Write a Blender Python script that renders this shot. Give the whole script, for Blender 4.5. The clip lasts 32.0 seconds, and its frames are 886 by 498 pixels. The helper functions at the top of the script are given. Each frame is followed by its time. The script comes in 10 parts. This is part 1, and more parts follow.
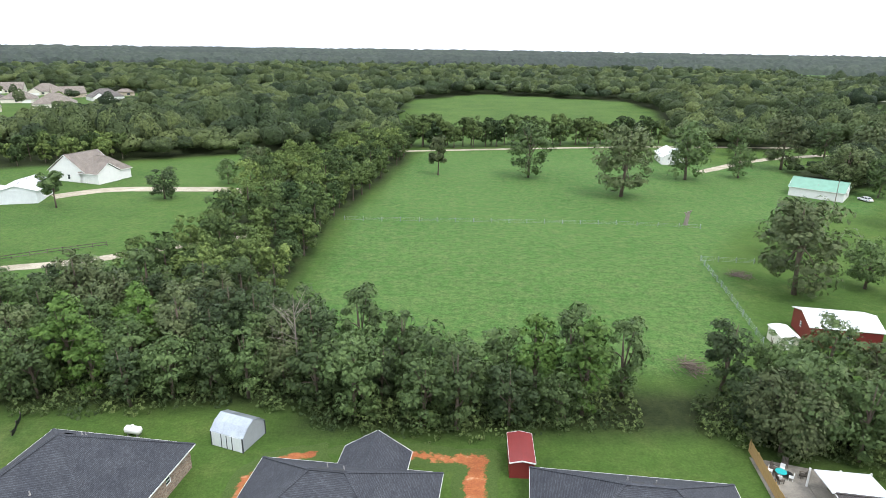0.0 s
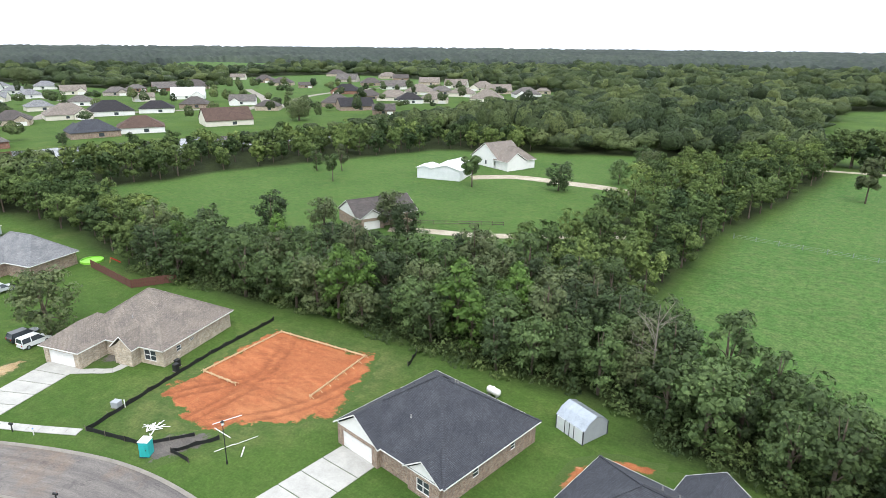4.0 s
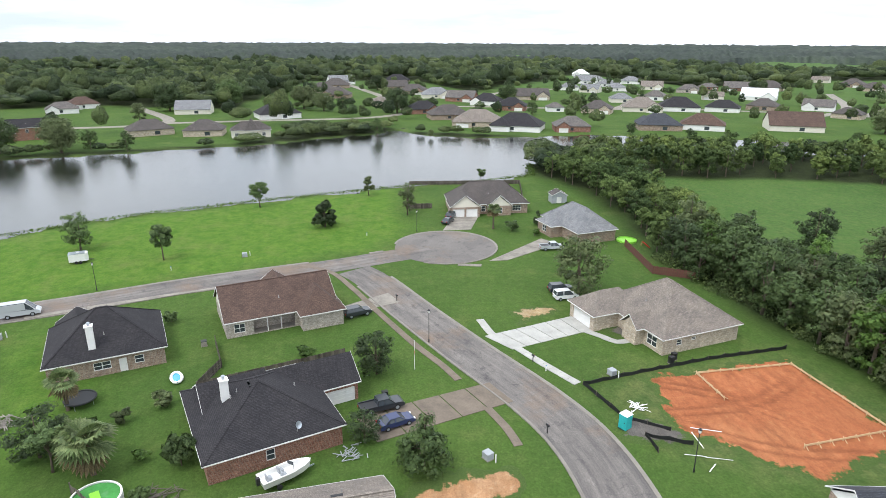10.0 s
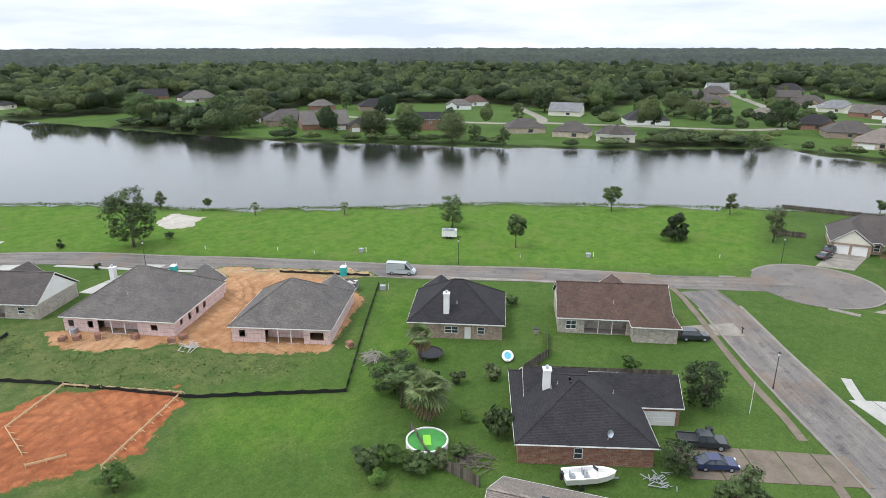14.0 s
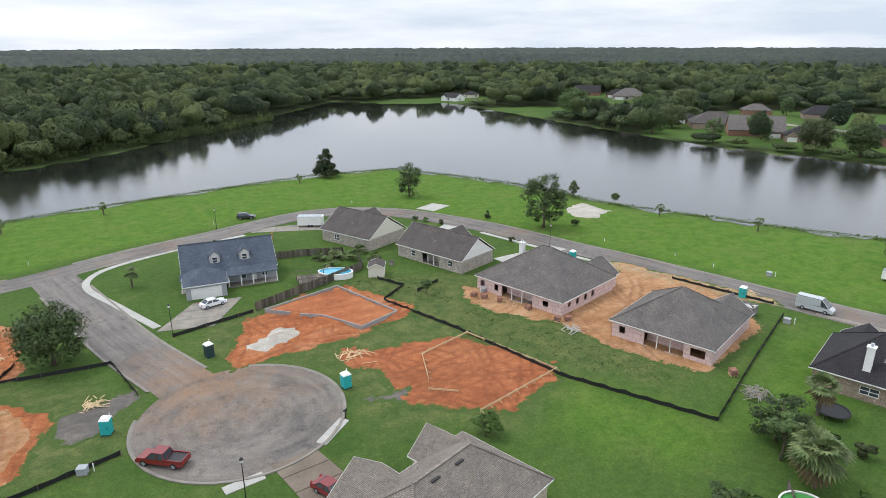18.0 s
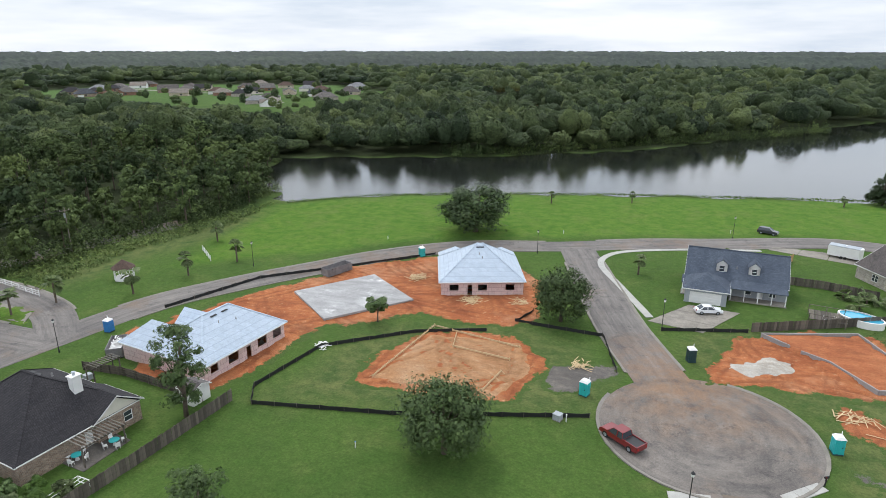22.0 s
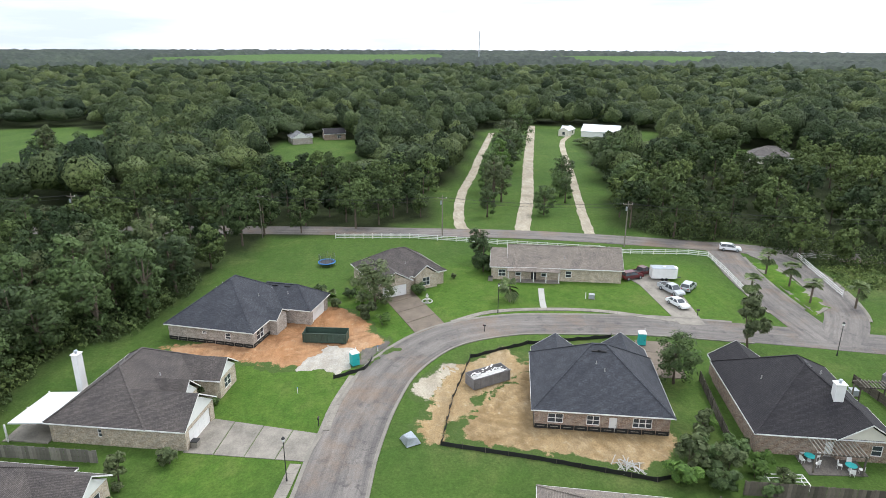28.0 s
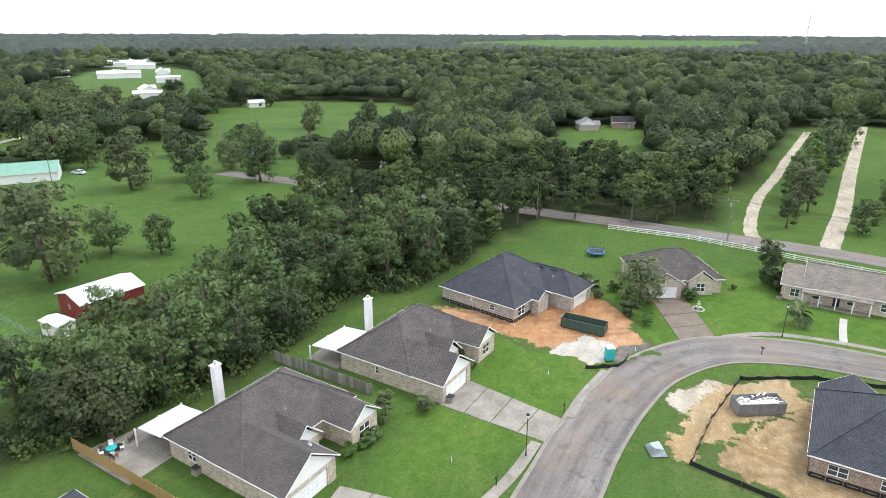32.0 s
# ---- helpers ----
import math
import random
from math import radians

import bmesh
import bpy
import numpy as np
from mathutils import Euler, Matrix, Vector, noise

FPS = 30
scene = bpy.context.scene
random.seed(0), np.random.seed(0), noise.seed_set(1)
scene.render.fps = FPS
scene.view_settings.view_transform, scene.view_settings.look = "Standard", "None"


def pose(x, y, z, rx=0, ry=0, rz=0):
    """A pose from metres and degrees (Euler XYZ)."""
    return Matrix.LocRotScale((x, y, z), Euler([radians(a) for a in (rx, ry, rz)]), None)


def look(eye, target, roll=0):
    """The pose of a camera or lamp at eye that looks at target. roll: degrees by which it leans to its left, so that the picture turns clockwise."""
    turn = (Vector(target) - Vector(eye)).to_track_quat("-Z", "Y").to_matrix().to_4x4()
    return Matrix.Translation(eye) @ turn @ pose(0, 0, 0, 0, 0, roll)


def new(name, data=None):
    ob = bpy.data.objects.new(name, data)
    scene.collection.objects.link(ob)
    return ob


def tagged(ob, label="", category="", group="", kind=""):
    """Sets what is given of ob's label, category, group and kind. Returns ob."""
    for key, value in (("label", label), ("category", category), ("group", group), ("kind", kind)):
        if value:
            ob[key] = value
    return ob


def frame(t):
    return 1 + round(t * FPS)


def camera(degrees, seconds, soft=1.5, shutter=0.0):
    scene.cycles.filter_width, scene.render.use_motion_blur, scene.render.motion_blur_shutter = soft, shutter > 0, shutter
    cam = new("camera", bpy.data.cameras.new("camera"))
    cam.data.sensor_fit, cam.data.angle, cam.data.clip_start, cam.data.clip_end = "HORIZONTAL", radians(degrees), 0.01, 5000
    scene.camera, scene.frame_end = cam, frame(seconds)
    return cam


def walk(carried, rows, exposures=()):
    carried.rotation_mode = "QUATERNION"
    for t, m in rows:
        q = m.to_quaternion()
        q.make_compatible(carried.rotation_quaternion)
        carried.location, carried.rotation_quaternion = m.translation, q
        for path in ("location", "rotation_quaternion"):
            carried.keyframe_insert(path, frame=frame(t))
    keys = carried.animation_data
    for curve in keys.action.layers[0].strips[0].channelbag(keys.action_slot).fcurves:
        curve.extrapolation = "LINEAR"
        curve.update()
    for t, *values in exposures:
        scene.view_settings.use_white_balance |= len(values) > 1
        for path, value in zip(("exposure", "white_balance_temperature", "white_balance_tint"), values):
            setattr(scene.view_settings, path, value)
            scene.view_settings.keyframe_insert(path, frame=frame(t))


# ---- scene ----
EXPOSURE = 0.28
cam = camera(70.78, 32.0, soft=0.75)
walk(cam, [
    (0.0, pose(0, 0, 45, 71.89, -0.76, -0.28)),
    (0.5, pose(0, 0, 45, 71.91, -0.65, 3.70)),
    (1.0, pose(0, 0, 45, 71.89, -0.65, 7.40)),
    (1.5, pose(0, 0, 45, 71.89, -0.58, 11.37)),
    (2.0, pose(0, 0, 45, 71.82, -0.54, 15.81)),
    (2.5, pose(0, 0, 45, 71.81, -0.53, 20.45)),
    (3.0, pose(0, 0, 45, 71.80, -0.53, 25.36)),
    (3.5, pose(0, 0, 45, 71.77, -0.49, 30.29)),
    (5.5, pose(0, 0, 45, 71.57, -0.63, 47.39)),
    (6.0, pose(0, 0, 45, 71.50, -0.55, 51.24)),
    (6.5, pose(0, 0, 45, 71.47, -0.56, 55.16)),
    (7.0, pose(0, 0, 45, 71.42, -0.53, 59.28)),
    (7.5, pose(0, 0, 45, 71.39, -0.47, 63.00)),
    (8.0, pose(0, 0, 45, 71.40, -0.46, 67.02)),
    (8.5, pose(0, 0, 45, 71.35, -0.45, 71.26)),
    (9.0, pose(0, 0, 45, 71.34, -0.39, 75.30)),
    (9.5, pose(0, 0, 45, 71.34, -0.36, 79.19)),
    (10.0, pose(0, 0, 45, 71.36, -0.25, 82.87)),
    (10.5, pose(0, 0, 45, 71.41, -0.16, 86.68)),
    (11.0, pose(0, 0, 45, 71.46, -0.10, 90.50)),
    (11.5, pose(0, 0, 45, 71.52, 0.02, 94.38)),
    (12.0, pose(0, 0, 45, 71.59, 0.05, 98.36)),
    (12.5, pose(0, 0, 45, 71.63, 0.04, 102.17)),
    (13.0, pose(0, 0, 45, 71.69, 0.03, 106.07)),
    (13.5, pose(0, 0, 45, 71.73, 0.08, 110.68)),
    (14.0, pose(0, 0, 45, 71.75, 0.03, 115.20)),
    (14.5, pose(0, 0, 45, 71.83, 0.12, 119.62)),
    (16.5, pose(0, 0, 45, 71.82, 0.01, 138.08)),
    (17.0, pose(0, 0, 45, 71.80, 0.12, 142.35)),
    (17.5, pose(0, 0, 45, 71.77, 0.11, 147.15)),
    (18.0, pose(0, 0, 45, 71.75, 0.18, 152.20)),
    (18.5, pose(0, 0, 45, 71.77, 0.17, 157.58)),
    (19.0, pose(0, 0, 45, 71.77, 0.19, 163.06)),
    (19.5, pose(0, 0, 45, 71.83, 0.19, 168.54)),
    (20.0, pose(0, 0, 45, 71.88, 0.24, 174.15)),
    (20.5, pose(0, 0, 45, 71.92, 0.18, 180.16)),
    (21.0, pose(0, 0, 45, 71.97, 0.17, 186.24)),
    (21.5, pose(0, 0, 45, 72.00, 0.17, 192.44)),
    (22.0, pose(0, 0, 45, 72.01, -0.03, 198.86)),
    (22.5, pose(0, 0, 45, 72.04, -0.00, 204.90)),
    (23.0, pose(0, 0, 45, 72.01, -0.03, 211.10)),
    (23.5, pose(0, 0, 45, 72.03, -0.14, 217.07)),
    (24.0, pose(0, 0, 45, 72.03, -0.18, 223.41)),
    (24.5, pose(0, 0, 45, 72.00, -0.17, 229.29)),
    (25.0, pose(0, 0, 45, 71.96, -0.12, 235.20)),
    (25.5, pose(0, 0, 45, 71.95, -0.05, 241.16)),
    (26.0, pose(0, 0, 45, 71.93, -0.03, 246.97)),
    (26.5, pose(0, 0, 45, 71.93, -0.10, 252.27)),
    (28.5, pose(0, 0, 45, 71.94, -0.23, 272.47)),
    (29.0, pose(0, 0, 45, 71.92, -0.25, 275.32)),
    (29.5, pose(0, 0, 45, 71.70, -0.22, 277.75)),
    (30.0, pose(0, 0, 45, 71.28, -0.23, 279.97)),
    (30.5, pose(0, 0, 45, 70.87, -0.25, 282.51)),
    (31.0, pose(0, 0, 45, 70.66, -0.22, 286.11)),
    (31.5, pose(0, 0, 45, 70.64, -0.20, 290.23)),
    (32.0, pose(0, 0, 45, 70.63, -0.20, 294.15)),
], exposures=[(t, EXPOSURE + e) for t, e in ((0.0, 0.17), (6.0, 0.02), (13.0, -0.24), (20.0, -0.48), (26.0, -0.32), (32.0, 0.12))])

# ---- light: bright overcast ----
world = bpy.data.worlds.new("world")
scene.world = world
world.use_nodes = True
wn, wl = world.node_tree.nodes, world.node_tree.links
wn.clear()
w_out = wn.new("ShaderNodeOutputWorld")
w_bg = wn.new("ShaderNodeBackground")
w_sky = wn.new("ShaderNodeTexSky")
w_sky.sky_type = "NISHITA"
w_sky.sun_disc = False
w_sky.sun_elevation = radians(58)
w_sky.sun_rotation = radians(140)
w_sky.dust_density = 3.0
w_co = wn.new("ShaderNodeTexCoord")
w_map = wn.new("ShaderNodeMapping")
w_map.inputs["Scale"].default_value = (1.0, 1.0, 7.0)
w_noise = wn.new("ShaderNodeTexNoise")
w_noise.inputs["Scale"].default_value = 3.2
w_noise.inputs["Detail"].default_value = 7.0
w_noise.inputs["Roughness"].default_value = 0.55
w_ramp = wn.new("ShaderNodeValToRGB")
w_ramp.color_ramp.elements[0].position = 0.34
w_ramp.color_ramp.elements[0].color = (5.5, 6.25, 7.3, 1)
w_ramp.color_ramp.elements[1].position = 0.62
w_ramp.color_ramp.elements[1].color = (8.05, 8.4, 8.95, 1)
w_sep = wn.new("ShaderNodeSeparateXYZ")
w_rise = wn.new("ShaderNodeMapRange")
w_rise.inputs["From Min"].default_value, w_rise.inputs["From Max"].default_value = 0.05, 0.22
w_rise.inputs["To Min"].default_value, w_rise.inputs["To Max"].default_value = 1.58, 2.25
w_rise.interpolation_type = "SMOOTHSTEP"
w_grow = wn.new("ShaderNodeVectorMath")
w_grow.operation = "SCALE"
wl.new(w_co.outputs["Generated"], w_sep.inputs[0])
wl.new(w_sep.outputs["Z"], w_rise.inputs["Value"])
w_mix = wn.new("ShaderNodeMix")
w_mix.data_type = "RGBA"
w_mix.inputs["Factor"].default_value = 0.86
wl.new(w_co.outputs["Generated"], w_map.inputs["Vector"])
wl.new(w_map.outputs["Vector"], w_noise.inputs["Vector"])
wl.new(w_noise.outputs["Fac"], w_ramp.inputs["Fac"])
wl.new(w_sky.outputs["Color"], w_mix.inputs["A"])
wl.new(w_ramp.outputs["Color"], w_grow.inputs[0])
wl.new(w_rise.outputs[0], w_grow.inputs["Scale"])
wl.new(w_grow.outputs[0], w_mix.inputs["B"])
wl.new(w_mix.outputs["Result"], w_bg.inputs["Color"])
w_bg.inputs["Strength"].default_value = 0.1
wl.new(w_bg.outputs["Background"], w_out.inputs["Surface"])

sun = new("sun", bpy.data.lights.new("sun", "SUN"))
sun.data.energy = 1.5
sun.data.angle = radians(16)
sun.data.color = (1.0, 0.99, 0.96)
sun.matrix_world = look((60, -70, 150), (0, 0, 0))

# ---- materials ----
def nodes_of(name):
    m = bpy.data.materials.new(name)
    m.use_nodes = True
    nt = m.node_tree
    return m, nt, nt.nodes["Principled BSDF"]


def noise_node(nt, vec, scale, detail=4.0, rough=0.6):
    n = nt.nodes.new("ShaderNodeTexNoise")
    n.inputs["Scale"].default_value = scale
    n.inputs["Detail"].default_value = detail
    n.inputs["Roughness"].default_value = rough
    nt.links.new(vec, n.inputs["Vector"])
    return n.outputs["Fac"]


def ramp(nt, fac, lo, hi, a, b):
    r = nt.nodes.new("ShaderNodeValToRGB")
    e = r.color_ramp.elements
    e[0].position, e[1].position = lo, hi
    e[0].color, e[1].color = (*a[:3], 1), (*b[:3], 1)
    nt.links.new(fac, r.inputs["Fac"])
    return r.outputs["Color"]


def mixc(nt, fac, a, b, mode="MIX"):
    m = nt.nodes.new("ShaderNodeMix")
    m.data_type, m.blend_type = "RGBA", mode
    for sock, v in (("Factor", fac), ("A", a), ("B", b)):
        if isinstance(v, (int, float)):
            m.inputs[sock].default_value = v
        elif isinstance(v, tuple):
            m.inputs[sock].default_value = (*v[:3], 1)
        else:
            nt.links.new(v, m.inputs[sock])
    return m.outputs["Result"]


def bump(nt, bsdf, height, strength, dist):
    b = nt.nodes.new("ShaderNodeBump")
    b.inputs["Strength"].default_value = strength
    b.inputs["Distance"].default_value = dist
    nt.links.new(height, b.inputs["Height"])
    nt.links.new(b.outputs["Normal"], bsdf.inputs["Normal"])


def place(nt, world_space):
    if world_space:
        return nt.nodes.new("ShaderNodeNewGeometry").outputs["Position"]
    return nt.nodes.new("ShaderNodeTexCoord").outputs["Object"]


def plain(name, c, var=0.25, scale=3.0, fine=40.0, rough=0.75, metal=0.0, bumps=0.3, bump_dist=0.01, world_space=False, tint=0.0):
    """A worn surface: base colour with stains at two scales and fine relief."""
    m, nt, b = nodes_of(name)
    v = place(nt, world_space)
    big, small = noise_node(nt, v, scale, 5), noise_node(nt, v, fine, 3)
    dark = tuple(x * (1 - var) for x in c)
    light = tuple(min(1, x * (1 + var * 0.6)) for x in c)
    col = ramp(nt, big, 0.3, 0.7, dark, light)
    col = mixc(nt, 0.35, col, ramp(nt, small, 0.3, 0.7, dark, light))
    nt.links.new(col, b.inputs["Base Color"])
    b.inputs["Roughness"].default_value = rough
    b.inputs["Metallic"].default_value = metal
    if tint:
        nt.links.new(random_tint(nt, col, tint), b.inputs["Base Color"])
    if bumps:
        bump(nt, b, small, bumps, bump_dist)
    return m


def random_tint(nt, col, amount):
    """Lighten or darken from object to object."""
    info = nt.nodes.new("ShaderNodeObjectInfo")
    return mixc(nt, 1.0, col, ramp(nt, info.outputs["Random"], 0.0, 1.0, (1 - amount,) * 3, (1 + amount * 0.4,) * 3), "MULTIPLY")


def brick_mat(name, c1, c2, mortar, wide=0.41, row=0.15, joint=0.018, stains=1.0):
    m, nt, b = nodes_of(name)
    v = place(nt, False)
    sep = nt.nodes.new("ShaderNodeSeparateXYZ")
    nt.links.new(v, sep.inputs[0])
    add = nt.nodes.new("ShaderNodeMath")
    nt.links.new(sep.outputs[0], add.inputs[0])
    nt.links.new(sep.outputs[1], add.inputs[1])
    com = nt.nodes.new("ShaderNodeCombineXYZ")
    nt.links.new(add.outputs[0], com.inputs[0])
    nt.links.new(sep.outputs[2], com.inputs[1])
    t = nt.nodes.new("ShaderNodeTexBrick")
    nt.links.new(com.outputs[0], t.inputs["Vector"])
    t.inputs["Color1"].default_value, t.inputs["Color2"].default_value = (*c1, 1), (*c2, 1)
    t.inputs["Mortar"].default_value = (*mortar, 1)
    t.inputs["Scale"].default_value = 1.0
    t.inputs["Brick Width"].default_value, t.inputs["Row Height"].default_value = wide, row
    t.inputs["Mortar Size"].default_value = joint
    stain = noise_node(nt, v, 1.1, 6)
    col = mixc(nt, 1.0, t.outputs["Color"], ramp(nt, stain, 0.25, 0.75, (1 - 0.39 * stains,) * 3, (1 + 0.22 * stains,) * 3), "MULTIPLY")
    patch = noise_node(nt, v, 5.0, 3)
    col = mixc(nt, 1.0, col, ramp(nt, patch, 0.35, 0.65, (1 - 0.3 * stains,) * 3, (1 + 0.2 * stains,) * 3), "MULTIPLY")
    nt.links.new(col, b.inputs["Base Color"])
    b.inputs["Roughness"].default_value = 0.88
    bump(nt, b, t.outputs["Fac"], -0.5, 0.012)
    return m


def shingle_mat(name, c):
    m, nt, b = nodes_of(name)
    v = place(nt, False)
    sep = nt.nodes.new("ShaderNodeSeparateXYZ")
    nt.links.new(v, sep.inputs[0])
    add = nt.nodes.new("ShaderNodeMath")
    nt.links.new(sep.outputs[0], add.inputs[0])
    nt.links.new(sep.outputs[1], add.inputs[1])
    com = nt.nodes.new("ShaderNodeCombineXYZ")
    nt.links.new(add.outputs[0], com.inputs[0])
    nt.links.new(sep.outputs[2], com.inputs[1])
    t = nt.nodes.new("ShaderNodeTexBrick")
    nt.links.new(com.outputs[0], t.inputs["Vector"])
    t.inputs["Color1"].default_value = (*(x * 0.78 for x in c), 1)
    t.inputs["Color2"].default_value = (*(x * 1.2 for x in c), 1)
    t.inputs["Mortar"].default_value = (*(x * 0.55 for x in c), 1)
    t.inputs["Scale"].default_value = 1.0
    t.inputs["Brick Width"].default_value, t.inputs["Row Height"].default_value = 0.32, 0.085
    t.inputs["Mortar Size"].default_value = 0.012
    stain = noise_node(nt, v, 0.45, 6)
    col = mixc(nt, 1.0, t.outputs["Color"], ramp(nt, stain, 0.3, 0.7, (0.78, 0.78, 0.8), (1.16, 1.14, 1.1)), "MULTIPLY")
    grit = noise_node(nt, v, 9.0, 4, 0.75)
    col = mixc(nt, 1.0, col, ramp(nt, grit, 0.3, 0.7, (0.6, 0.6, 0.6), (1.42, 1.42, 1.42)), "MULTIPLY")
    nt.links.new(col, b.inputs["Base Color"])
    b.inputs["Roughness"].default_value = 0.9
    b.inputs["Specular IOR Level"].default_value = 0.3
    bump(nt, b, grit, 0.4, 0.02)
    return m


def leaf_mat(name, dark, light, tint=0.38, level=0.455):
    m, nt, b = nodes_of(name)
    geo = nt.nodes.new("ShaderNodeNewGeometry")
    col = ramp(nt, geo.outputs["Random Per Island"], 0.0, 1.0, dark, light)
    col = random_tint(nt, col, tint)
    co = nt.nodes.new("ShaderNodeTexCoord").outputs["Object"]
    sprig = noise_node(nt, co, 12.0, 2, 0.65)
    col = mixc(nt, 1.0, col, ramp(nt, sprig, 0.44, 0.66, (0.6, 0.64, 0.6), (1.35, 1.3, 1.22)), "MULTIPLY")
    patch = noise_node(nt, co, 0.5, 3)
    col = mixc(nt, 1.0, col, ramp(nt, patch, 0.3, 0.7, (0.75, 0.8, 0.75), (1.2, 1.15, 1.1)), "MULTIPLY")
    nt.links.new(col, b.inputs["Base Color"])
    b.inputs["Roughness"].default_value = 0.6
    b.inputs["Specular IOR Level"].default_value = 0.25
    tr = nt.nodes.new("ShaderNodeBsdfTranslucent")
    nt.links.new(col, tr.inputs["Color"])
    mx = nt.nodes.new("ShaderNodeMixShader")
    mx.inputs[0].default_value = 0.12
    nt.links.new(b.outputs[0], mx.inputs[1])
    nt.links.new(tr.outputs[0], mx.inputs[2])
    gaps(nt, sprig, mx.outputs[0], level)
    return m


def gaps(nt, sprig, shader, level):
    """Open the space between the single leaves of a spray."""
    clear = nt.nodes.new("ShaderNodeBsdfTransparent")
    cut_out = nt.nodes.new("ShaderNodeMixShader")
    nt.links.new(ramp(nt, sprig, level - 0.005, level + 0.005, (0, 0, 0), (1, 1, 1)), cut_out.inputs[0])
    nt.links.new(clear.outputs[0], cut_out.inputs[1])
    nt.links.new(shader, cut_out.inputs[2])
    nt.links.new(cut_out.outputs[0], nt.nodes["Material Output"].inputs["Surface"])


def far_leaf_mat(name, dark, light, grain=0.9):
    m, nt, b = nodes_of(name)
    geo = nt.nodes.new("ShaderNodeNewGeometry")
    col = ramp(nt, geo.outputs["Random Per Island"], 0.0, 1.0, dark, light)
    stand = noise_node(nt, geo.outputs["Position"], 0.014 if grain > 0.5 else 0.0035, 5)
    col = mixc(nt, 1.0, col, ramp(nt, stand, 0.35, 0.65, (0.7, 0.75, 0.75), (1.25, 1.15, 1.0)), "MULTIPLY")
    at = nt.nodes.new("ShaderNodeAttribute")
    at.attribute_name = "tint"
    col = mixc(nt, 1.0, col, ramp(nt, at.outputs["Fac"], 0.0, 1.0, (0.48, 0.54, 0.56), (1.75, 1.62, 1.35)), "MULTIPLY")
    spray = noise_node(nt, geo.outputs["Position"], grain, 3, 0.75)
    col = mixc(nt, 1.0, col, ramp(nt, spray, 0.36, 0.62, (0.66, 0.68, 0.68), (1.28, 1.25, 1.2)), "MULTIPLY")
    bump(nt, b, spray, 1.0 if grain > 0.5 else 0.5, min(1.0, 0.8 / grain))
    nt.links.new(col, b.inputs["Base Color"])
    b.inputs["Roughness"].default_value = 0.75
    b.inputs["Specular IOR Level"].default_value = 0.15
    if grain > 0.5:
        gaps(nt, noise_node(nt, geo.outputs["Position"], 4.5 if grain > 1 else 1.3, 3, 0.65), b.outputs[0], 0.455)
    return m


def glass_mat():
    m, nt, b = nodes_of("window_glass")
    b.inputs["Base Color"].default_value = (0.05, 0.06, 0.07, 1)
    b.inputs["Roughness"].default_value = 0.05
    b.inputs["Specular IOR Level"].default_value = 0.6
    return m


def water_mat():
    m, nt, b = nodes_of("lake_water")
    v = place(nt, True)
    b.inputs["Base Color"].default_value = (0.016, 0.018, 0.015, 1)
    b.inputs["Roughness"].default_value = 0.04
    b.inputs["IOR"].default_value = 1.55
    n = noise_node(nt, v, 1.6, 3)
    n2 = noise_node(nt, v, 0.05, 3)
    h = mixc(nt, 0.3, n, n2)
    sep = nt.nodes.new("ShaderNodeSeparateXYZ")
    nt.links.new(v, sep.inputs[0])
    wind = nt.nodes.new("ShaderNodeMapRange")
    wind.inputs["From Min"].default_value, wind.inputs["From Max"].default_value = -330.0, -150.0
    wind.inputs["To Min"].default_value, wind.inputs["To Max"].default_value = 0.12, 1.0
    nt.links.new(sep.outputs[1], wind.inputs["Value"])
    h = mixc(nt, wind.outputs[0], (0.5, 0.5, 0.5), h)
    bump(nt, b, h, 0.22, 0.3)
    return m


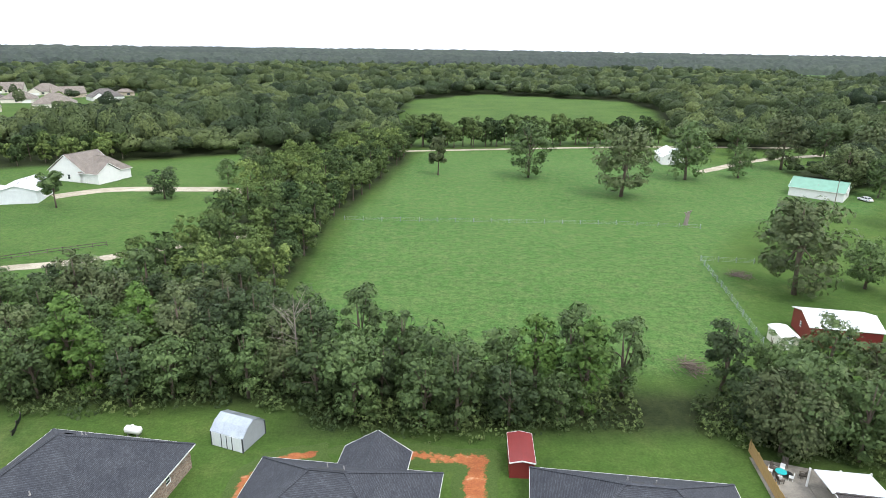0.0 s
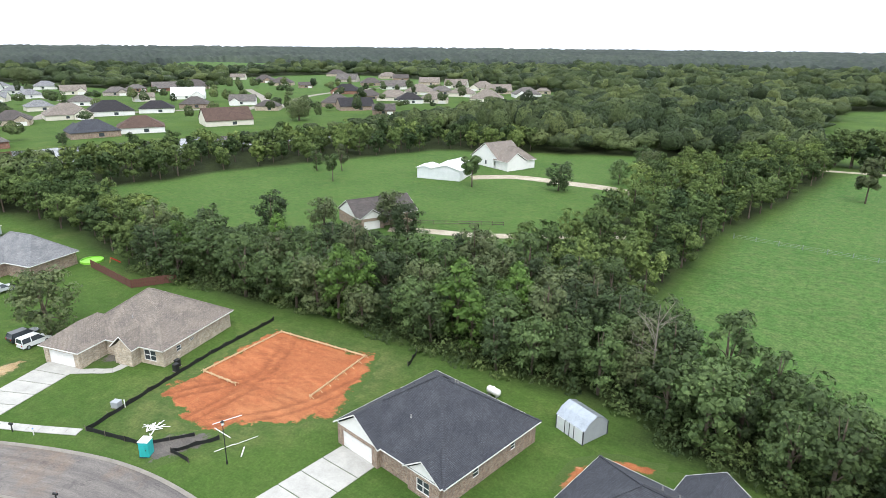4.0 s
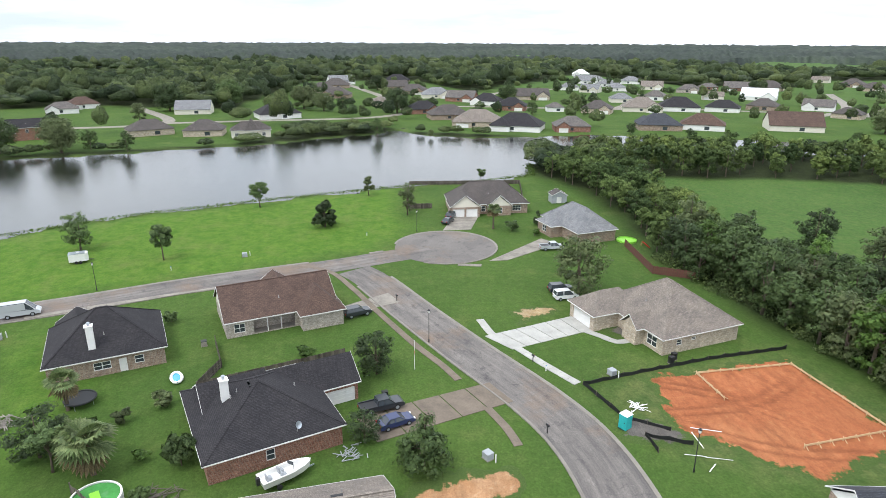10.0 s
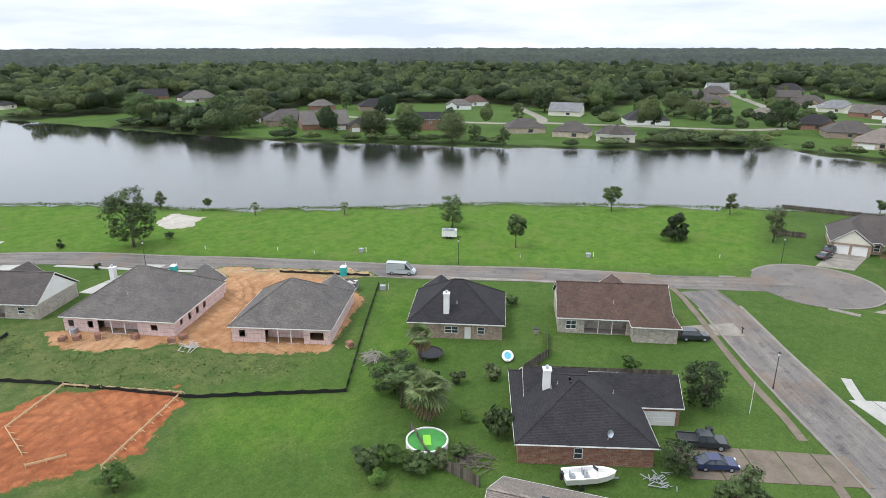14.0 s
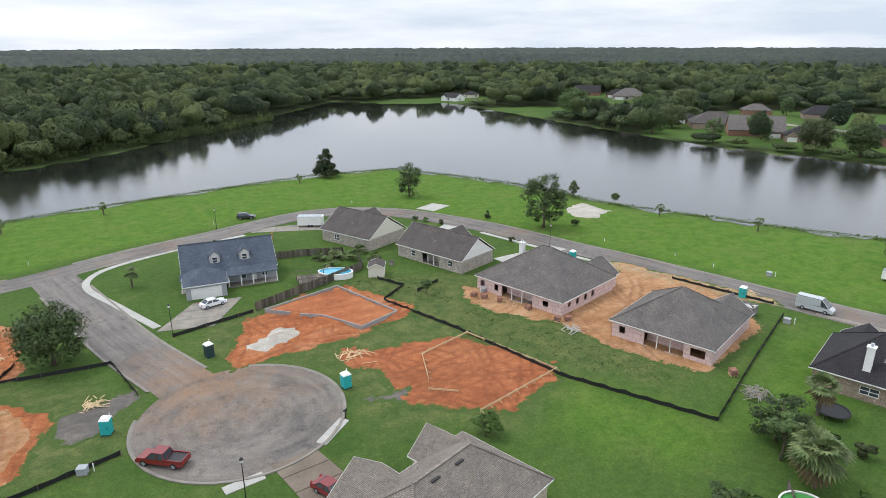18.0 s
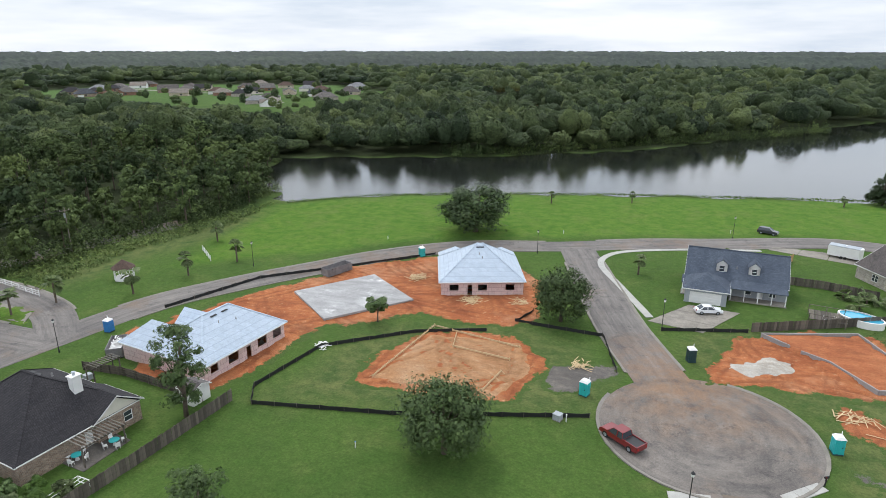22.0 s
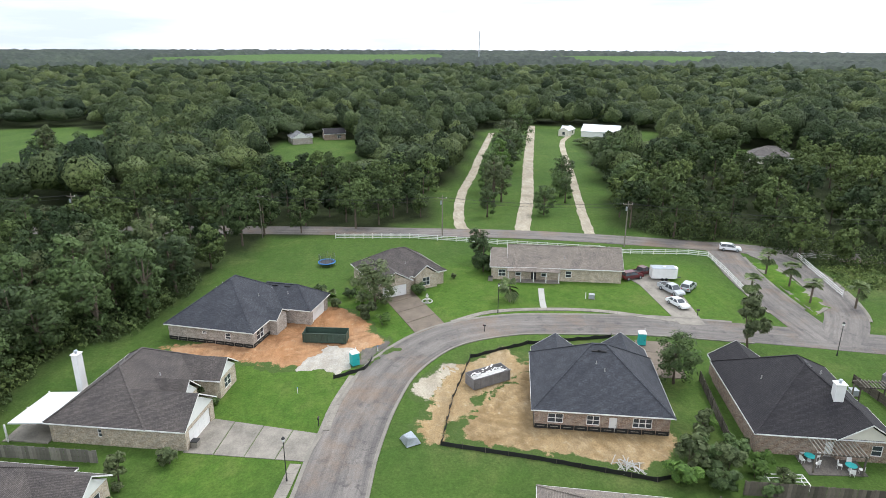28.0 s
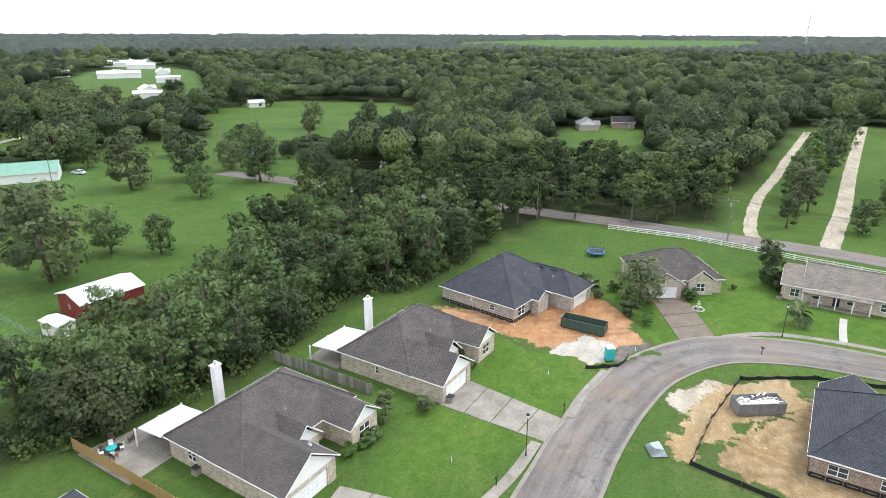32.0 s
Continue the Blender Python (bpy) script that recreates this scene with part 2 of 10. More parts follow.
def ground_mat():
    m, nt, b = nodes_of("ground_grass")
    v = place(nt, True)
    at = nt.nodes.new("ShaderNodeAttribute")
    at.attribute_name = "cover"
    sep = nt.nodes.new("ShaderNodeSeparateColor")
    nt.links.new(at.outputs["Color"], sep.inputs[0])
    big, mid, fine = noise_node(nt, v, 0.035, 5), noise_node(nt, v, 0.35, 5, 0.65), noise_node(nt, v, 3.0, 4, 0.7)
    lawn = ramp(nt, big, 0.3, 0.7, LAWN_A, LAWN_B)
    lawn = mixc(nt, ramp(nt, mid, 0.4, 0.75, (0, 0, 0), (0.4,) * 3), lawn, LAWN_C)
    worn = noise_node(nt, v, 0.11, 6, 0.7)
    lawn = mixc(nt, ramp(nt, worn, 0.54, 0.72, (0, 0, 0), (0.75,) * 3), lawn, LAWN_D)
    lawn = mixc(nt, ramp(nt, worn, 0.28, 0.42, (0.6,) * 3, (0, 0, 0)), lawn, LAWN_E)
    lush = mixc(nt, ramp(nt, mid, 0.35, 0.65, (0, 0, 0), (1, 1, 1)), (0.06, 0.134, 0.018), (0.1, 0.172, 0.028))
    lush = mixc(nt, ramp(nt, worn, 0.5, 0.7, (0, 0, 0), (0.7,) * 3), lush, (0.125, 0.16, 0.045))
    lawn = mixc(nt, at.outputs["Alpha"], lawn, lush)
    past = ramp(nt, big, 0.3, 0.7, PAST_A, PAST_B)
    past = mixc(nt, ramp(nt, mid, 0.42, 0.66, (0, 0, 0), (0.7,) * 3), past, PAST_C)
    # woodland floor: litter colour taken near black, tree shade painted in
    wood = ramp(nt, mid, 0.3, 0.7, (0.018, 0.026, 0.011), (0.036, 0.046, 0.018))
    rough_g = ramp(nt, mid, 0.3, 0.7, (0.045, 0.085, 0.024), (0.13, 0.145, 0.055))
    col = mixc(nt, sep.outputs[0], lawn, past)
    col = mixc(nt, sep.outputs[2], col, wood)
    col = mixc(nt, sep.outputs[1], col, rough_g)
    coarse = ramp(nt, sep.outputs[0], 0.0, 1.0, (0.5,) * 3, (1,) * 3)
    col = mixc(nt, coarse, col, mixc(nt, 1.0, col, ramp(nt, fine, 0.3, 0.72, (0.5, 0.54, 0.5), (1.55, 1.5, 1.42)), "MULTIPLY"))
    tuft = noise_node(nt, v, 0.9, 5, 0.75)
    col = mixc(nt, coarse, col, mixc(nt, 1.0, col, ramp(nt, tuft, 0.36, 0.64, (0.7, 0.75, 0.7), (1.3, 1.26, 1.22)), "MULTIPLY"))
    nt.links.new(col, b.inputs["Base Color"])
    b.inputs["Roughness"].default_value = 0.95
    b.inputs["Specular IOR Level"].default_value = 0.1
    bump(nt, b, fine, 0.8, 0.15)
    return m


LAWN_A, LAWN_B, LAWN_C = (0.042, 0.086, 0.019), (0.072, 0.125, 0.028), (0.088, 0.12, 0.036)
LAWN_D, LAWN_E = (0.106, 0.138, 0.042), (0.037, 0.07, 0.02)
PAST_A, PAST_B, PAST_C = (0.054, 0.12, 0.032), (0.075, 0.142, 0.042), (0.1, 0.14, 0.055)


def asphalt_mat(name="worn_asphalt", soil=0.6, centre=None):
    m, nt, b = nodes_of(name)
    v = place(nt, True)
    big, mid, fine = noise_node(nt, v, 0.09, 5), noise_node(nt, v, 0.42, 7, 0.72), noise_node(nt, v, 6.0, 3)
    col = ramp(nt, big, 0.3, 0.7, (0.118, 0.107, 0.101), (0.172, 0.158, 0.147))
    col = mixc(nt, ramp(nt, mid, 0.54, 0.66, (0, 0, 0), (0.75,) * 3), col, (0.068, 0.064, 0.064))
    col = mixc(nt, ramp(nt, mid, 0.3, 0.4, (0.65,) * 3, (0, 0, 0)), col, (0.215, 0.2, 0.185))
    patchy = noise_node(nt, v, 0.13, 2, 0.3)
    col = mixc(nt, ramp(nt, patchy, 0.58, 0.63, (0, 0, 0), (0.3,) * 3), col, (0.19, 0.176, 0.164))
    col = mixc(nt, ramp(nt, patchy, 0.36, 0.4, (0.25,) * 3, (0, 0, 0)), col, (0.082, 0.077, 0.077))
    warp = nt.nodes.new("ShaderNodeVectorMath")
    warp.operation = "MULTIPLY_ADD"
    wn2 = nt.nodes.new("ShaderNodeTexNoise")
    wn2.inputs["Scale"].default_value = 0.35
    wn2.inputs["Detail"].default_value = 6.0
    nt.links.new(v, wn2.inputs["Vector"])
    nt.links.new(wn2.outputs["Color"], warp.inputs[0])
    warp.inputs[1].default_value = (9, 9, 0)
    nt.links.new(v, warp.inputs[2])
    vor = nt.nodes.new("ShaderNodeTexVoronoi")
    vor.feature = "DISTANCE_TO_EDGE"
    vor.inputs["Scale"].default_value = 0.16
    nt.links.new(warp.outputs[0], vor.inputs["Vector"])
    seen = ramp(nt, noise_node(nt, v, 0.2, 3), 0.5, 0.6, (0, 0, 0), (0.55,) * 3)
    crack = mixc(nt, 1.0, seen, ramp(nt, vor.outputs["Distance"], 0.004, 0.014, (1, 1, 1), (0, 0, 0)), "MULTIPLY")
    col = mixc(nt, crack, col, (0.045, 0.042, 0.042))
    lane = nt.nodes.new("ShaderNodeCombineXYZ")
    for key, slot, factor in (("along", 0, 0.035), ("across", 1, 1.7)):
        at = nt.nodes.new("ShaderNodeAttribute")
        at.attribute_name = key
        scaled = nt.nodes.new("ShaderNodeMath")
        scaled.operation = "MULTIPLY"
        scaled.inputs[1].default_value = factor
        nt.links.new(at.outputs["Fac"], scaled.inputs[0])
        nt.links.new(scaled.outputs[0], lane.inputs[slot])
    wear = noise_node(nt, lane.outputs[0], 1.6, 6, 0.72)
    col = mixc(nt, 1.0, col, ramp(nt, wear, 0.34, 0.66, (0.66, 0.65, 0.66), (1.38, 1.35, 1.3)), "MULTIPLY")
    rust = noise_node(nt, v, 0.07, 5, 0.7)
    col = mixc(nt, ramp(nt, rust, 0.62 - 0.2 * soil, 0.82 - 0.25 * soil, (0, 0, 0), (soil,) * 3), col, (0.2, 0.13, 0.082))
    if centre:
        off = nt.nodes.new("ShaderNodeVectorMath")
        off.inputs[1].default_value = (-centre[0] - 3, -centre[1] + 11, 0)
        nt.links.new(v, off.inputs[0])
        far = nt.nodes.new("ShaderNodeVectorMath")
        far.operation = "LENGTH"
        nt.links.new(off.outputs[0], far.inputs[0])
        ring = nt.nodes.new("ShaderNodeVectorMath")
        ring.inputs[1].default_value = (-centre[0], -centre[1], 0)
        nt.links.new(v, ring.inputs[0])
        parts = nt.nodes.new("ShaderNodeSeparateXYZ")
        nt.links.new(ring.outputs[0], parts.inputs[0])
        reach = nt.nodes.new("ShaderNodeVectorMath")
        reach.operation = "LENGTH"
        nt.links.new(ring.outputs[0], reach.inputs[0])
        angle = nt.nodes.new("ShaderNodeMath")
        angle.operation = "ARCTAN2"
        nt.links.new(parts.outputs[0], angle.inputs[0])
        nt.links.new(parts.outputs[1], angle.inputs[1])
        polar = nt.nodes.new("ShaderNodeCombineXYZ")
        nt.links.new(reach.outputs["Value"], polar.inputs[0])
        turn = nt.nodes.new("ShaderNodeMath")
        turn.operation = "MULTIPLY"
        turn.inputs[1].default_value = 2.6
        nt.links.new(angle.outputs[0], turn.inputs[0])
        nt.links.new(turn.outputs[0], polar.inputs[1])
        marks = noise_node(nt, polar.outputs[0], 0.45, 6, 0.7)
        inner = nt.nodes.new("ShaderNodeMapRange")
        inner.inputs["From Min"].default_value, inner.inputs["From Max"].default_value = 15.0, 12.0
        nt.links.new(reach.outputs["Value"], inner.inputs["Value"])
        col = mixc(nt, inner.outputs[0], col, mixc(nt, 1.0, col, ramp(nt, marks, 0.35, 0.65, (0.66, 0.66, 0.66), (1.28, 1.24, 1.18)), "MULTIPLY"))
        near = nt.nodes.new("ShaderNodeMapRange")
        near.inputs["From Min"].default_value, near.inputs["From Max"].default_value = 17.0, 1.0
        nt.links.new(far.outputs["Value"], near.inputs["Value"])
        clay = mixc(nt, 1.0, ramp(nt, noise_node(nt, v, 0.35, 6, 0.75), 0.36, 0.6, (0, 0, 0), (0.9,) * 3), near.outputs[0], "MULTIPLY")
        col = mixc(nt, clay, col, (0.24, 0.14, 0.08))
    col = mixc(nt, 1.0, col, ramp(nt, fine, 0.3, 0.7, (0.8,) * 3, (1.2,) * 3), "MULTIPLY")
    nt.links.new(col, b.inputs["Base Color"])
    b.inputs["Roughness"].default_value = 0.85
    bump(nt, b, fine, 0.3, 0.01)
    return m


def dirt_mat(name, a, bcol, c, pale, amount=0.5, coarse=1.1):
    m, nt, b = nodes_of(name)
    v = place(nt, True)
    big, mid, fine = noise_node(nt, v, 0.16, 5, 0.6), noise_node(nt, v, coarse, 6, 0.7), noise_node(nt, v, 7.0, 4, 0.7)
    col = ramp(nt, big, 0.32, 0.68, a, bcol)
    col = mixc(nt, ramp(nt, mid, 0.42, 0.66, (0, 0, 0), (0.5,) * 3), col, c)
    col = mixc(nt, ramp(nt, mid, 0.3, 0.42, (amount,) * 3, (0, 0, 0)), col, pale)
    wide = noise_node(nt, v, 0.075, 4, 0.65)
    col = mixc(nt, ramp(nt, wide, 0.52, 0.68, (0, 0, 0), (0.6 * amount,) * 3), col, pale)
    col = mixc(nt, ramp(nt, wide, 0.3, 0.44, (0.7,) * 3, (0, 0, 0)), col, tuple(x * 0.8 for x in c))
    for turn, stretch in ((0.5, 0.6), (2.1, 0.5)):
        mp = nt.nodes.new("ShaderNodeMapping")
        mp.inputs["Rotation"].default_value = (0, 0, turn)
        mp.inputs["Scale"].default_value = (0.2, 0.75, 1.0)
        nt.links.new(v, mp.inputs["Vector"])
        streak = noise_node(nt, mp.outputs["Vector"], 0.8, 6, 0.7)
        col = mixc(nt, 1.0, col, ramp(nt, streak, 0.3, 0.7, (1 - 0.3 * stretch,) * 3, (1 + 0.25 * stretch,) * 3), "MULTIPLY")
    ru = nt.nodes.new("ShaderNodeAttribute")
    ru.attribute_name = "rut"
    col = mixc(nt, ru.outputs["Fac"], col, tuple(x * 0.5 for x in c))
    col = mixc(nt, 1.0, col, ramp(nt, fine, 0.3, 0.7, (0.7,) * 3, (1.26,) * 3), "MULTIPLY")
    at = nt.nodes.new("ShaderNodeAttribute")
    at.attribute_name = "weed"
    add = nt.nodes.new("ShaderNodeMath")
    add.operation = "ADD"
    nt.links.new(at.outputs["Fac"], add.inputs[0])
    shift = nt.nodes.new("ShaderNodeMath")
    shift.operation = "MULTIPLY_ADD"
    shift.inputs[1].default_value, shift.inputs[2].default_value = 1.5, -0.78
    nt.links.new(noise_node(nt, v, 1.3, 5, 0.75), shift.inputs[0])
    nt.links.new(shift.outputs[0], add.inputs[1])
    grass = ramp(nt, fine, 0.3, 0.7, (0.04, 0.078, 0.018), (0.09, 0.13, 0.036))
    col = mixc(nt, ramp(nt, add.outputs[0], 0.4, 0.6, (0, 0, 0), (1, 1, 1)), col, grass)
    nt.links.new(col, b.inputs["Base Color"])
    b.inputs["Roughness"].default_value = 0.95
    b.inputs["Specular IOR Level"].default_value = 0.15
    bump(nt, b, mid, 0.9, 0.3)
    return m


M = {}
M["ground"] = ground_mat()
M["asphalt"] = asphalt_mat()
M["asphalt_circle"] = asphalt_mat("muddy_asphalt", 0.5, (-9.3, -73))
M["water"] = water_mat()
M["glass"] = glass_mat()
M["clay"] = dirt_mat("red_clay", (0.33, 0.105, 0.042), (0.45, 0.175, 0.072), (0.25, 0.076, 0.036), (0.56, 0.36, 0.22), 0.6)
M["clay_sandy"] = dirt_mat("sandy_clay", (0.37, 0.19, 0.088), (0.45, 0.265, 0.145), (0.3, 0.14, 0.065), (0.52, 0.38, 0.25), 0.7)
M["clay_pad"] = dirt_mat("graded_clay", (0.35, 0.118, 0.05), (0.42, 0.155, 0.068), (0.27, 0.086, 0.04), (0.47, 0.235, 0.11), 0.4)
M["sand"] = dirt_mat("tan_sand", (0.32, 0.225, 0.115), (0.4, 0.3, 0.175), (0.26, 0.165, 0.075), (0.46, 0.39, 0.28), 0.7)
M["gravel"] = dirt_mat("pale_gravel", (0.36, 0.31, 0.235), (0.47, 0.42, 0.335), (0.28, 0.24, 0.18), (0.55, 0.5, 0.42), 0.6)
M["mud"] = dirt_mat("grey_mud", (0.11, 0.10, 0.09), (0.18, 0.16, 0.145), (0.09, 0.085, 0.08), (0.26, 0.22, 0.18), 0.4)
M["white_sand"] = dirt_mat("white_sand", (0.4, 0.37, 0.32), (0.5, 0.47, 0.42), (0.33, 0.28, 0.22), (0.55, 0.52, 0.48), 0.6)
M["concrete"] = plain("old_concrete", (0.26, 0.235, 0.2), 0.5, 0.4, 6.0, 0.9, world_space=True)
M["concrete_new"] = plain("new_concrete", (0.41, 0.4, 0.37), 0.25, 0.5, 6.0, 0.85, world_space=True)
M["concrete_worn"] = plain("stained_concrete", (0.175, 0.14, 0.108), 0.4, 0.4, 5.0, 0.9, world_space=True)
M["kerb"] = plain("kerb_concrete", (0.23, 0.21, 0.18), 0.3, 0.5, 6.0, 0.9, world_space=True)
M["slab"] = dirt_mat("wet_concrete_slab", (0.33, 0.325, 0.32), (0.4, 0.395, 0.39), (0.34, 0.335, 0.33), (0.74, 0.73, 0.72), 0.95, 0.22)
M["block"] = plain("grey_block", (0.33, 0.32, 0.31), 0.25, 0.8, 8.0, 0.9)
M["white"] = plain("white_paint", (0.78, 0.77, 0.75), 0.1, 0.8, 9.0, 0.55)
M["cream"] = plain("cream_siding", (0.68, 0.64, 0.55), 0.1, 0.8, 9.0, 0.6)
M["whitemetal"] = plain("white_metal_roof", (0.74, 0.76, 0.78), 0.14, 0.6, 6.0, 0.4, 0.1)
M["greymetal"] = plain("galvanised_metal", (0.42, 0.46, 0.5), 0.3, 0.6, 6.0, 0.35, 0.6)
M["grey_siding"] = plain("grey_siding", (0.34, 0.36, 0.38), 0.15, 0.8, 8.0, 0.6)
M["red_metal"] = plain("red_metal", (0.19, 0.026, 0.024), 0.2, 0.7, 8.0, 0.5)
M["green_metal"] = plain("green_metal", (0.16, 0.32, 0.24), 0.2, 0.5, 8.0, 0.45)
M["brick_brown"] = brick_mat("brown_brick", (0.24, 0.15, 0.105), (0.38, 0.27, 0.2), (0.4, 0.36, 0.31))
M["brick_tan"] = brick_mat("tan_brick", (0.42, 0.33, 0.24), (0.6, 0.5, 0.39), (0.52, 0.47, 0.4))
M["brick_grey"] = brick_mat("grey_brick", (0.33, 0.28, 0.24), (0.5, 0.44, 0.38), (0.46, 0.42, 0.38))
M["brick_red"] = brick_mat("red_brick", (0.2, 0.075, 0.05), (0.33, 0.15, 0.1), (0.34, 0.25, 0.2))
M["wrap"] = brick_mat("pink_house_wrap", (0.62, 0.47, 0.45), (0.68, 0.53, 0.5), (0.42, 0.27, 0.26), 1.2, 0.8, 0.03, 0.4)
M["underlay"] = brick_mat("pale_blue_underlay", (0.43, 0.5, 0.58), (0.48, 0.55, 0.63), (0.36, 0.42, 0.51), 1.1, 0.6, 0.03, 0.3)
M["roof_navy"] = shingle_mat("charcoal_shingle", (0.058, 0.062, 0.074))
M["roof_dark"] = shingle_mat("dark_shingle", (0.034, 0.032, 0.036))
M["roof_grey"] = shingle_mat("grey_shingle", (0.145, 0.132, 0.125))
M["roof_tan"] = shingle_mat("tan_shingle", (0.225, 0.195, 0.17))
M["roof_brown"] = shingle_mat("brown_shingle", (0.105, 0.068, 0.055))
M["roof_blue"] = shingle_mat("blue_shingle", (0.085, 0.105, 0.14))
M["roof_lightgrey"] = shingle_mat("pale_grey_shingle", (0.22, 0.225, 0.235))
M["roof_taupe"] = shingle_mat("taupe_shingle", (0.1, 0.088, 0.084))
M["fence_wood"] = plain("weathered_fence_wood", (0.14, 0.118, 0.096), 0.4, 2.0, 20.0, 0.9, tint=0.55)
M["pale_fence"] = plain("pale_fence_wood", (0.27, 0.25, 0.225), 0.35, 2.0, 20.0, 0.9, tint=0.4)
M["redwood"] = plain("red_brown_fence_wood", (0.13, 0.055, 0.04), 0.35, 2.0, 20.0, 0.9)
M["new_wood"] = plain("new_lumber", (0.6, 0.45, 0.26), 0.2, 2.0, 20.0, 0.8)
M["yellow_wood"] = plain("yellow_fence_wood", (0.42, 0.27, 0.11), 0.25, 2.0, 20.0, 0.8)
M["black_cloth"] = plain("black_silt_cloth", (0.012, 0.013, 0.013), 0.3, 2.0, 20.0, 0.7)
M["black"] = plain("black_metal", (0.02, 0.02, 0.022), 0.2, 3.0, 20.0, 0.5)
M["rubber"] = plain("tyre_rubber", (0.018, 0.018, 0.018), 0.2, 3.0, 20.0, 0.85)
M["teal"] = plain("teal_plastic", (0.03, 0.42, 0.42), 0.15, 1.5, 12.0, 0.45)
M["blue_plastic"] = plain("blue_plastic", (0.04, 0.2, 0.5), 0.15, 1.5, 12.0, 0.45)
M["dark_plastic"] = plain("dark_green_plastic", (0.02, 0.05, 0.055), 0.15, 1.5, 12.0, 0.5)
M["bark"] = plain("bark", (0.13, 0.10, 0.075), 0.4, 2.0, 14.0, 0.95, bumps=0.6, bump_dist=0.03)
M["pale_bark"] = plain("pale_bark", (0.22, 0.19, 0.16), 0.35, 2.0, 14.0, 0.95)
M["leaf"] = leaf_mat("oak_leaf", (0.054, 0.092, 0.033), (0.13, 0.195, 0.073))
M["leaf_olive"] = leaf_mat("olive_leaf", (0.076, 0.105, 0.046), (0.16, 0.196, 0.092))
M["leaf_bright"] = leaf_mat("bright_leaf", (0.06, 0.125, 0.022), (0.13, 0.225, 0.05))
M["leaf_dark"] = leaf_mat("dark_leaf", (0.03, 0.052, 0.022), (0.075, 0.115, 0.046))
M["frond"] = leaf_mat("palm_frond", (0.09, 0.14, 0.05), (0.21, 0.26, 0.12), level=0.1)
M["frond_dry"] = leaf_mat("dry_frond", (0.16, 0.12, 0.06), (0.26, 0.2, 0.11), level=0.1)
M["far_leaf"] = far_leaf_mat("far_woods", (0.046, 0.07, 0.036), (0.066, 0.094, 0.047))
# base colour holds the shade between crowns and the blue of distant haze
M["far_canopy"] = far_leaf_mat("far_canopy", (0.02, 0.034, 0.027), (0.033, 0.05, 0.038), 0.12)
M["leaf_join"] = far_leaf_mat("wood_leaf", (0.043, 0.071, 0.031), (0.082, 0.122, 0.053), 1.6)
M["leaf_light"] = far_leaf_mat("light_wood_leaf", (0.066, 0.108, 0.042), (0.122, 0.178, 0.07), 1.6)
M["reed"] = leaf_mat("reed", (0.06, 0.12, 0.02), (0.13, 0.19, 0.05), level=0.3)

# ---- building kit ----
def mesh_of(name, verts, faces, mat=None, smooth=False):
    me = bpy.data.meshes.new(name)
    me.from_pydata([tuple(v) for v in verts], [], [tuple(f) for f in faces])
    if mat is not None:
        me.materials.append(mat)
    if smooth:
        me.shade_smooth()
    return me


def part(name, me, parent, label="", m=None):
    ob = new(name, me)
    ob.parent = parent
    if m is not None:
        ob.matrix_local = m
    return tagged(ob, label)


def thing(name, x, y, z=0.0, turn=0.0, label="", category="", group="", kind=""):
    ob = new(name)
    ob.empty_display_size = 0.3
    ob.matrix_world = pose(x, y, z, 0, 0, turn)
    return tagged(ob, label, category, group, kind)


class Geo:
    """Collects simple solids into one mesh."""

    def __init__(self):
        self.v, self.f = [], []

    def box(self, x0, x1, y0, y1, z0, z1, m=None):
        b = len(self.v)
        pts = [Vector((x, y, z)) for z in (z0, z1) for x, y in ((x0, y0), (x1, y0), (x1, y1), (x0, y1))]
        self.v += [tuple(m @ p) if m else tuple(p) for p in pts]
        self.f += [tuple(b + i for i in q) for q in ((3, 2, 1, 0), (4, 5, 6, 7), (0, 1, 5, 4), (1, 2, 6, 5), (2, 3, 7, 6), (3, 0, 4, 7))]
        return self

    def bar(self, a, b, w, h=None):
        """A square bar from a to b."""
        a, b = Vector(a), Vector(b)
        d = b - a
        q = d.to_track_quat("X", "Z").to_matrix().to_4x4()
        h = w if h is None else h
        return self.box(0, d.length, -w / 2, w / 2, -h / 2, h / 2, Matrix.Translation(a) @ q)

    def tube(self, pts, radii, n=8, cap=True):
        rings = []
        for i, p in enumerate(pts):
            p = Vector(p)
            d = (Vector(pts[min(i + 1, len(pts) - 1)]) - Vector(pts[max(i - 1, 0)])).normalized()
            q = d.to_track_quat("Z", "Y").to_matrix()
            b = len(self.v)
            self.v += [tuple(p + q @ Vector((math.cos(2 * math.pi * k / n) * radii[i], math.sin(2 * math.pi * k / n) * radii[i], 0))) for k in range(n)]
            rings.append(b)
        for a, b in zip(rings, rings[1:]):
            self.f += [(a + k, a + (k + 1) % n, b + (k + 1) % n, b + k) for k in range(n)]
        if cap:
            self.f.append(tuple(rings[0] + k for k in reversed(range(n))))
            self.f.append(tuple(rings[-1] + k for k in range(n)))
        return self

    def prism(self, poly, z0, z1):
        b, n = len(self.v), len(poly)
        self.v += [(x, y, z0) for x, y in poly] + [(x, y, z1) for x, y in poly]
        self.f += [tuple(b + n + k for k in range(n)), tuple(b + k for k in reversed(range(n)))]
        self.f += [(b + k, b + (k + 1) % n, b + n + (k + 1) % n, b + n + k) for k in range(n)]
        return self

    def face(self, *pts):
        b = len(self.v)
        self.v += [tuple(p) for p in pts]
        self.f.append(tuple(range(b, b + len(pts))))
        return self

    def mesh(self, name, mat, smooth=False):
        return mesh_of(name, self.v, self.f, mat, smooth)


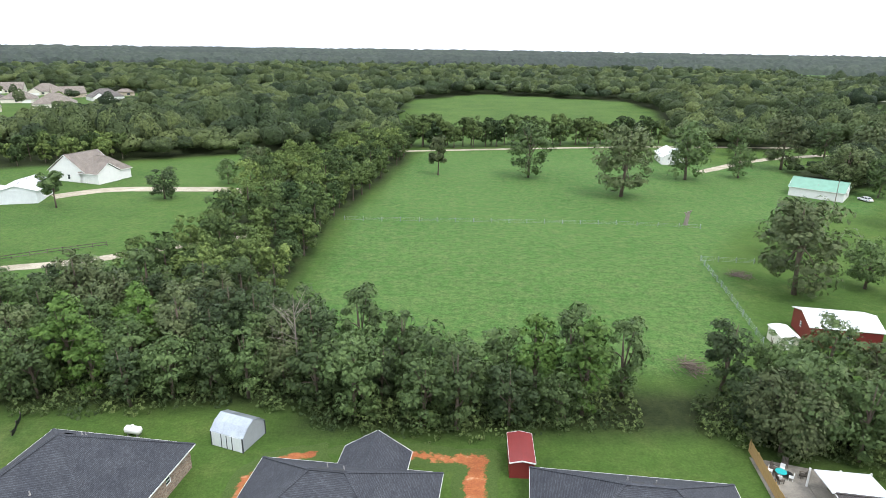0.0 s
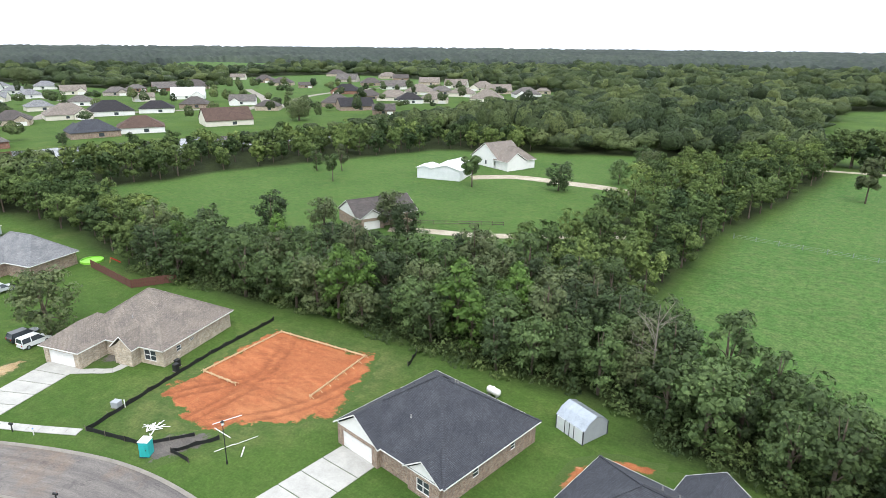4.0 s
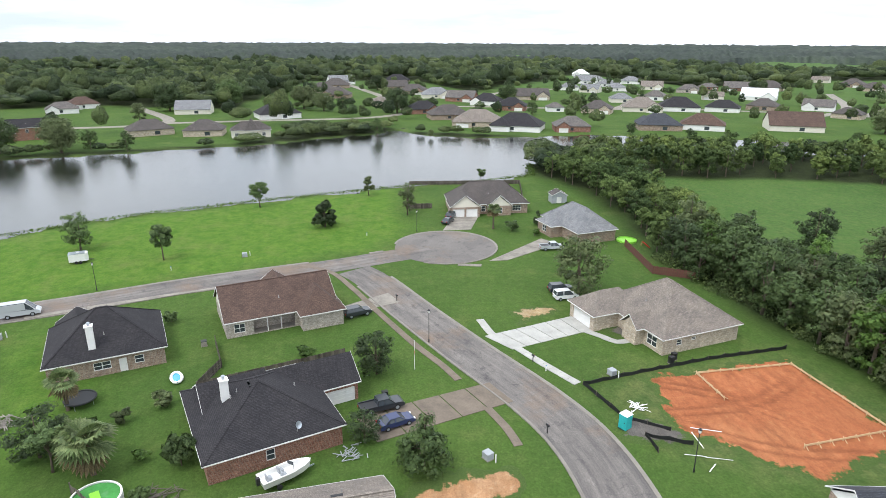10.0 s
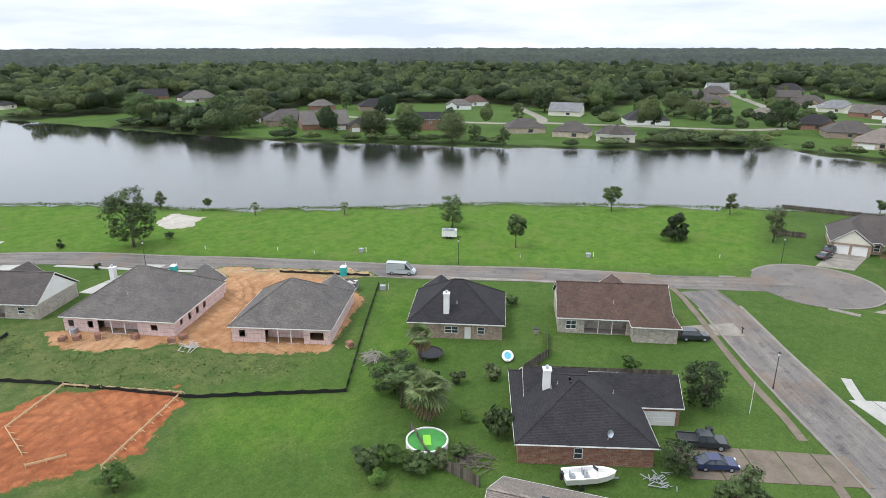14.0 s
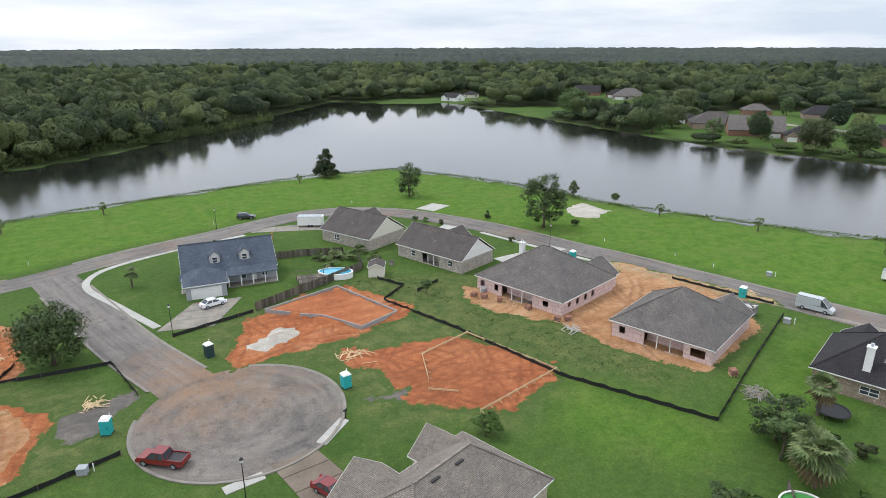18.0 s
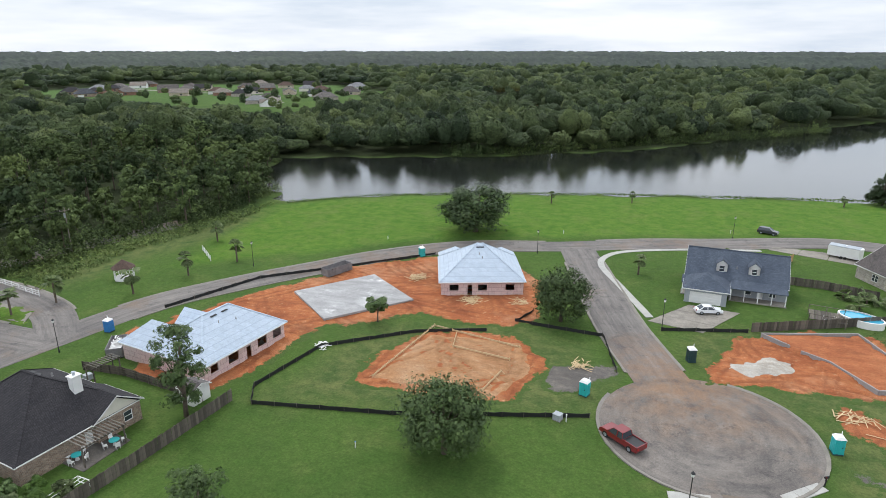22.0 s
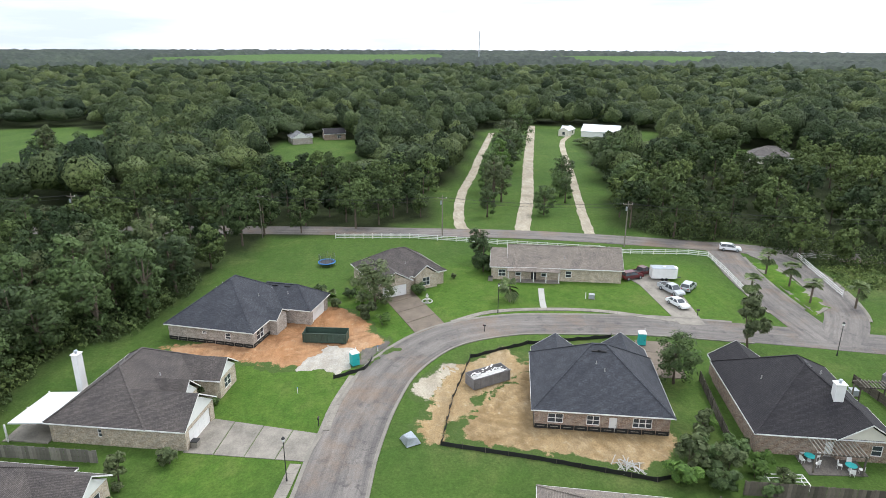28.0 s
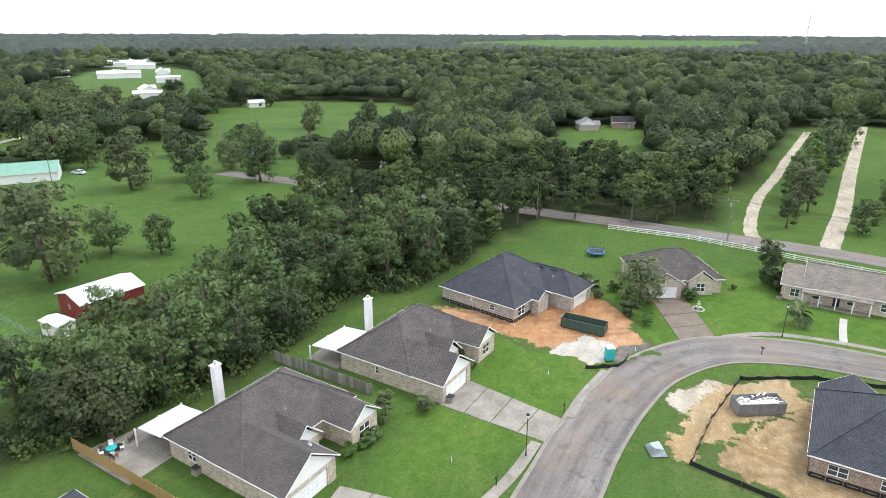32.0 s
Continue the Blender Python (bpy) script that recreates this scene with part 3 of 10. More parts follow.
def roof_geo(sx, sy, kind, axis, rise, z, over=0.45, thick=0.16):
    """A hip or gable roof over a rectangle; the eave stands at z."""
    a, b = (sx / 2 + over, sy / 2 + over) if axis == "x" else (sy / 2 + over, sx / 2 + over)
    if kind == "hip":
        r = max(0.15, a - b)
    else:
        r = a
    if kind == "gable":
        a = r = a - over + 0.3
    top = [(-r, 0, z + rise), (r, 0, z + rise)]
    low = [(-a, -b, z), (a, -b, z), (a, b, z), (-a, b, z)]
    pts = low + top
    if axis == "y":
        pts = [(-y, x, zz) for x, y, zz in pts]
    g = Geo()
    n = len(pts)
    g.v = list(pts) + [(x, y, zz - thick) for x, y, zz in pts]
    up = [(0, 1, 5, 4), (2, 3, 4, 5)] + ([(1, 2, 5), (3, 0, 4)])
    if kind == "gable":
        up = up[:2]
        down = [tuple(i + n for i in reversed(q)) for q in up]
        rim = [0, 1, 5, 2, 3, 4]
    else:
        down = [(n + 3, n + 2, n + 1, n + 0)]
        rim = [0, 1, 2, 3]
    g.f = up + down
    for i, k in zip(rim, rim[1:] + rim[:1]):
        g.f.append((k, i, i + n, k + n))
    return g, pts


def trim_geo(pts, kind, width=0.15, t=0.03, skip=()):
    """One white fascia board that runs round the eaves and rakes."""
    loop = [0, 1, 2, 3] if kind == "hip" else [0, 1, 5, 2, 3, 4]
    g = Geo()
    n = len(loop)
    for i in loop:
        p = Vector(pts[i])
        o = Vector((math.copysign(t, p.x) if abs(p.x) > 0.3 else 0, math.copysign(t, p.y) if abs(p.y) > 0.3 else 0, 0))
        for q, z in ((p, 0.012), (p + o, 0.012), (p + o, -width), (p, -width)):
            g.v.append((q.x, q.y, q.z + z))
    for i in range(n):
        if i in skip:
            continue
        a, b = 4 * i, 4 * ((i + 1) % n)
        g.f += [(a + k, b + k, b + (k + 1) % 4, a + (k + 1) % 4) for k in range(4)]
    return g


def wall_geo(length, height, openings, thick=0.2):
    """A wall from x = 0 to length in the plane y = 0 (outside towards -y), with real openings (x0, x1, z0, z1)."""
    us = sorted({0.0, length, *(o[0] for o in openings), *(o[1] for o in openings)})
    vs = sorted({0.0, height, *(o[2] for o in openings), *(o[3] for o in openings)})
    g = Geo()
    for u0, u1 in zip(us, us[1:]):
        for v0, v1 in zip(vs, vs[1:]):
            um, vm = (u0 + u1) / 2, (v0 + v1) / 2
            if not any(o[0] < um < o[1] and o[2] < vm < o[3] for o in openings):
                g.face((u0, 0, v0), (u1, 0, v0), (u1, 0, v1), (u0, 0, v1))
                g.face((u0, thick, v0), (u0, thick, v1), (u1, thick, v1), (u1, thick, v0))
    for u0, u1, v0, v1 in openings:
        g.face((u0, 0, v0), (u0, thick, v0), (u0, thick, v1), (u0, 0, v1))
        g.face((u1, thick, v0), (u1, 0, v0), (u1, 0, v1), (u1, thick, v1))
        g.face((u0, 0, v1), (u0, thick, v1), (u1, thick, v1), (u1, 0, v1))
        if v0 > 0.01:
            g.face((u0, thick, v0), (u0, 0, v0), (u1, 0, v0), (u1, thick, v0))
    g.face((0, 0, height), (length, 0, height), (length, thick, height), (0, thick, height))
    return g


def lattice(xs, zs, y0, y1, fill=None):
    """One connected frame of bars with openings in its odd cells; fill sets panels back into them."""
    v, f, key = [], [], {}

    def at(i, j, y):
        k = (i, j, y)
        if k not in key:
            key[k] = len(v)
            v.append((xs[i], y, zs[j]))
        return key[k]

    n, m = len(xs) - 1, len(zs) - 1
    solid = lambda i, j: 0 <= i < n and 0 <= j < m and not (i % 2 and j % 2)
    for i in range(n):
        for j in range(m):
            c = [(i, j), (i + 1, j), (i + 1, j + 1), (i, j + 1)]
            if solid(i, j):
                f.append(tuple(at(*q, y0) for q in c))
                f.append(tuple(at(*q, y1) for q in reversed(c)))
                for (a, b), (di, dj) in zip(((c[0], c[1]), (c[1], c[2]), (c[2], c[3]), (c[3], c[0])), ((0, -1), (1, 0), (0, 1), (-1, 0))):
                    if not solid(i + di, j + dj):
                        f.append((at(*b, y0), at(*a, y0), at(*a, y1), at(*b, y1)))
            elif fill is not None:
                f.append(tuple(at(*q, y1) for q in c))
    return v, f


SIDES = {"front": (0, -1), "right": (1, 0), "back": (0, 1), "left": (-1, 0)}
GLASS_CACHE = {}


def window_parts(parent, m, w, h, shutters=None, grid=True, dark=False):
    """Frame, sashes and panes set into an opening; m stands at its lower left corner, outside towards -y."""
    key = (round(w, 2), round(h, 2), grid)
    if key not in GLASS_CACHE:
        t = 0.08
        n = max(1, round(w / 0.9))
        xs = [0.0]
        for k in range(n):
            xs += [w * k / n + (t if k == 0 else 0.045), w * (k + 1) / n - (t if k == n - 1 else 0.045)]
        xs.append(w)
        zs = [0, t, h / 2 - 0.035, h / 2 + 0.035, h - t, h]
        v, f = lattice(xs, zs, -0.03, 0.06)
        panes = [Geo().box(xs[i] - 0.01, xs[i + 1] + 0.01, 0.02, 0.035, zs[j] - 0.01, zs[j + 1] + 0.01).mesh("pane", M["glass"]) for i in range(1, len(xs) - 1, 2) for j in (1, 3)]
        GLASS_CACHE[key] = (mesh_of("window_frame", v, f, M["white"]), panes)
    fr, panes = GLASS_CACHE[key]
    win = part("window", fr, parent, "white-framed window", m)
    for gl in panes:
        part("pane", gl, win)
    if shutters:
        for x in (-0.42, w + 0.04):
            s = Geo().box(x, x + 0.38, -0.05, 0.0, 0, h)
            for k in range(7):
                s.box(x + 0.05, x + 0.33, -0.07, -0.05, 0.06 + k * h / 7.3, 0.06 + k * h / 7.3 + h / 11)
            part("shutter", s.mesh("shutter", shutters), win)
    return win


GARAGE_CACHE = {}


def garage_parts(parent, m, w, h):
    """A panelled lift door."""
    key = (round(w, 1), h)
    if key not in GARAGE_CACHE:
        n = max(2, round(w / 1.2))
        xs, zs = [0.0], [0.0]
        for k in range(n):
            xs += [w * k / n + 0.09, w * (k + 1) / n - 0.09]
        for k in range(4):
            zs += [h * k / 4 + 0.08, h * (k + 1) / 4 - 0.08]
        v, f = lattice(xs + [w], zs + [h], 0.05, 0.08, 1)
        GARAGE_CACHE[key] = mesh_of("garage_door", v, f, M["white"])
    return part("garage_door", GARAGE_CACHE[key], parent, "white panelled garage door", m)


def door_parts(parent, m, w, h, mat):
    g = Geo().box(0, w, 0.06, 0.11, 0, h)
    for z0, z1 in ((0.15, 0.9), (1.05, h - 0.15)):
        g.box(0.14, w / 2 - 0.06, 0.04, 0.06, z0, z1).box(w / 2 + 0.06, w - 0.14, 0.04, 0.06, z0, z1)
    d = part("door", g.mesh("door", mat), parent, "", m)
    part("door_frame", Geo().box(-0.1, 0, -0.03, 0.06, 0, h + 0.1).box(w, w + 0.1, -0.03, 0.06, 0, h + 0.1).box(0, w, -0.03, 0.06, h, h + 0.1).mesh("door_frame", M["white"]), d)
    part("door_handle", Geo().tube([(w - 0.1, 0.0, 1.0), (w - 0.1, 0.06, 1.0)], [0.035, 0.035], 8).mesh("door_handle", M["black"]), d)
    return d


def house(x, y, turn, wings, walls, roof, label, openings=(), eave=2.7, gable=None, group="", dark=None, trim=None, over=0.45, name="house", category="house", shutters=None, base=0.0, simple=False):
    """wings: (x, y, sx, sy, kind, axis, rise). openings: (wing, side, kind, position from its left end, width, height, sill)."""
    h = thing(name, x, y, base, turn, label, category, group)
    gable = gable or walls
    trim = trim or M["white"]
    for i, (wx, wy, sx, sy, kind, axis, rise) in enumerate(wings):
        z = eave + 0.006 * i
        at = Matrix.Translation((wx, wy, 0))
        g, pts = roof_geo(sx, sy, kind, axis, rise, z + 0.12, over)
        r = part("roof", g.mesh("roof", roof), h, "", at)
        if not simple:
            hidden = () if i == 0 or kind == "hip" else (((1, 2) if wy < 0 else (4, 5)) if axis == "y" else ((1, 2) if wx < 0 else (4, 5)))
            part("fascia", trim_geo(pts, kind, skip=hidden).mesh("fascia", trim), r)
            if sx * sy > 90:
                caps = [(4, 5)] + ([(0, 4), (3, 4), (1, 5), (2, 5)] if kind == "hip" else [])
                for a, b in caps:
                    p, q = Vector(pts[a]), Vector(pts[b])
                    if (p - q).length > 1:
                        part("ridge_cap", Geo().bar(p + Vector((0, 0, 0.01)), q + Vector((0, 0, 0.01)), 0.3, 0.05).mesh("ridge_cap", roof), r)
                p, q, low = Vector(pts[4]), Vector(pts[5]), Vector(pts[2])
                side = Vector((0, low.y, 0)) if axis == "x" else Vector((low.x, 0, 0))
                for u, s in ((0.2, 0.4), (0.75, 0.3), (0.5, -0.55)):
                    c = p.lerp(q, u) + side * s
                    c.z = pts[4][2] - rise * abs(s)
                    part("vent_pipe", Geo().tube([c - Vector((0, 0, 0.2)), c + Vector((0, 0, 0.38))], [0.06, 0.06], 8).tube([c - Vector((0, 0, 0.05)), c + Vector((0, 0, 0.1))], [0.13, 0.07], 8).mesh("vent_pipe", M["block"]), r)
                for u, s in ((0.3, 0.12), (0.72, 0.12)):
                    c = p.lerp(q, u) + side * s
                    c.z = pts[4][2] - rise * abs(s) + 0.05
                    d = Vector((0.55, 0, 0)) if axis == "x" else Vector((0, 0.55, 0))
                    part("roof_vent", Geo().bar(c - d, c + d, 0.28, 0.14).mesh("roof_vent", M["black"]), r)
        shell = Geo()
        if not simple:
            part("floor_slab", Geo().box(-sx / 2 + 0.22, sx / 2 - 0.22, -sy / 2 + 0.22, sy / 2 - 0.22, -0.1, 0.07 + 0.004 * i).mesh("floor_slab", M["concrete"]), h, "", at)
        for side, (nx, ny) in SIDES.items():
            length = sx if ny else sy
            rot = {"front": 0, "right": 90, "back": 180, "left": 270}[side]
            start = {"front": (-sx / 2, -sy / 2), "right": (sx / 2, -sy / 2), "back": (sx / 2, sy / 2), "left": (-sx / 2, sy / 2)}[side]
            m = at @ pose(start[0], start[1], 0, 0, 0, rot)
            ops, todo = [], []
            for wing, s, what, u, w, hh, sill in openings:
                if wing == i and s == side:
                    ops.append((u, u + w, sill, sill + hh))
                    todo.append((what, u, w, hh, sill))
            if simple:
                wg = wall_geo(length, z, ops)
                if kind == "gable" and (axis == "x") == bool(nx):
                    wg.face((0, 0, z), (length, 0, z), (length / 2, 0, z + rise * 0.92))
                k = len(shell.v)
                shell.v += [tuple(m @ Vector(p)) for p in wg.v]
                shell.f += [tuple(q + k for q in f) for f in wg.f]
                for what, u, w, hh, sill in todo:
                    p = m @ Matrix.Translation((u, 0.08, sill))
                    if what == "garage":
                        garage_parts(h, p, w, hh)
                    else:
                        part("window", Geo().box(0, w, -0.02, 0.03, 0, hh).mesh("window", M["glass"]), h, "", p)
                if side == "left":
                    part("wall", shell.mesh("wall", walls), h)
                continue
            wall = part("wall", wall_geo(length, z, ops).mesh("wall", walls), h, "", m)
            for what, u, w, hh, sill in todo:
                p = Matrix.Translation((u, 0.08, sill))
                if what == "window":
                    window_parts(wall, p, w, hh)
                elif what == "shuttered":
                    window_parts(wall, p, w, hh, shutters or M["black"])
                elif what == "garage":
                    garage_parts(wall, p, w, hh)
                elif what == "door":
                    door_parts(wall, p, w, hh, M["white"])
                elif what == "dark" and w > 4:
                    part("porch_wall", Geo().box(u - 0.3, u + w + 0.3, 2.0, 2.15, 0, z).mesh("porch_wall", walls), h, "", m)
                    for k in (1, 2):
                        part("porch_post", Geo().box(u + w * k / 3 - 0.07, u + w * k / 3 + 0.07, 0.02, 0.16, 0.08, sill + hh).mesh("porch_post", trim), h, "", m)
                elif what == "reddoor":
                    door_parts(wall, p, w, hh, M["black"])
            if kind == "gable" and (axis == "x") == bool(nx):
                half = length / 2
                gg = Geo()
                f = rise * half / (half + over)
                gg.v = [(0, 0, z), (length, 0, z), (half, 0, z + f), (0, 0.2, z), (length, 0.2, z), (half, 0.2, z + f)]
                gg.f = [(0, 1, 2), (5, 4, 3), (1, 4, 5, 2), (0, 2, 5, 3)]
                part("gable", gg.mesh("gable", gable), h, "", m)
    return h


def chimney(h, x, y, top, mat, w=1.0, d=0.8):
    """A boxed chimney with a cap and flue."""
    c = part("chimney", Geo().box(-w / 2, w / 2, -d / 2, d / 2, 0, top).mesh("chimney", mat), h, "", Matrix.Translation((x, y, 0)))
    g = Geo().box(-w / 2 - 0.1, w / 2 + 0.1, -d / 2 - 0.1, d / 2 + 0.1, top, top + 0.1)
    part("chimney_cap", g.mesh("chimney_cap", M["white"]), c)
    part("flue", Geo().tube([(0, 0, top + 0.1), (0, 0, top + 0.45)], [0.16, 0.16], 10).tube([(0, 0, top + 0.45), (0, 0, top + 0.55)], [0.26, 0.2], 10).mesh("flue", M["greymetal"]), c)
    return c

# ---- ground, lake, roads ----
NEAR_SHORE = [(105, -160), (85, -176), (55, -190), (10, -203), (-35, -213), (-60, -218), (-92, -216), (-107, -193), (-118, -172), (-128, -134),
              (-152, -90), (-170, -63), (-188, -16), (-199, 17), (-201, 36), (-210, 57), (-230, 61), (-262, 106), (-256, 133), (-240, 180), (-222, 224)]
FAR_SHORE = [(-200, 264), (-222, 266), (-278, 192), (-303, 110), (-296, 57), (-312, 24), (-335, 20), (-318, 8), (-285, -50), (-263, -125), (-242, -200),
             (-241, -300), (-243, -366), (-242, -446), (-200, -462), (-165, -508), (-110, -440), (-65, -384), (12, -297), (72, -260), (115, -244), (150, -230), (138, -192)]
LAKE = NEAR_SHORE + FAR_SHORE
WATER_Z = -0.45


def signed(px, py, poly):
    """Distance to a polygon's edge, positive inside."""
    px, py = np.asarray(px, float), np.asarray(py, float)
    best = np.full(px.shape, 1e9)
    inside = np.zeros(px.shape, bool)
    for (x0, y0), (x1, y1) in zip(poly, poly[1:] + poly[:1]):
        dx, dy = x1 - x0, y1 - y0
        u = np.clip(((px - x0) * dx + (py - y0) * dy) / (dx * dx + dy * dy), 0, 1)
        best = np.minimum(best, np.hypot(px - x0 - u * dx, py - y0 - u * dy))
        if y0 != y1:
            cross = ((y0 > py) != (y1 > py)) & (px < (x1 - x0) * (py - y0) / (y1 - y0) + x0)
            inside ^= cross
    return np.where(inside, best, -best)


def soft(v, lo, hi):
    u = np.clip((v - lo) / (hi - lo), 0, 1)
    return u * u * (3 - 2 * u)


PASTURE = [(-26, 84), (-24, 160), (-14, 223), (-8, 274), (75, 294), (110, 250), (135, 262), (150, 200), (125, 175), (80, 160), (62, 132), (52, 90), (36, 80)]
FIELD_WEST = [(-124, 62), (-60, 100), (-56, 180), (-42, 280), (-122, 240), (-165, 225), (-198, 130), (-205, 90)]
WOOD_A = [(-123, 62), (-94, 66), (-73, 69.5), (-53, 69), (-35, 70), (-25, 72), (-14, 66), (2, 64.5), (16, 67), (29, 65), (40, 68), (38, 76), (16, 77),
          (-5, 79), (-20, 86), (-28, 100), (-60, 100), (-75, 92), (-100, 84), (-123, 76)]
WOOD_B = [(-29, 100), (-28, 161), (-18, 223), (-11, 272), (-38, 284), (-52, 245), (-56, 190), (-53, 142), (-60, 100)]
WOOD_C = [(-205, 62), (-186, 68), (-150, 68), (-124, 63), (-123, 76), (-160, 82), (-200, 90), (-215, 75)]
WOOD_D = [(-204, 88), (-197, 115), (-196, 135), (-179, 178), (-160, 228), (-122, 240), (-130, 262), (-185, 255), (-212, 215), (-235, 150), (-240, 110), (-222, 75)]
WOOD_E = [(31, 66), (47, 60), (55, 56), (70, 56), (86, 57), (94, 48), (118, 45), (148, 39), (154, 12), (162, -2), (200, 0), (225, 55), (180, 95), (130, 102),
          (100, 92), (78, 78), (55, 74), (40, 78)]
WOOD_E_NEAR = [(31, 66), (47, 60), (55, 56), (70, 56), (86, 57), (94, 48), (118, 45), (122, 60), (100, 75), (78, 78), (55, 74), (40, 78)]
WOOD_E_FAR = [(118, 45), (148, 39), (154, 12), (162, -2), (205, -2), (215, 45), (180, 90), (140, 96), (110, 92), (84, 84), (100, 76), (122, 60)]
WOOD_F = [(156, -52), (144, -62), (143, -78), (126, -84), (120, -95), (122, -112), (113, -138), (116, -172), (150, -222), (215, -235), (270, -170), (250, -110),
          (225, -80), (180, -54)]
LUSH = [(95, -100), (84, -110), (70, -118), (58, -131), (40, -141), (19, -148), (0, -156), (-20, -163), (-40, -170), (-56, -168), (-70, -158), (-84, -128), (-98, -96), (-110, -62), (-124, -22), (-134, 4), (-150, 12), (-165, 10), (-200, 12)] + NEAR_SHORE[12::-1] + [(108, -140)]
LUSH_STRIP = [(-99.4, -60.6), (-63.6, -44.1), (-53, -62.9), (-40.1, -53.2), (-50, -36), (-62, -40), (-78.6, -35.4), (-100.7, -50)]
LUSH_EAST = [(36, 30), (60, 10), (90, -6), (92, -45), (100, -62), (128, -60), (135, -10), (110, 20), (85, 32), (60, 32)]
ROUGH = [[(48, -60), (5, -71), (2, -80), (8, -92), (20, -96), (42, -88)], [(-24, -62), (-40, -54), (-50, -62), (-70, -62), (-60, -104), (-42, -112), (-8, -104), (-5, -92), (-22, -80)], [(62, 0), (82, -4), (88, -16), (90, -30), (60, -33), (55, -25)], [(-78, 62), (-76, 40), (-72, 30), (-58, 32), (-48, 48), (-50, 66)], [(-66, -48), (-52, -64), (-40, -100), (-58, -104), (-72, -66)], [(108, -82), (126, -86), (122, -112), (113, -138), (106, -158), (100, -130)]]


def lines(edge, fine, far):
    """Grid lines: even near the middle, widening outwards."""
    out, s = list(np.arange(0, edge, fine)), fine
    v = edge
    while v < far:
        out.append(v)
        s *= 1.06
        v += s
    out.append(far)
    out = np.array(out)
    return np.r_[-out[:0:-1], out]


def build_ground():
    xs = lines(330.0, 5.2, 5200.0)
    gx, gy = np.meshgrid(xs, xs, indexing="ij")
    d = signed(gx, gy, LAKE)
    jag = 1.4 * np.sin(gx * 0.31 + np.sin(gy * 0.17) * 2) + 1.1 * np.sin(gy * 0.37 + gx * 0.11)
    z = -2.4 * soft(d + jag, -2.5, 9.0)
    n = len(xs)
    verts = np.stack([gx, gy, z], -1).reshape(-1, 3)
    i = np.arange(n * n).reshape(n, n)
    faces = np.stack([i[:-1, :-1], i[1:, :-1], i[1:, 1:], i[:-1, 1:]], -1).reshape(-1, 4)
    me = bpy.data.meshes.new("ground")
    me.vertices.add(len(verts))
    me.vertices.foreach_set("co", verts.ravel())
    me.loops.add(faces.size)
    me.loops.foreach_set("vertex_index", faces.ravel())
    me.polygons.add(len(faces))
    me.polygons.foreach_set("loop_start", np.arange(0, faces.size, 4))
    me.update(calc_edges=True)
    me.shade_smooth()
    cover = np.zeros((n * n, 4), np.float32)
    cover[:, 3] = 0
    fx, fy = gx.ravel(), gy.ravel()
    cover[:, 0] = np.maximum(soft(signed(fx, fy, PASTURE), -3, 3), 0.45 * soft(signed(fx, fy, FIELD_WEST), -3, 3))
    far = soft(np.hypot(fx, fy), 500, 800)
    cover[:, 0] = np.maximum(cover[:, 0], far * 0.7)
    # mask for the woodland floor and its painted tree shade
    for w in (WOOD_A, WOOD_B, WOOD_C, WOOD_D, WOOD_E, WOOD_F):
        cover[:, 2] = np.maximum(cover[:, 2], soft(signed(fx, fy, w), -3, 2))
    for w in ROUGH:
        cover[:, 1] = np.maximum(cover[:, 1], soft(signed(fx, fy, w), -2, 3))
    bank = 0.4 * soft(d.ravel() + jag.ravel(), -5, -1)
    cover[:, 1] = np.maximum(cover[:, 1], bank)
    cover[:, 3] = np.maximum(soft(signed(fx, fy, LUSH), -1, 4), 0.75 * soft(signed(fx, fy, LUSH_STRIP), -1, 4))
    cover[:, 3] = np.maximum(cover[:, 3], 0.55 * soft(signed(fx, fy, LUSH_EAST), -1, 6))
    at = me.color_attributes.new("cover", "FLOAT_COLOR", "POINT")
    at.data.foreach_set("color", cover.ravel())
    me.materials.append(M["ground"])
    return tagged(new("ground", me), "mown green grass with rougher pasture", "ground", kind="structure")


ground = build_ground()
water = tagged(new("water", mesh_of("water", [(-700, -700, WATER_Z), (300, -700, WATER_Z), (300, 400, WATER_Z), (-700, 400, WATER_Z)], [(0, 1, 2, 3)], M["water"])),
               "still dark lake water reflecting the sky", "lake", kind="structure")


def smooth_line(pts, step=1.5):
    """A Catmull-Rom line through the points, in even steps."""
    p = [Vector((*q, 0)) for q in pts]
    p = [p[0] * 2 - p[1]] + p + [p[-1] * 2 - p[-2]]
    out = []
    for a, b, c, d in zip(p, p[1:], p[2:], p[3:]):
        n = max(2, int((c - b).length / step))
        for k in range(n):
            t = k / n
            out.append(0.5 * (2 * b + (c - a) * t + (2 * a - 5 * b + 4 * c - d) * t * t + (3 * b - a - 3 * c + d) * t ** 3))
    out.append(p[-2])
    return out


def sides(line):
    out = []
    for i, p in enumerate(line):
        d = (line[min(i + 1, len(line) - 1)] - line[max(i - 1, 0)]).normalized()
        out.append(Vector((-d.y, d.x, 0)))
    return out


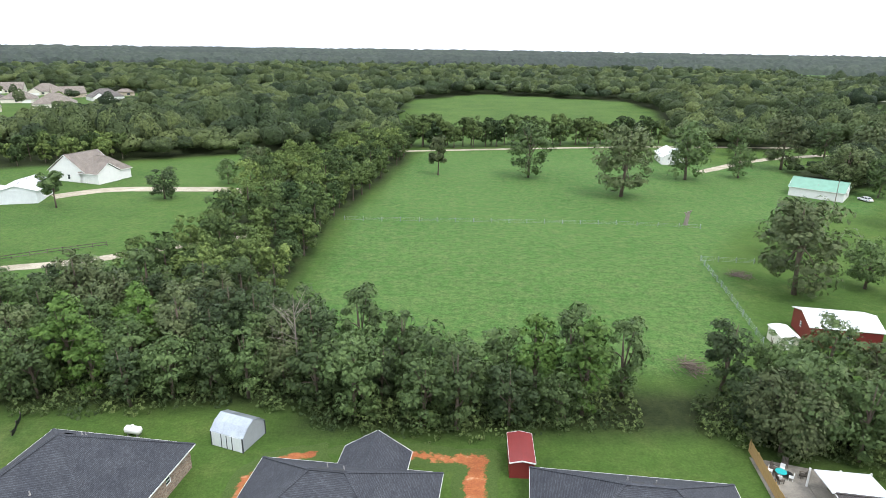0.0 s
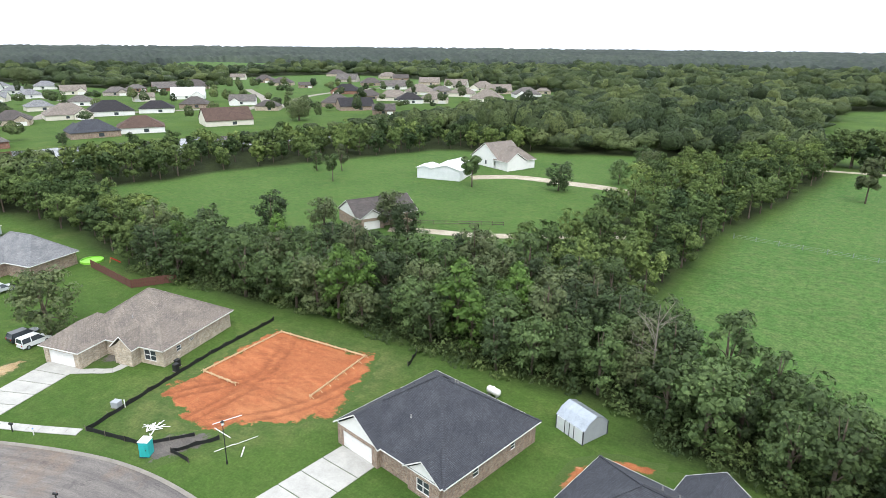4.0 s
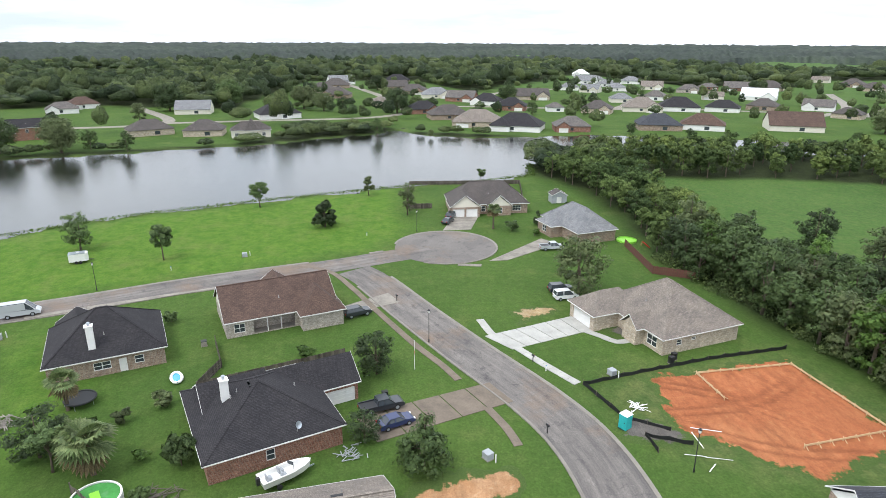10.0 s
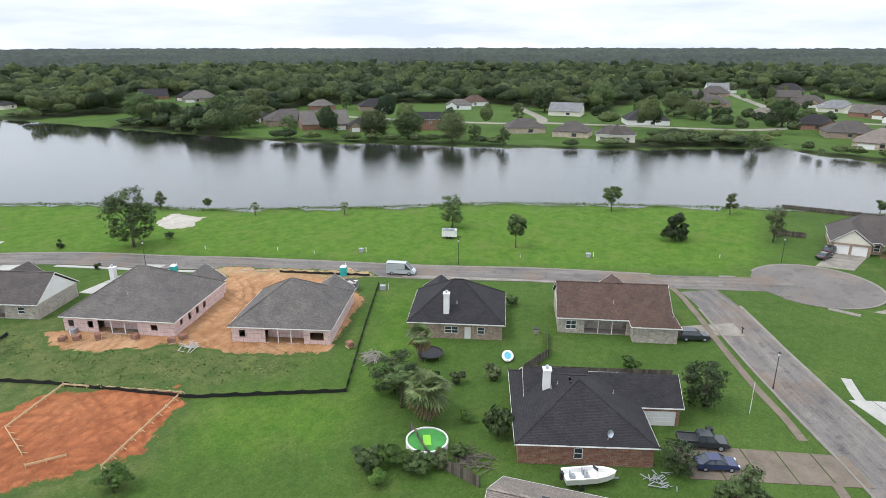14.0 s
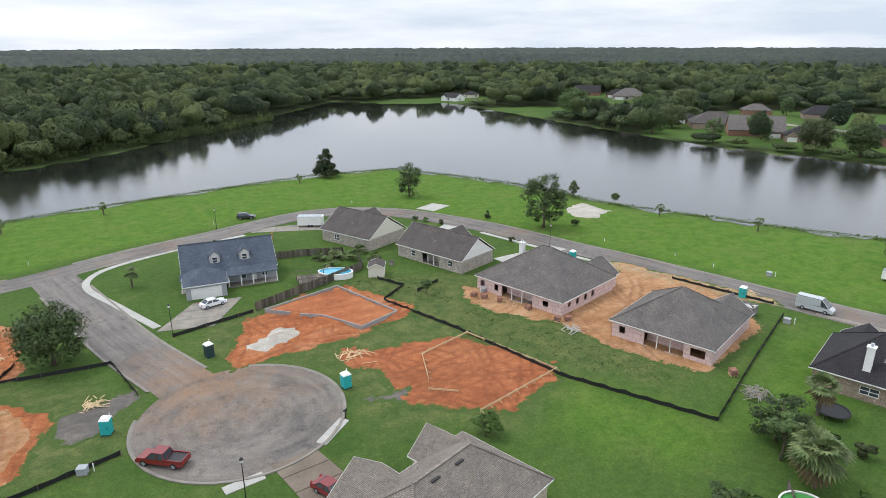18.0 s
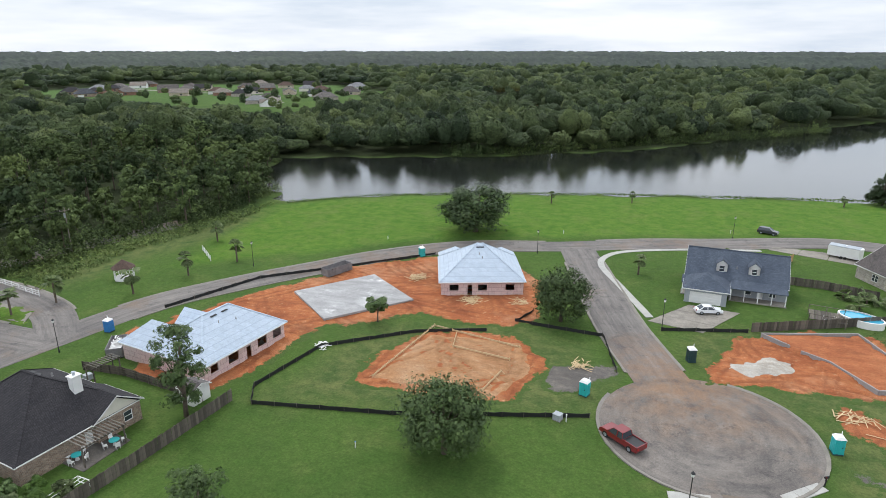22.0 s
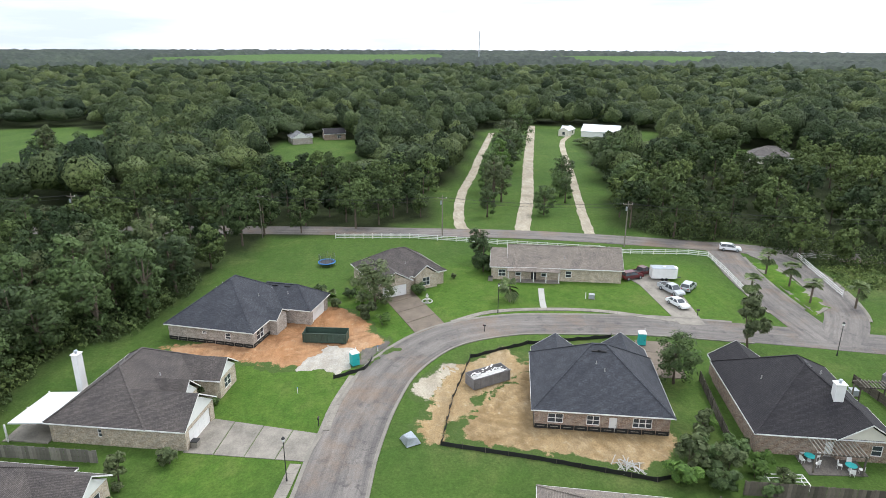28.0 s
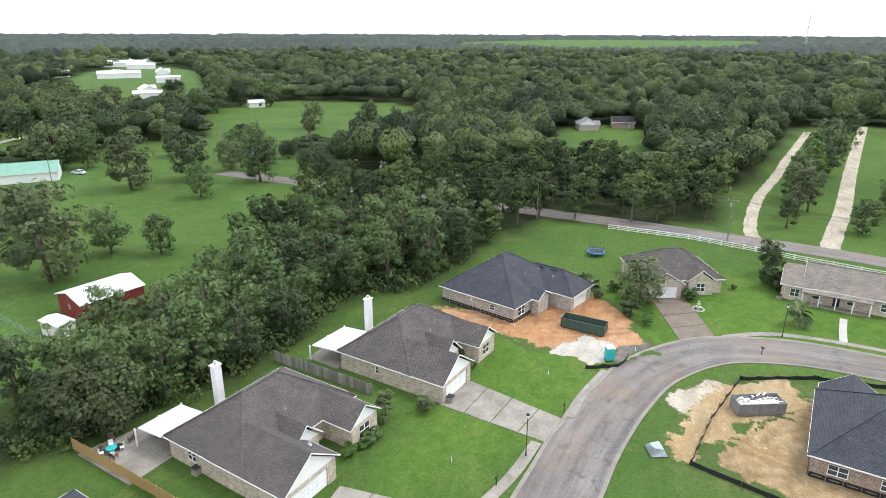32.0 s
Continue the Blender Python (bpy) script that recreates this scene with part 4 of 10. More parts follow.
def ribbon(line, left, right, z, mat, name, wave=0.0, closed=False):
    """A flat strip along a line, from left to right of it, with a crowned middle and skirts."""
    n = sides(line)
    v, f = [], []
    for i, (p, s) in enumerate(zip(line, n)):
        w = wave * noise.noise(p * 0.35) if wave else 0
        w2 = wave * noise.noise(p * 0.35 + Vector((50, 9, 3))) if wave else 0
        a, b = p + s * (left + w), p + s * (right + w2)
        v += [(a.x, a.y, -0.3), (a.x, a.y, z), ((a.x + b.x) / 2, (a.y + b.y) / 2, z + 0.02), (b.x, b.y, z), (b.x, b.y, -0.3)]
        if i:
            k = 5 * i
            f += [(k - 5 + j, k - 4 + j, k + 1 + j, k + j) for j in range(4)]
    me = mesh_of(name, v, f, mat)
    run = np.concatenate([[0.0], np.cumsum([(b - a).length for a, b in zip(line, line[1:])])])
    for key, values in (("along", np.repeat(run, 5)), ("across", np.tile([-1.0, -1.0, 0.0, 1.0, 1.0], len(line)))):
        me.attributes.new(key, "FLOAT", "POINT").data.foreach_set("value", values.astype(np.float32))
    return me


def kerb_mesh(line, off, z, skips, width=0.45, high=0.11):
    """Rolled kerbs beside a road, left out where a road or drive comes in."""
    n = sides(line)
    v, f, last = [], [], False
    s = 1 if off > 0 else -1
    for p, q in zip(line, n):
        c = p + q * off
        if any((c.x - x) ** 2 + (c.y - y) ** 2 < r * r for x, y, r in skips):
            last = False
            continue
        k = len(v)
        for o, h in ((0, -0.2), (0, z + 0.02), (0.12 * s, z + 0.05), (0.25 * s, z + high), (width * s, z + high), (width * s, -0.2)):
            e = p + q * (off + o)
            v.append((e.x, e.y, h))
        if last:
            f += [(k - 6 + j, k - 5 + j, k + 1 + j, k + j) for j in range(5)]
        last = True
    return mesh_of("kerb", v, f, M["kerb"])


LOOP = [(-121, -3), (-114.6, 0.8), (-98.3, 7.8), (-83.1, 14.7), (-69.3, 21.3), (-59.5, 24.4), (-48, 25.1), (-30, 24), (-10, 20.5), (15, 16), (35, 12),
        (53, 10.3), (62, 9.6), (73, 7.7), (83, 4.3), (92, -3), (96.2, -14), (96.3, -25), (95.4, -38), (93, -50), (90, -63)]
LAKESIDE = [(90, -63), (84.5, -83), (76, -97), (66.7, -109), (55, -123), (39.4, -135), (19, -142), (0, -150.5), (-18, -156.5), (-38, -164), (-50, -165), (-60, -161),
            (-70, -152), (-82, -131), (-90, -108), (-95, -95), (-101, -77), (-108, -55), (-116.4, -33), (-123.5, -9), (-128, 3), (-132, 14)]
SIDE_STREET = [(15, -141), (7.6, -116.5), (2.6, -100.5), (-3.1, -86.3), (-7, -77)]
CUL_NORTH, CUL_SOUTH = (-134, 17.5, 11.5), (-9.3, -73, 12.8)
ENTRANCE_IN = [(89, -64.5), (100, -64.5), (112, -65), (124, -66.5), (136, -69)]
ENTRANCE_OUT = [(89, -67), (99, -74), (112, -78), (124, -79), (136, -76)]
COUNTY = [(156, 150), (155, 90), (154, 38), (151.5, 0), (149, -25), (144, -48), (138, -70), (131, -92), (118, -130)]
ROAD_W = 3.7


def road(name, pts, half, z, skips=(), label="", kerbs=True, mat="asphalt", wave=0.0):
    line = smooth_line(pts)
    r = tagged(new(name, ribbon(line, half, -half, z, M[mat], name, wave)), label or "grey worn patched asphalt street", "road", kind="structure")
    if kerbs:
        for off in (half, -half):
            part("kerb", kerb_mesh(line, off, z, skips), r, "pale concrete kerb")
    return r


J = [(-122, -4, 9.5), (CUL_NORTH[0], CUL_NORTH[1], 13.5), (15, -140, 9), (CUL_SOUTH[0], CUL_SOUTH[1], 14), (92, -66, 13), (90, -63, 6)]
road("road_loop", LOOP, ROAD_W, 0.03, J)
road("road_lakeside", LAKESIDE, ROAD_W, 0.038, J)
road("road_side", SIDE_STREET, 4.1, 0.046, J, mat="asphalt_circle")
road("road_entrance_in", ENTRANCE_IN, 3.4, 0.05, [(90, -66, 11), (140, -72, 8)])
road("road_entrance_out", ENTRANCE_OUT, 3.4, 0.056, [(90, -66, 11), (140, -72, 8)])
road("road_county", COUNTY, 3.6, 0.062, kerbs=False, label="grey two-lane asphalt county road")


def disc_road(name, x, y, r, z, skips, mat="asphalt"):
    ring = [Vector((x + r * math.cos(a), y + r * math.sin(a), 0)) for a in np.linspace(0, 2 * math.pi, 49)]
    g = Geo().prism([(p.x, p.y) for p in ring[:-1]], -0.3, z)
    d = tagged(new(name, g.mesh(name, M[mat])), "round asphalt turning circle with tyre marks", "road", kind="structure")
    part("kerb", kerb_mesh(ring, -0.01, z, skips), d, "pale concrete kerb")


disc_road("road_turning_circle_1", *CUL_NORTH, 0.05, [(-128, 4, 8.5)])
disc_road("road_turning_circle_2", *CUL_SOUTH, 0.056, [(-4, -84, 7.5)], "asphalt_circle")


def slab(name, poly, z, mat, label, category="driveway", joints=0):
    """A concrete slab, cast in bays where joints are given along its first edge's direction."""
    g = Geo()
    if joints:
        a, b, c, d = [Vector(p) for p in poly]
        for k in range(joints):
            u0, u1 = k / joints + 0.004, (k + 1) / joints - 0.004
            g.prism([tuple(a.lerp(d, u0)), tuple(b.lerp(c, u0)), tuple(b.lerp(c, u1)), tuple(a.lerp(d, u1))], -0.2, z)
    else:
        g.prism(poly, -0.2, z)
    return tagged(new(name, g.mesh(name, M[mat])), label, category, kind="structure")


def walkway(name, pts, width, z, mat, label, gap=1.5):
    """A footpath of separate slabs."""
    line = smooth_line(pts, gap)
    n = sides(line)
    root = tagged(new(name, ribbon(line, width / 2 - 0.05, -width / 2 + 0.05, z - 0.03, M["mud"], name)), label, "pavement", kind="structure")
    for i in range(len(line) - 1):
        p, q = line[i], line[i + 1]
        d = (q - p) * 0.012
        g = Geo().prism([tuple((p + d - n[i] * width / 2).xy), tuple((q - d - n[i + 1] * width / 2).xy), tuple((q - d + n[i + 1] * width / 2).xy), tuple((p + d + n[i] * width / 2).xy)], -0.1, z)
        part("slab", g.mesh("slab", M[mat]), root)
    return root


def patch(name, poly, mat, label, high=0.12, rugged=0.1, step=0.8, edge=2.0, category="bare soil", mound=0.0, ragged=1.0, ruts=0, weeds=1.0):
    """Bare soil: an uneven skin that runs out raggedly into the grass."""
    p = np.array(poly, float)
    x0, y0 = p.min(0) - 3
    x1, y1 = p.max(0) + 3
    xs, ys = np.arange(x0, x1, step), np.arange(y0, y1, step)
    gx, gy = np.meshgrid(xs, ys, indexing="ij")
    d = signed(gx, gy, poly)
    nz = np.array([[noise.fractal(Vector((a * 0.22, b * 0.22, 3.3)), 1.0, 2.0, 5) for b in ys] for a in xs])
    n2 = np.array([[noise.noise(Vector((a * 0.9, b * 0.9, 7.3))) for b in ys] for a in xs])
    e = d + 0.8 + ragged * (1.3 * nz + 0.7 * n2)
    z = -0.12 + (0.12 + high) * soft(e, -0.6, edge) + rugged * (nz * 0.7 + n2 * 0.4) * soft(e, 0, 2) + mound * soft(nz, 0.1, 0.6)
    rut = np.zeros(gx.shape)
    rnd = random.Random(int(abs(p.sum()) * 10))
    for _ in range(ruts * 2):
        a, b = rnd.uniform(0, math.pi), rnd.uniform(-0.035, 0.035)
        cx, cy = p.mean(0) + np.array([rnd.uniform(-0.35, 0.35) * (x1 - x0), rnd.uniform(-0.35, 0.35) * (y1 - y0)])
        u = (gx - cx) * math.cos(a) + (gy - cy) * math.sin(a)
        w = -(gx - cx) * math.sin(a) + (gy - cy) * math.cos(a) - b * u * u + 0.5 * nz
        near = (1 - soft(np.abs(np.abs(w) - 0.85), 0.1, 0.5)) * (1 - soft(np.abs(u), 6, 15 + rnd.uniform(0, 8)))
        rut = np.maximum(rut, near * rnd.uniform(0.6, 1.2) * (0.9 + 0.8 * n2))
    rut = np.clip(rut, 0, 1) * soft(e, 0, 2)
    z -= 0.14 * rut
    z = np.where(e > 0.7, np.maximum(z, 0.045 - 0.03 * rut), z)
    keep = e > -1.5
    idx = -np.ones(gx.shape, int)
    idx[keep] = np.arange(keep.sum())
    verts = np.stack([gx, gy, z], -1)[keep]
    q = np.stack([idx[:-1, :-1], idx[1:, :-1], idx[1:, 1:], idx[:-1, 1:]], -1).reshape(-1, 4)
    q = q[(q >= 0).all(1)]
    me = mesh_of(name, verts.tolist(), q.tolist(), M[mat], True)
    weed = me.attributes.new("weed", "FLOAT", "POINT")
    weed.data.foreach_set("value", weeds * (1 - soft(e, 0.3, 3.0))[keep].astype(np.float32))
    rt = me.attributes.new("rut", "FLOAT", "POINT")
    rt.data.foreach_set("value", (0.5 * rut)[keep].astype(np.float32))
    return tagged(new(name, me), label, category, kind="structure")

# ---- houses round the loop ----
BUILT = "houses of the estate"
house(-36.3, 51.9, -8.6, [(0, 0, 16.4, 15.8, "hip", "x", 5.9), (-4.9, -4.0, 7.0, 9.0, "gable", "y", 2.7), (5.6, -4.6, 4.6, 7.4, "gable", "y", 1.9)],
      M["brick_brown"], M["roof_navy"], "brick house with charcoal hip roof and white garage gable", [(1, "front", "garage", 0.9, 5.2, 2.2, 0), (2, "front", "shuttered", 1.3, 1.9, 1.6, 0.6),
      (0, "right", "window", 4.5, 1.0, 1.1, 1.1), (0, "right", "window", 11, 0.9, 0.9, 1.2)], gable=M["white"], group=BUILT)
house(-9.8, 47.5, -7.2, [(0, 0, 18.6, 15.2, "hip", "x", 5.4), (2.2, 6.5, 6.6, 8.6, "gable", "y", 2.4), (-5.2, -4.0, 6.8, 9.0, "gable", "y", 2.6)],
      M["brick_brown"], M["roof_navy"], "brick house with charcoal hip roof and rear porch wing", [(2, "front", "garage", 0.8, 5.2, 2.2, 0), (1, "back", "window", 2, 1.8, 1.4, 0.9)], gable=M["white"], group=BUILT)
house(19.2, 46.0, -7.2, [(0, 0, 19.8, 15.4, "hip", "x", 5.2), (5.4, -4.2, 6.8, 9.0, "gable", "y", 2.6)],
      M["brick_brown"], M["roof_navy"], "brick house with charcoal hip roof and white gutters", [(1, "front", "garage", 0.8, 5.2, 2.2, 0), (0, "back", "window", 5, 1.8, 1.4, 0.9)], gable=M["white"], group=BUILT)
navy_house = house(98.0, 32.0, -14.5, [(0, 0, 16.2, 14.8, "hip", "x", 5.6), (5.4, -6.0, 7.3, 13.0, "hip", "y", 2.9), (-1.2, -7.0, 3.4, 3.6, "gable", "y", 1.2)],
      M["brick_grey"], M["roof_navy"], "unfinished brick house with charcoal hip roof on bare soil", [(0, "left", "window", 6, 0.8, 0.5, 1.6), (0, "left", "window", 10, 1.0, 1.0, 1.1),
      (0, "front", "window", 1.3, 2.2, 1.6, 0.7), (1, "front", "garage", 1.0, 5.0, 2.2, 0), (1, "left", "window", 1.5, 1.2, 1.2, 1.0)], group=BUILT)
h11 = house(71.9, 35.4, -8, [(0, 2.1, 16.7, 11.9, "hip", "x", 4.5), (-4.8, -3.6, 7.0, 10.4, "gable", "y", 2.8), (5.5, -3.6, 4.8, 8.0, "gable", "y", 2.1), (-1.0, -2.9, 3.8, 5.4, "gable", "y", 2.2)],
      M["brick_tan"], M["roof_taupe"], "tan brick house with weathered hip roof and white gables", [(1, "front", "garage", 0.8, 5.2, 2.2, 0), (2, "front", "window", 1.4, 1.9, 1.6, 0.6),
      (0, "left", "window", 6.0, 1.2, 1.1, 1.1)], gable=M["white"], group=BUILT)
h12 = house(47.8, 42.0, -8, [(0, 2.1, 16.9, 11.9, "hip", "x", 4.5), (-4.9, -4.4, 7.2, 10.8, "gable", "y", 2.8), (5.5, -4.0, 4.6, 8.4, "gable", "y", 2.0), (-1.2, -2.9, 3.8, 5.4, "gable", "y", 2.2)],
      M["brick_tan"], M["roof_taupe"], "tan brick house with weathered hip roof and chimney", [(1, "front", "garage", 0.7, 5.2, 2.2, 0), (2, "front", "window", 1.4, 1.9, 1.6, 0.6),
      (0, "left", "window", 3.0, 1.4, 1.4, 0.9), (0, "left", "window", 9.0, 1.0, 0.9, 1.2)], gable=M["white"], group=BUILT)
house(117.8, 5.6, -63, [(0, 0, 14.5, 11.5, "hip", "x", 4.0), (-4.2, -4.0, 6.4, 7.6, "gable", "y", 2.2), (3.0, -3.6, 4.6, 6.0, "gable", "y", 2.0)],
      M["brick_tan"], M["roof_taupe"], "brick house with brown roof half hidden by trees", [(1, "front", "garage", 0.7, 4.9, 2.2, 0), (2, "front", "window", 1.5, 1.6, 1.7, 0.6)], gable=M["brick_tan"], group=BUILT)
ranch = house(120.9, -27.1, -97.5, [(1.2, 0, 22.4, 8.6, "gable", "x", 3.3), (-11.2, -0.6, 4.4, 8.0, "gable", "x", 2.7)],
      M["brick_tan"], M["roof_tan"], "long tan brick ranch house with gabled roof", [(0, "front", "shuttered", 1.4, 1.2, 1.4, 0.8), (0, "front", "reddoor", 4.6, 1.0, 2.1, 0.0), (0, "front", "shuttered", 6.6, 1.2, 1.4, 0.8),
      (0, "front", "shuttered", 11.4, 1.2, 1.4, 0.8), (1, "front", "shuttered", 1.4, 1.5, 1.5, 0.7)], shutters=M["white"], group=BUILT)
h7 = house(72.3, -22.3, 82, [(0, 0, 16.2, 14.4, "hip", "x", 5.6), (-4.6, -5.4, 6.4, 9.0, "gable", "y", 2.6), (4.8, -5.0, 6.0, 8.0, "gable", "y", 2.4)],
      M["brick_brown"], M["roof_navy"], "new brick house with charcoal hip roof on sandy soil", [(0, "back", "window", 1.6, 1.9, 1.3, 0.9), (0, "back", "window", 6.3, 1.6, 1.3, 0.9), (0, "back", "door", 9.0, 0.95, 2.1, 0.0),
      (0, "back", "window", 11.8, 2.3, 1.3, 0.9)], group=BUILT)
h6 = house(68.0, -46.4, 82, [(0, 0, 14.4, 16.6, "hip", "y", 5.4), (3.8, -7.0, 6.4, 7.0, "gable", "y", 2.4), (-4.6, 5.2, 6.0, 7.0, "gable", "y", 2.2)],
      M["brick_brown"], M["roof_dark"], "brown brick house with black hip roof and chimney", [(0, "back", "window", 10.2, 1.3, 1.4, 0.8), (2, "back", "window", 3.6, 1.2, 1.4, 0.8), (0, "back", "door", 7.6, 0.95, 2.1, 0)], group=BUILT, gable=M["cream"])
house(61.2, -71.3, 82, [(0, 0.4, 16.6, 11.4, "hip", "x", 4.3), (5.0, -6.0, 6.4, 9.6, "hip", "y", 3.0), (-1.6, -4.4, 4.6, 7.0, "gable", "y", 2.4)],
      M["wrap"], M["underlay"], "unfinished house with pale blue roof underlay", [(0, "back", "dark", 1.2, 1.4, 1.2, 1.0), (0, "back", "dark", 4.6, 2.0, 1.4, 0.9), (0, "back", "dark", 8.2, 1.0, 2.1, 0.0),
      (0, "back", "dark", 10.6, 2.0, 1.4, 0.9), (0, "back", "dark", 14.0, 1.9, 1.4, 0.9)], group=BUILT)
house(31.0, -113.4, 20, [(0, 0, 15.6, 14.6, "hip", "x", 5.4), (4.6, -5.6, 6.0, 9.0, "hip", "y", 2.4), (-5.0, -5.6, 5.4, 8.6, "hip", "y", 2.2)],
      M["wrap"], M["underlay"], "unfinished hip-roofed house with pale blue underlay", [(0, "back", "dark", 1.6, 1.7, 1.2, 1.0), (0, "back", "dark", 5.0, 0.9, 2.1, 0.0), (0, "back", "dark", 7.0, 1.7, 1.2, 1.0), (0, "back", "dark", 12.2, 1.7, 1.2, 1.0)], group=BUILT)
blue_house = house(-17.0, -126.6, 176, [(0, 0, 17.4, 10.4, "gable", "x", 4.7), (-5.0, -8.0, 7.2, 6.6, "hip", "y", 2.3)],
      M["grey_siding"], M["roof_blue"], "grey house with blue-grey roof and two dormers", [(1, "front", "garage", 0.9, 5.4, 2.2, 0), (0, "front", "window", 10.5, 1.1, 1.5, 0.7), (0, "front", "door", 12.6, 1.0, 2.1, 0),
      (0, "front", "window", 14.6, 1.1, 1.5, 0.7)], group=BUILT)
house(-50.2, -136.7, 116, [(0, 0, 15.4, 12.4, "gable", "x", 4.2), (-4.4, 5.0, 7.0, 8.0, "gable", "y", 2.6)],
      M["brick_grey"], M["roof_taupe"], "brick ranch house with taupe gabled roof", [(0, "front", "window", 4, 1.6, 1.4, 0.8)], gable=M["cream"], group=BUILT)
h44 = house(-60.8, -114.8, 111, [(0, 0, 18.4, 10.6, "gable", "x", 3.9), (-2.0, 4.6, 6.0, 7.6, "gable", "y", 2.6)],
      M["brick_grey"], M["roof_taupe"], "grey brick ranch house with taupe roof and white gable", [(0, "front", "window", 4.0, 1.3, 1.3, 0.9), (0, "front", "dark", 7.4, 4.8, 2.2, 0.1), (0, "front", "window", 14.6, 1.3, 1.3, 0.9), (0, "right", "window", 5, 0.6, 0.7, 1.4)], gable=M["white"], group=BUILT)
h45 = house(-69.2, -89.6, 108, [(0, 0, 19.2, 17.4, "hip", "x", 6.0), (5.6, 6.6, 7.0, 8.0, "gable", "y", 2.8)],
      M["wrap"], M["roof_grey"], "unfinished house with grey hip roof and pink wrap", [(0, "front", "dark", 0.8, 1.0, 1.2, 0.9), (0, "front", "dark", 4.2, 1.0, 1.2, 0.9), (0, "front", "dark", 6.0, 7.0, 2.2, 0.1), (0, "front", "dark", 15.2, 1.2, 1.0, 1.0),
      (0, "right", "dark", 2.0, 0.9, 0.9, 1.2), (0, "right", "dark", 4.6, 1.0, 1.2, 0.9), (0, "right", "dark", 7.2, 1.0, 1.2, 0.9), (0, "right", "dark", 9.6, 1.0, 1.2, 0.9)], group=BUILT)
house(-76.6, -63.6, 110.5, [(0, 0, 15.8, 15.2, "hip", "x", 5.4), (4.6, 5.6, 6.6, 8.0, "gable", "y", 2.6)],
      M["wrap"], M["roof_grey"], "unfinished house with grey hip roof and open porch", [(0, "front", "dark", 1.2, 1.0, 1.2, 0.9), (0, "front", "dark", 5.4, 6.2, 2.2, 0.1), (0, "front", "dark", 12.6, 2.2, 1.3, 0.8)], group=BUILT)
h47 = house(-89.0, -39.0, 110, [(0, 0, 14.8, 13.2, "hip", "x", 4.9), (-3.8, 5.2, 5.6, 7.0, "gable", "y", 2.2)],
      M["brick_brown"], M["roof_dark"], "brick house with black hip roof and tall chimney", [(0, "front", "window", 5.6, 2.2, 1.2, 0.9), (0, "front", "door", 8.8, 1.0, 2.1, 0), (0, "front", "window", 10.8, 1.2, 1.2, 0.9)], group=BUILT)
h48 = house(-100.4, -16.0, 109, [(0, 0, 17.8, 11.6, "gable", "x", 4.0), (6.0, -3.9, 6.8, 8.6, "hip", "y", 3.3), (1.4, 4.6, 6.0, 6.6, "gable", "y", 2.6)],
      M["brick_grey"], M["roof_brown"], "house with red-brown gabled roof and rear porch", [(0, "front", "window", 1.2, 1.7, 1.5, 0.7), (0, "front", "dark", 4.2, 6.6, 2.3, 0.05)], group=BUILT, gable=M["cream"])
h49 = house(-67.0, -13.2, 112, [(-0.3, 0.5, 15.0, 15.8, "hip", "y", 3.9), (7.2, 3.8, 10.4, 6.1, "gable", "x", 2.7), (-2.6, 4.4, 7.6, 8.6, "gable", "x", 2.9)],
      M["brick_red"], M["roof_dark"], "brick house with dark patched hip roof and white chimney", [(0, "front", "window", 6.2, 1.0, 1.4, 0.8), (1, "front", "garage", 5.4, 4.6, 2.1, 0)], group=BUILT)
house(-45.2, -7.4, 97, [(0, 0, 17.4, 13.0, "gable", "x", 3.9)], M["brick_tan"], M["roof_tan"], "house with pale tan shingle roof seen from above", [], group=BUILT)
house(-23.0, -44.0, 20, [(0, 0, 19.4, 11.4, "hip", "x", 4.6), (3.6, -4.4, 6.6, 8.0, "gable", "y", 2.9), (-5.8, -3.6, 5.2, 7.4, "gable", "y", 2.6)], M["brick_tan"], M["roof_tan"],
      "house with grey-tan hip roof beside the turning circle", [(1, "front", "garage", 0.7, 5.0, 2.2, 0), (2, "front", "window", 1.6, 1.8, 1.5, 0.7)], group=BUILT)
h52 = house(44.5, -17.9, 80.2, [(0, 0, 15.2, 12.0, "hip", "x", 3.9)], M["brick_tan"], M["roof_tan"], "house with pale tan shingle roof and chimney", [], group=BUILT)
tan_house = house(-88.6, 48.2, 15, [(0, 0, 16.2, 14.8, "hip", "x", 5.5), (-6.0, -7.0, 6.8, 10.4, "hip", "y", 2.7), (2.2, -6.8, 3.2, 4.4, "gable", "y", 1.9)],
      M["brick_tan"], M["roof_tan"], "tan brick house with hip roof and arched entry", [(1, "front", "garage", 0.9, 4.9, 2.2, 0), (0, "front", "shuttered", 12.6, 2.2, 1.7, 0.6), (0, "right", "window", 2.6, 1.0, 0.9, 1.2),
      (0, "right", "window", 5.4, 0.9, 0.5, 1.6)], group=BUILT)
house(-166.5, 33.0, 90, [(0, 0, 21.0, 11.6, "hip", "x", 5.0), (-7.0, -4.8, 7.6, 7.6, "gable", "y", 3.2), (2.4, -4.6, 6.0, 6.6, "gable", "y", 2.8)],
      M["brick_brown"], M["roof_taupe"], "large brick house with gables at the turning circle", [(1, "front", "garage", 0.5, 3.0, 2.2, 0), (1, "front", "garage", 4.0, 3.0, 2.2, 0), (0, "front", "window", 8.2, 1.2, 1.5, 0.7),
      (2, "front", "window", 1.8, 1.9, 1.6, 0.6), (0, "front", "window", 16.8, 2.4, 1.5, 0.7)], gable=M["cream"], group=BUILT)
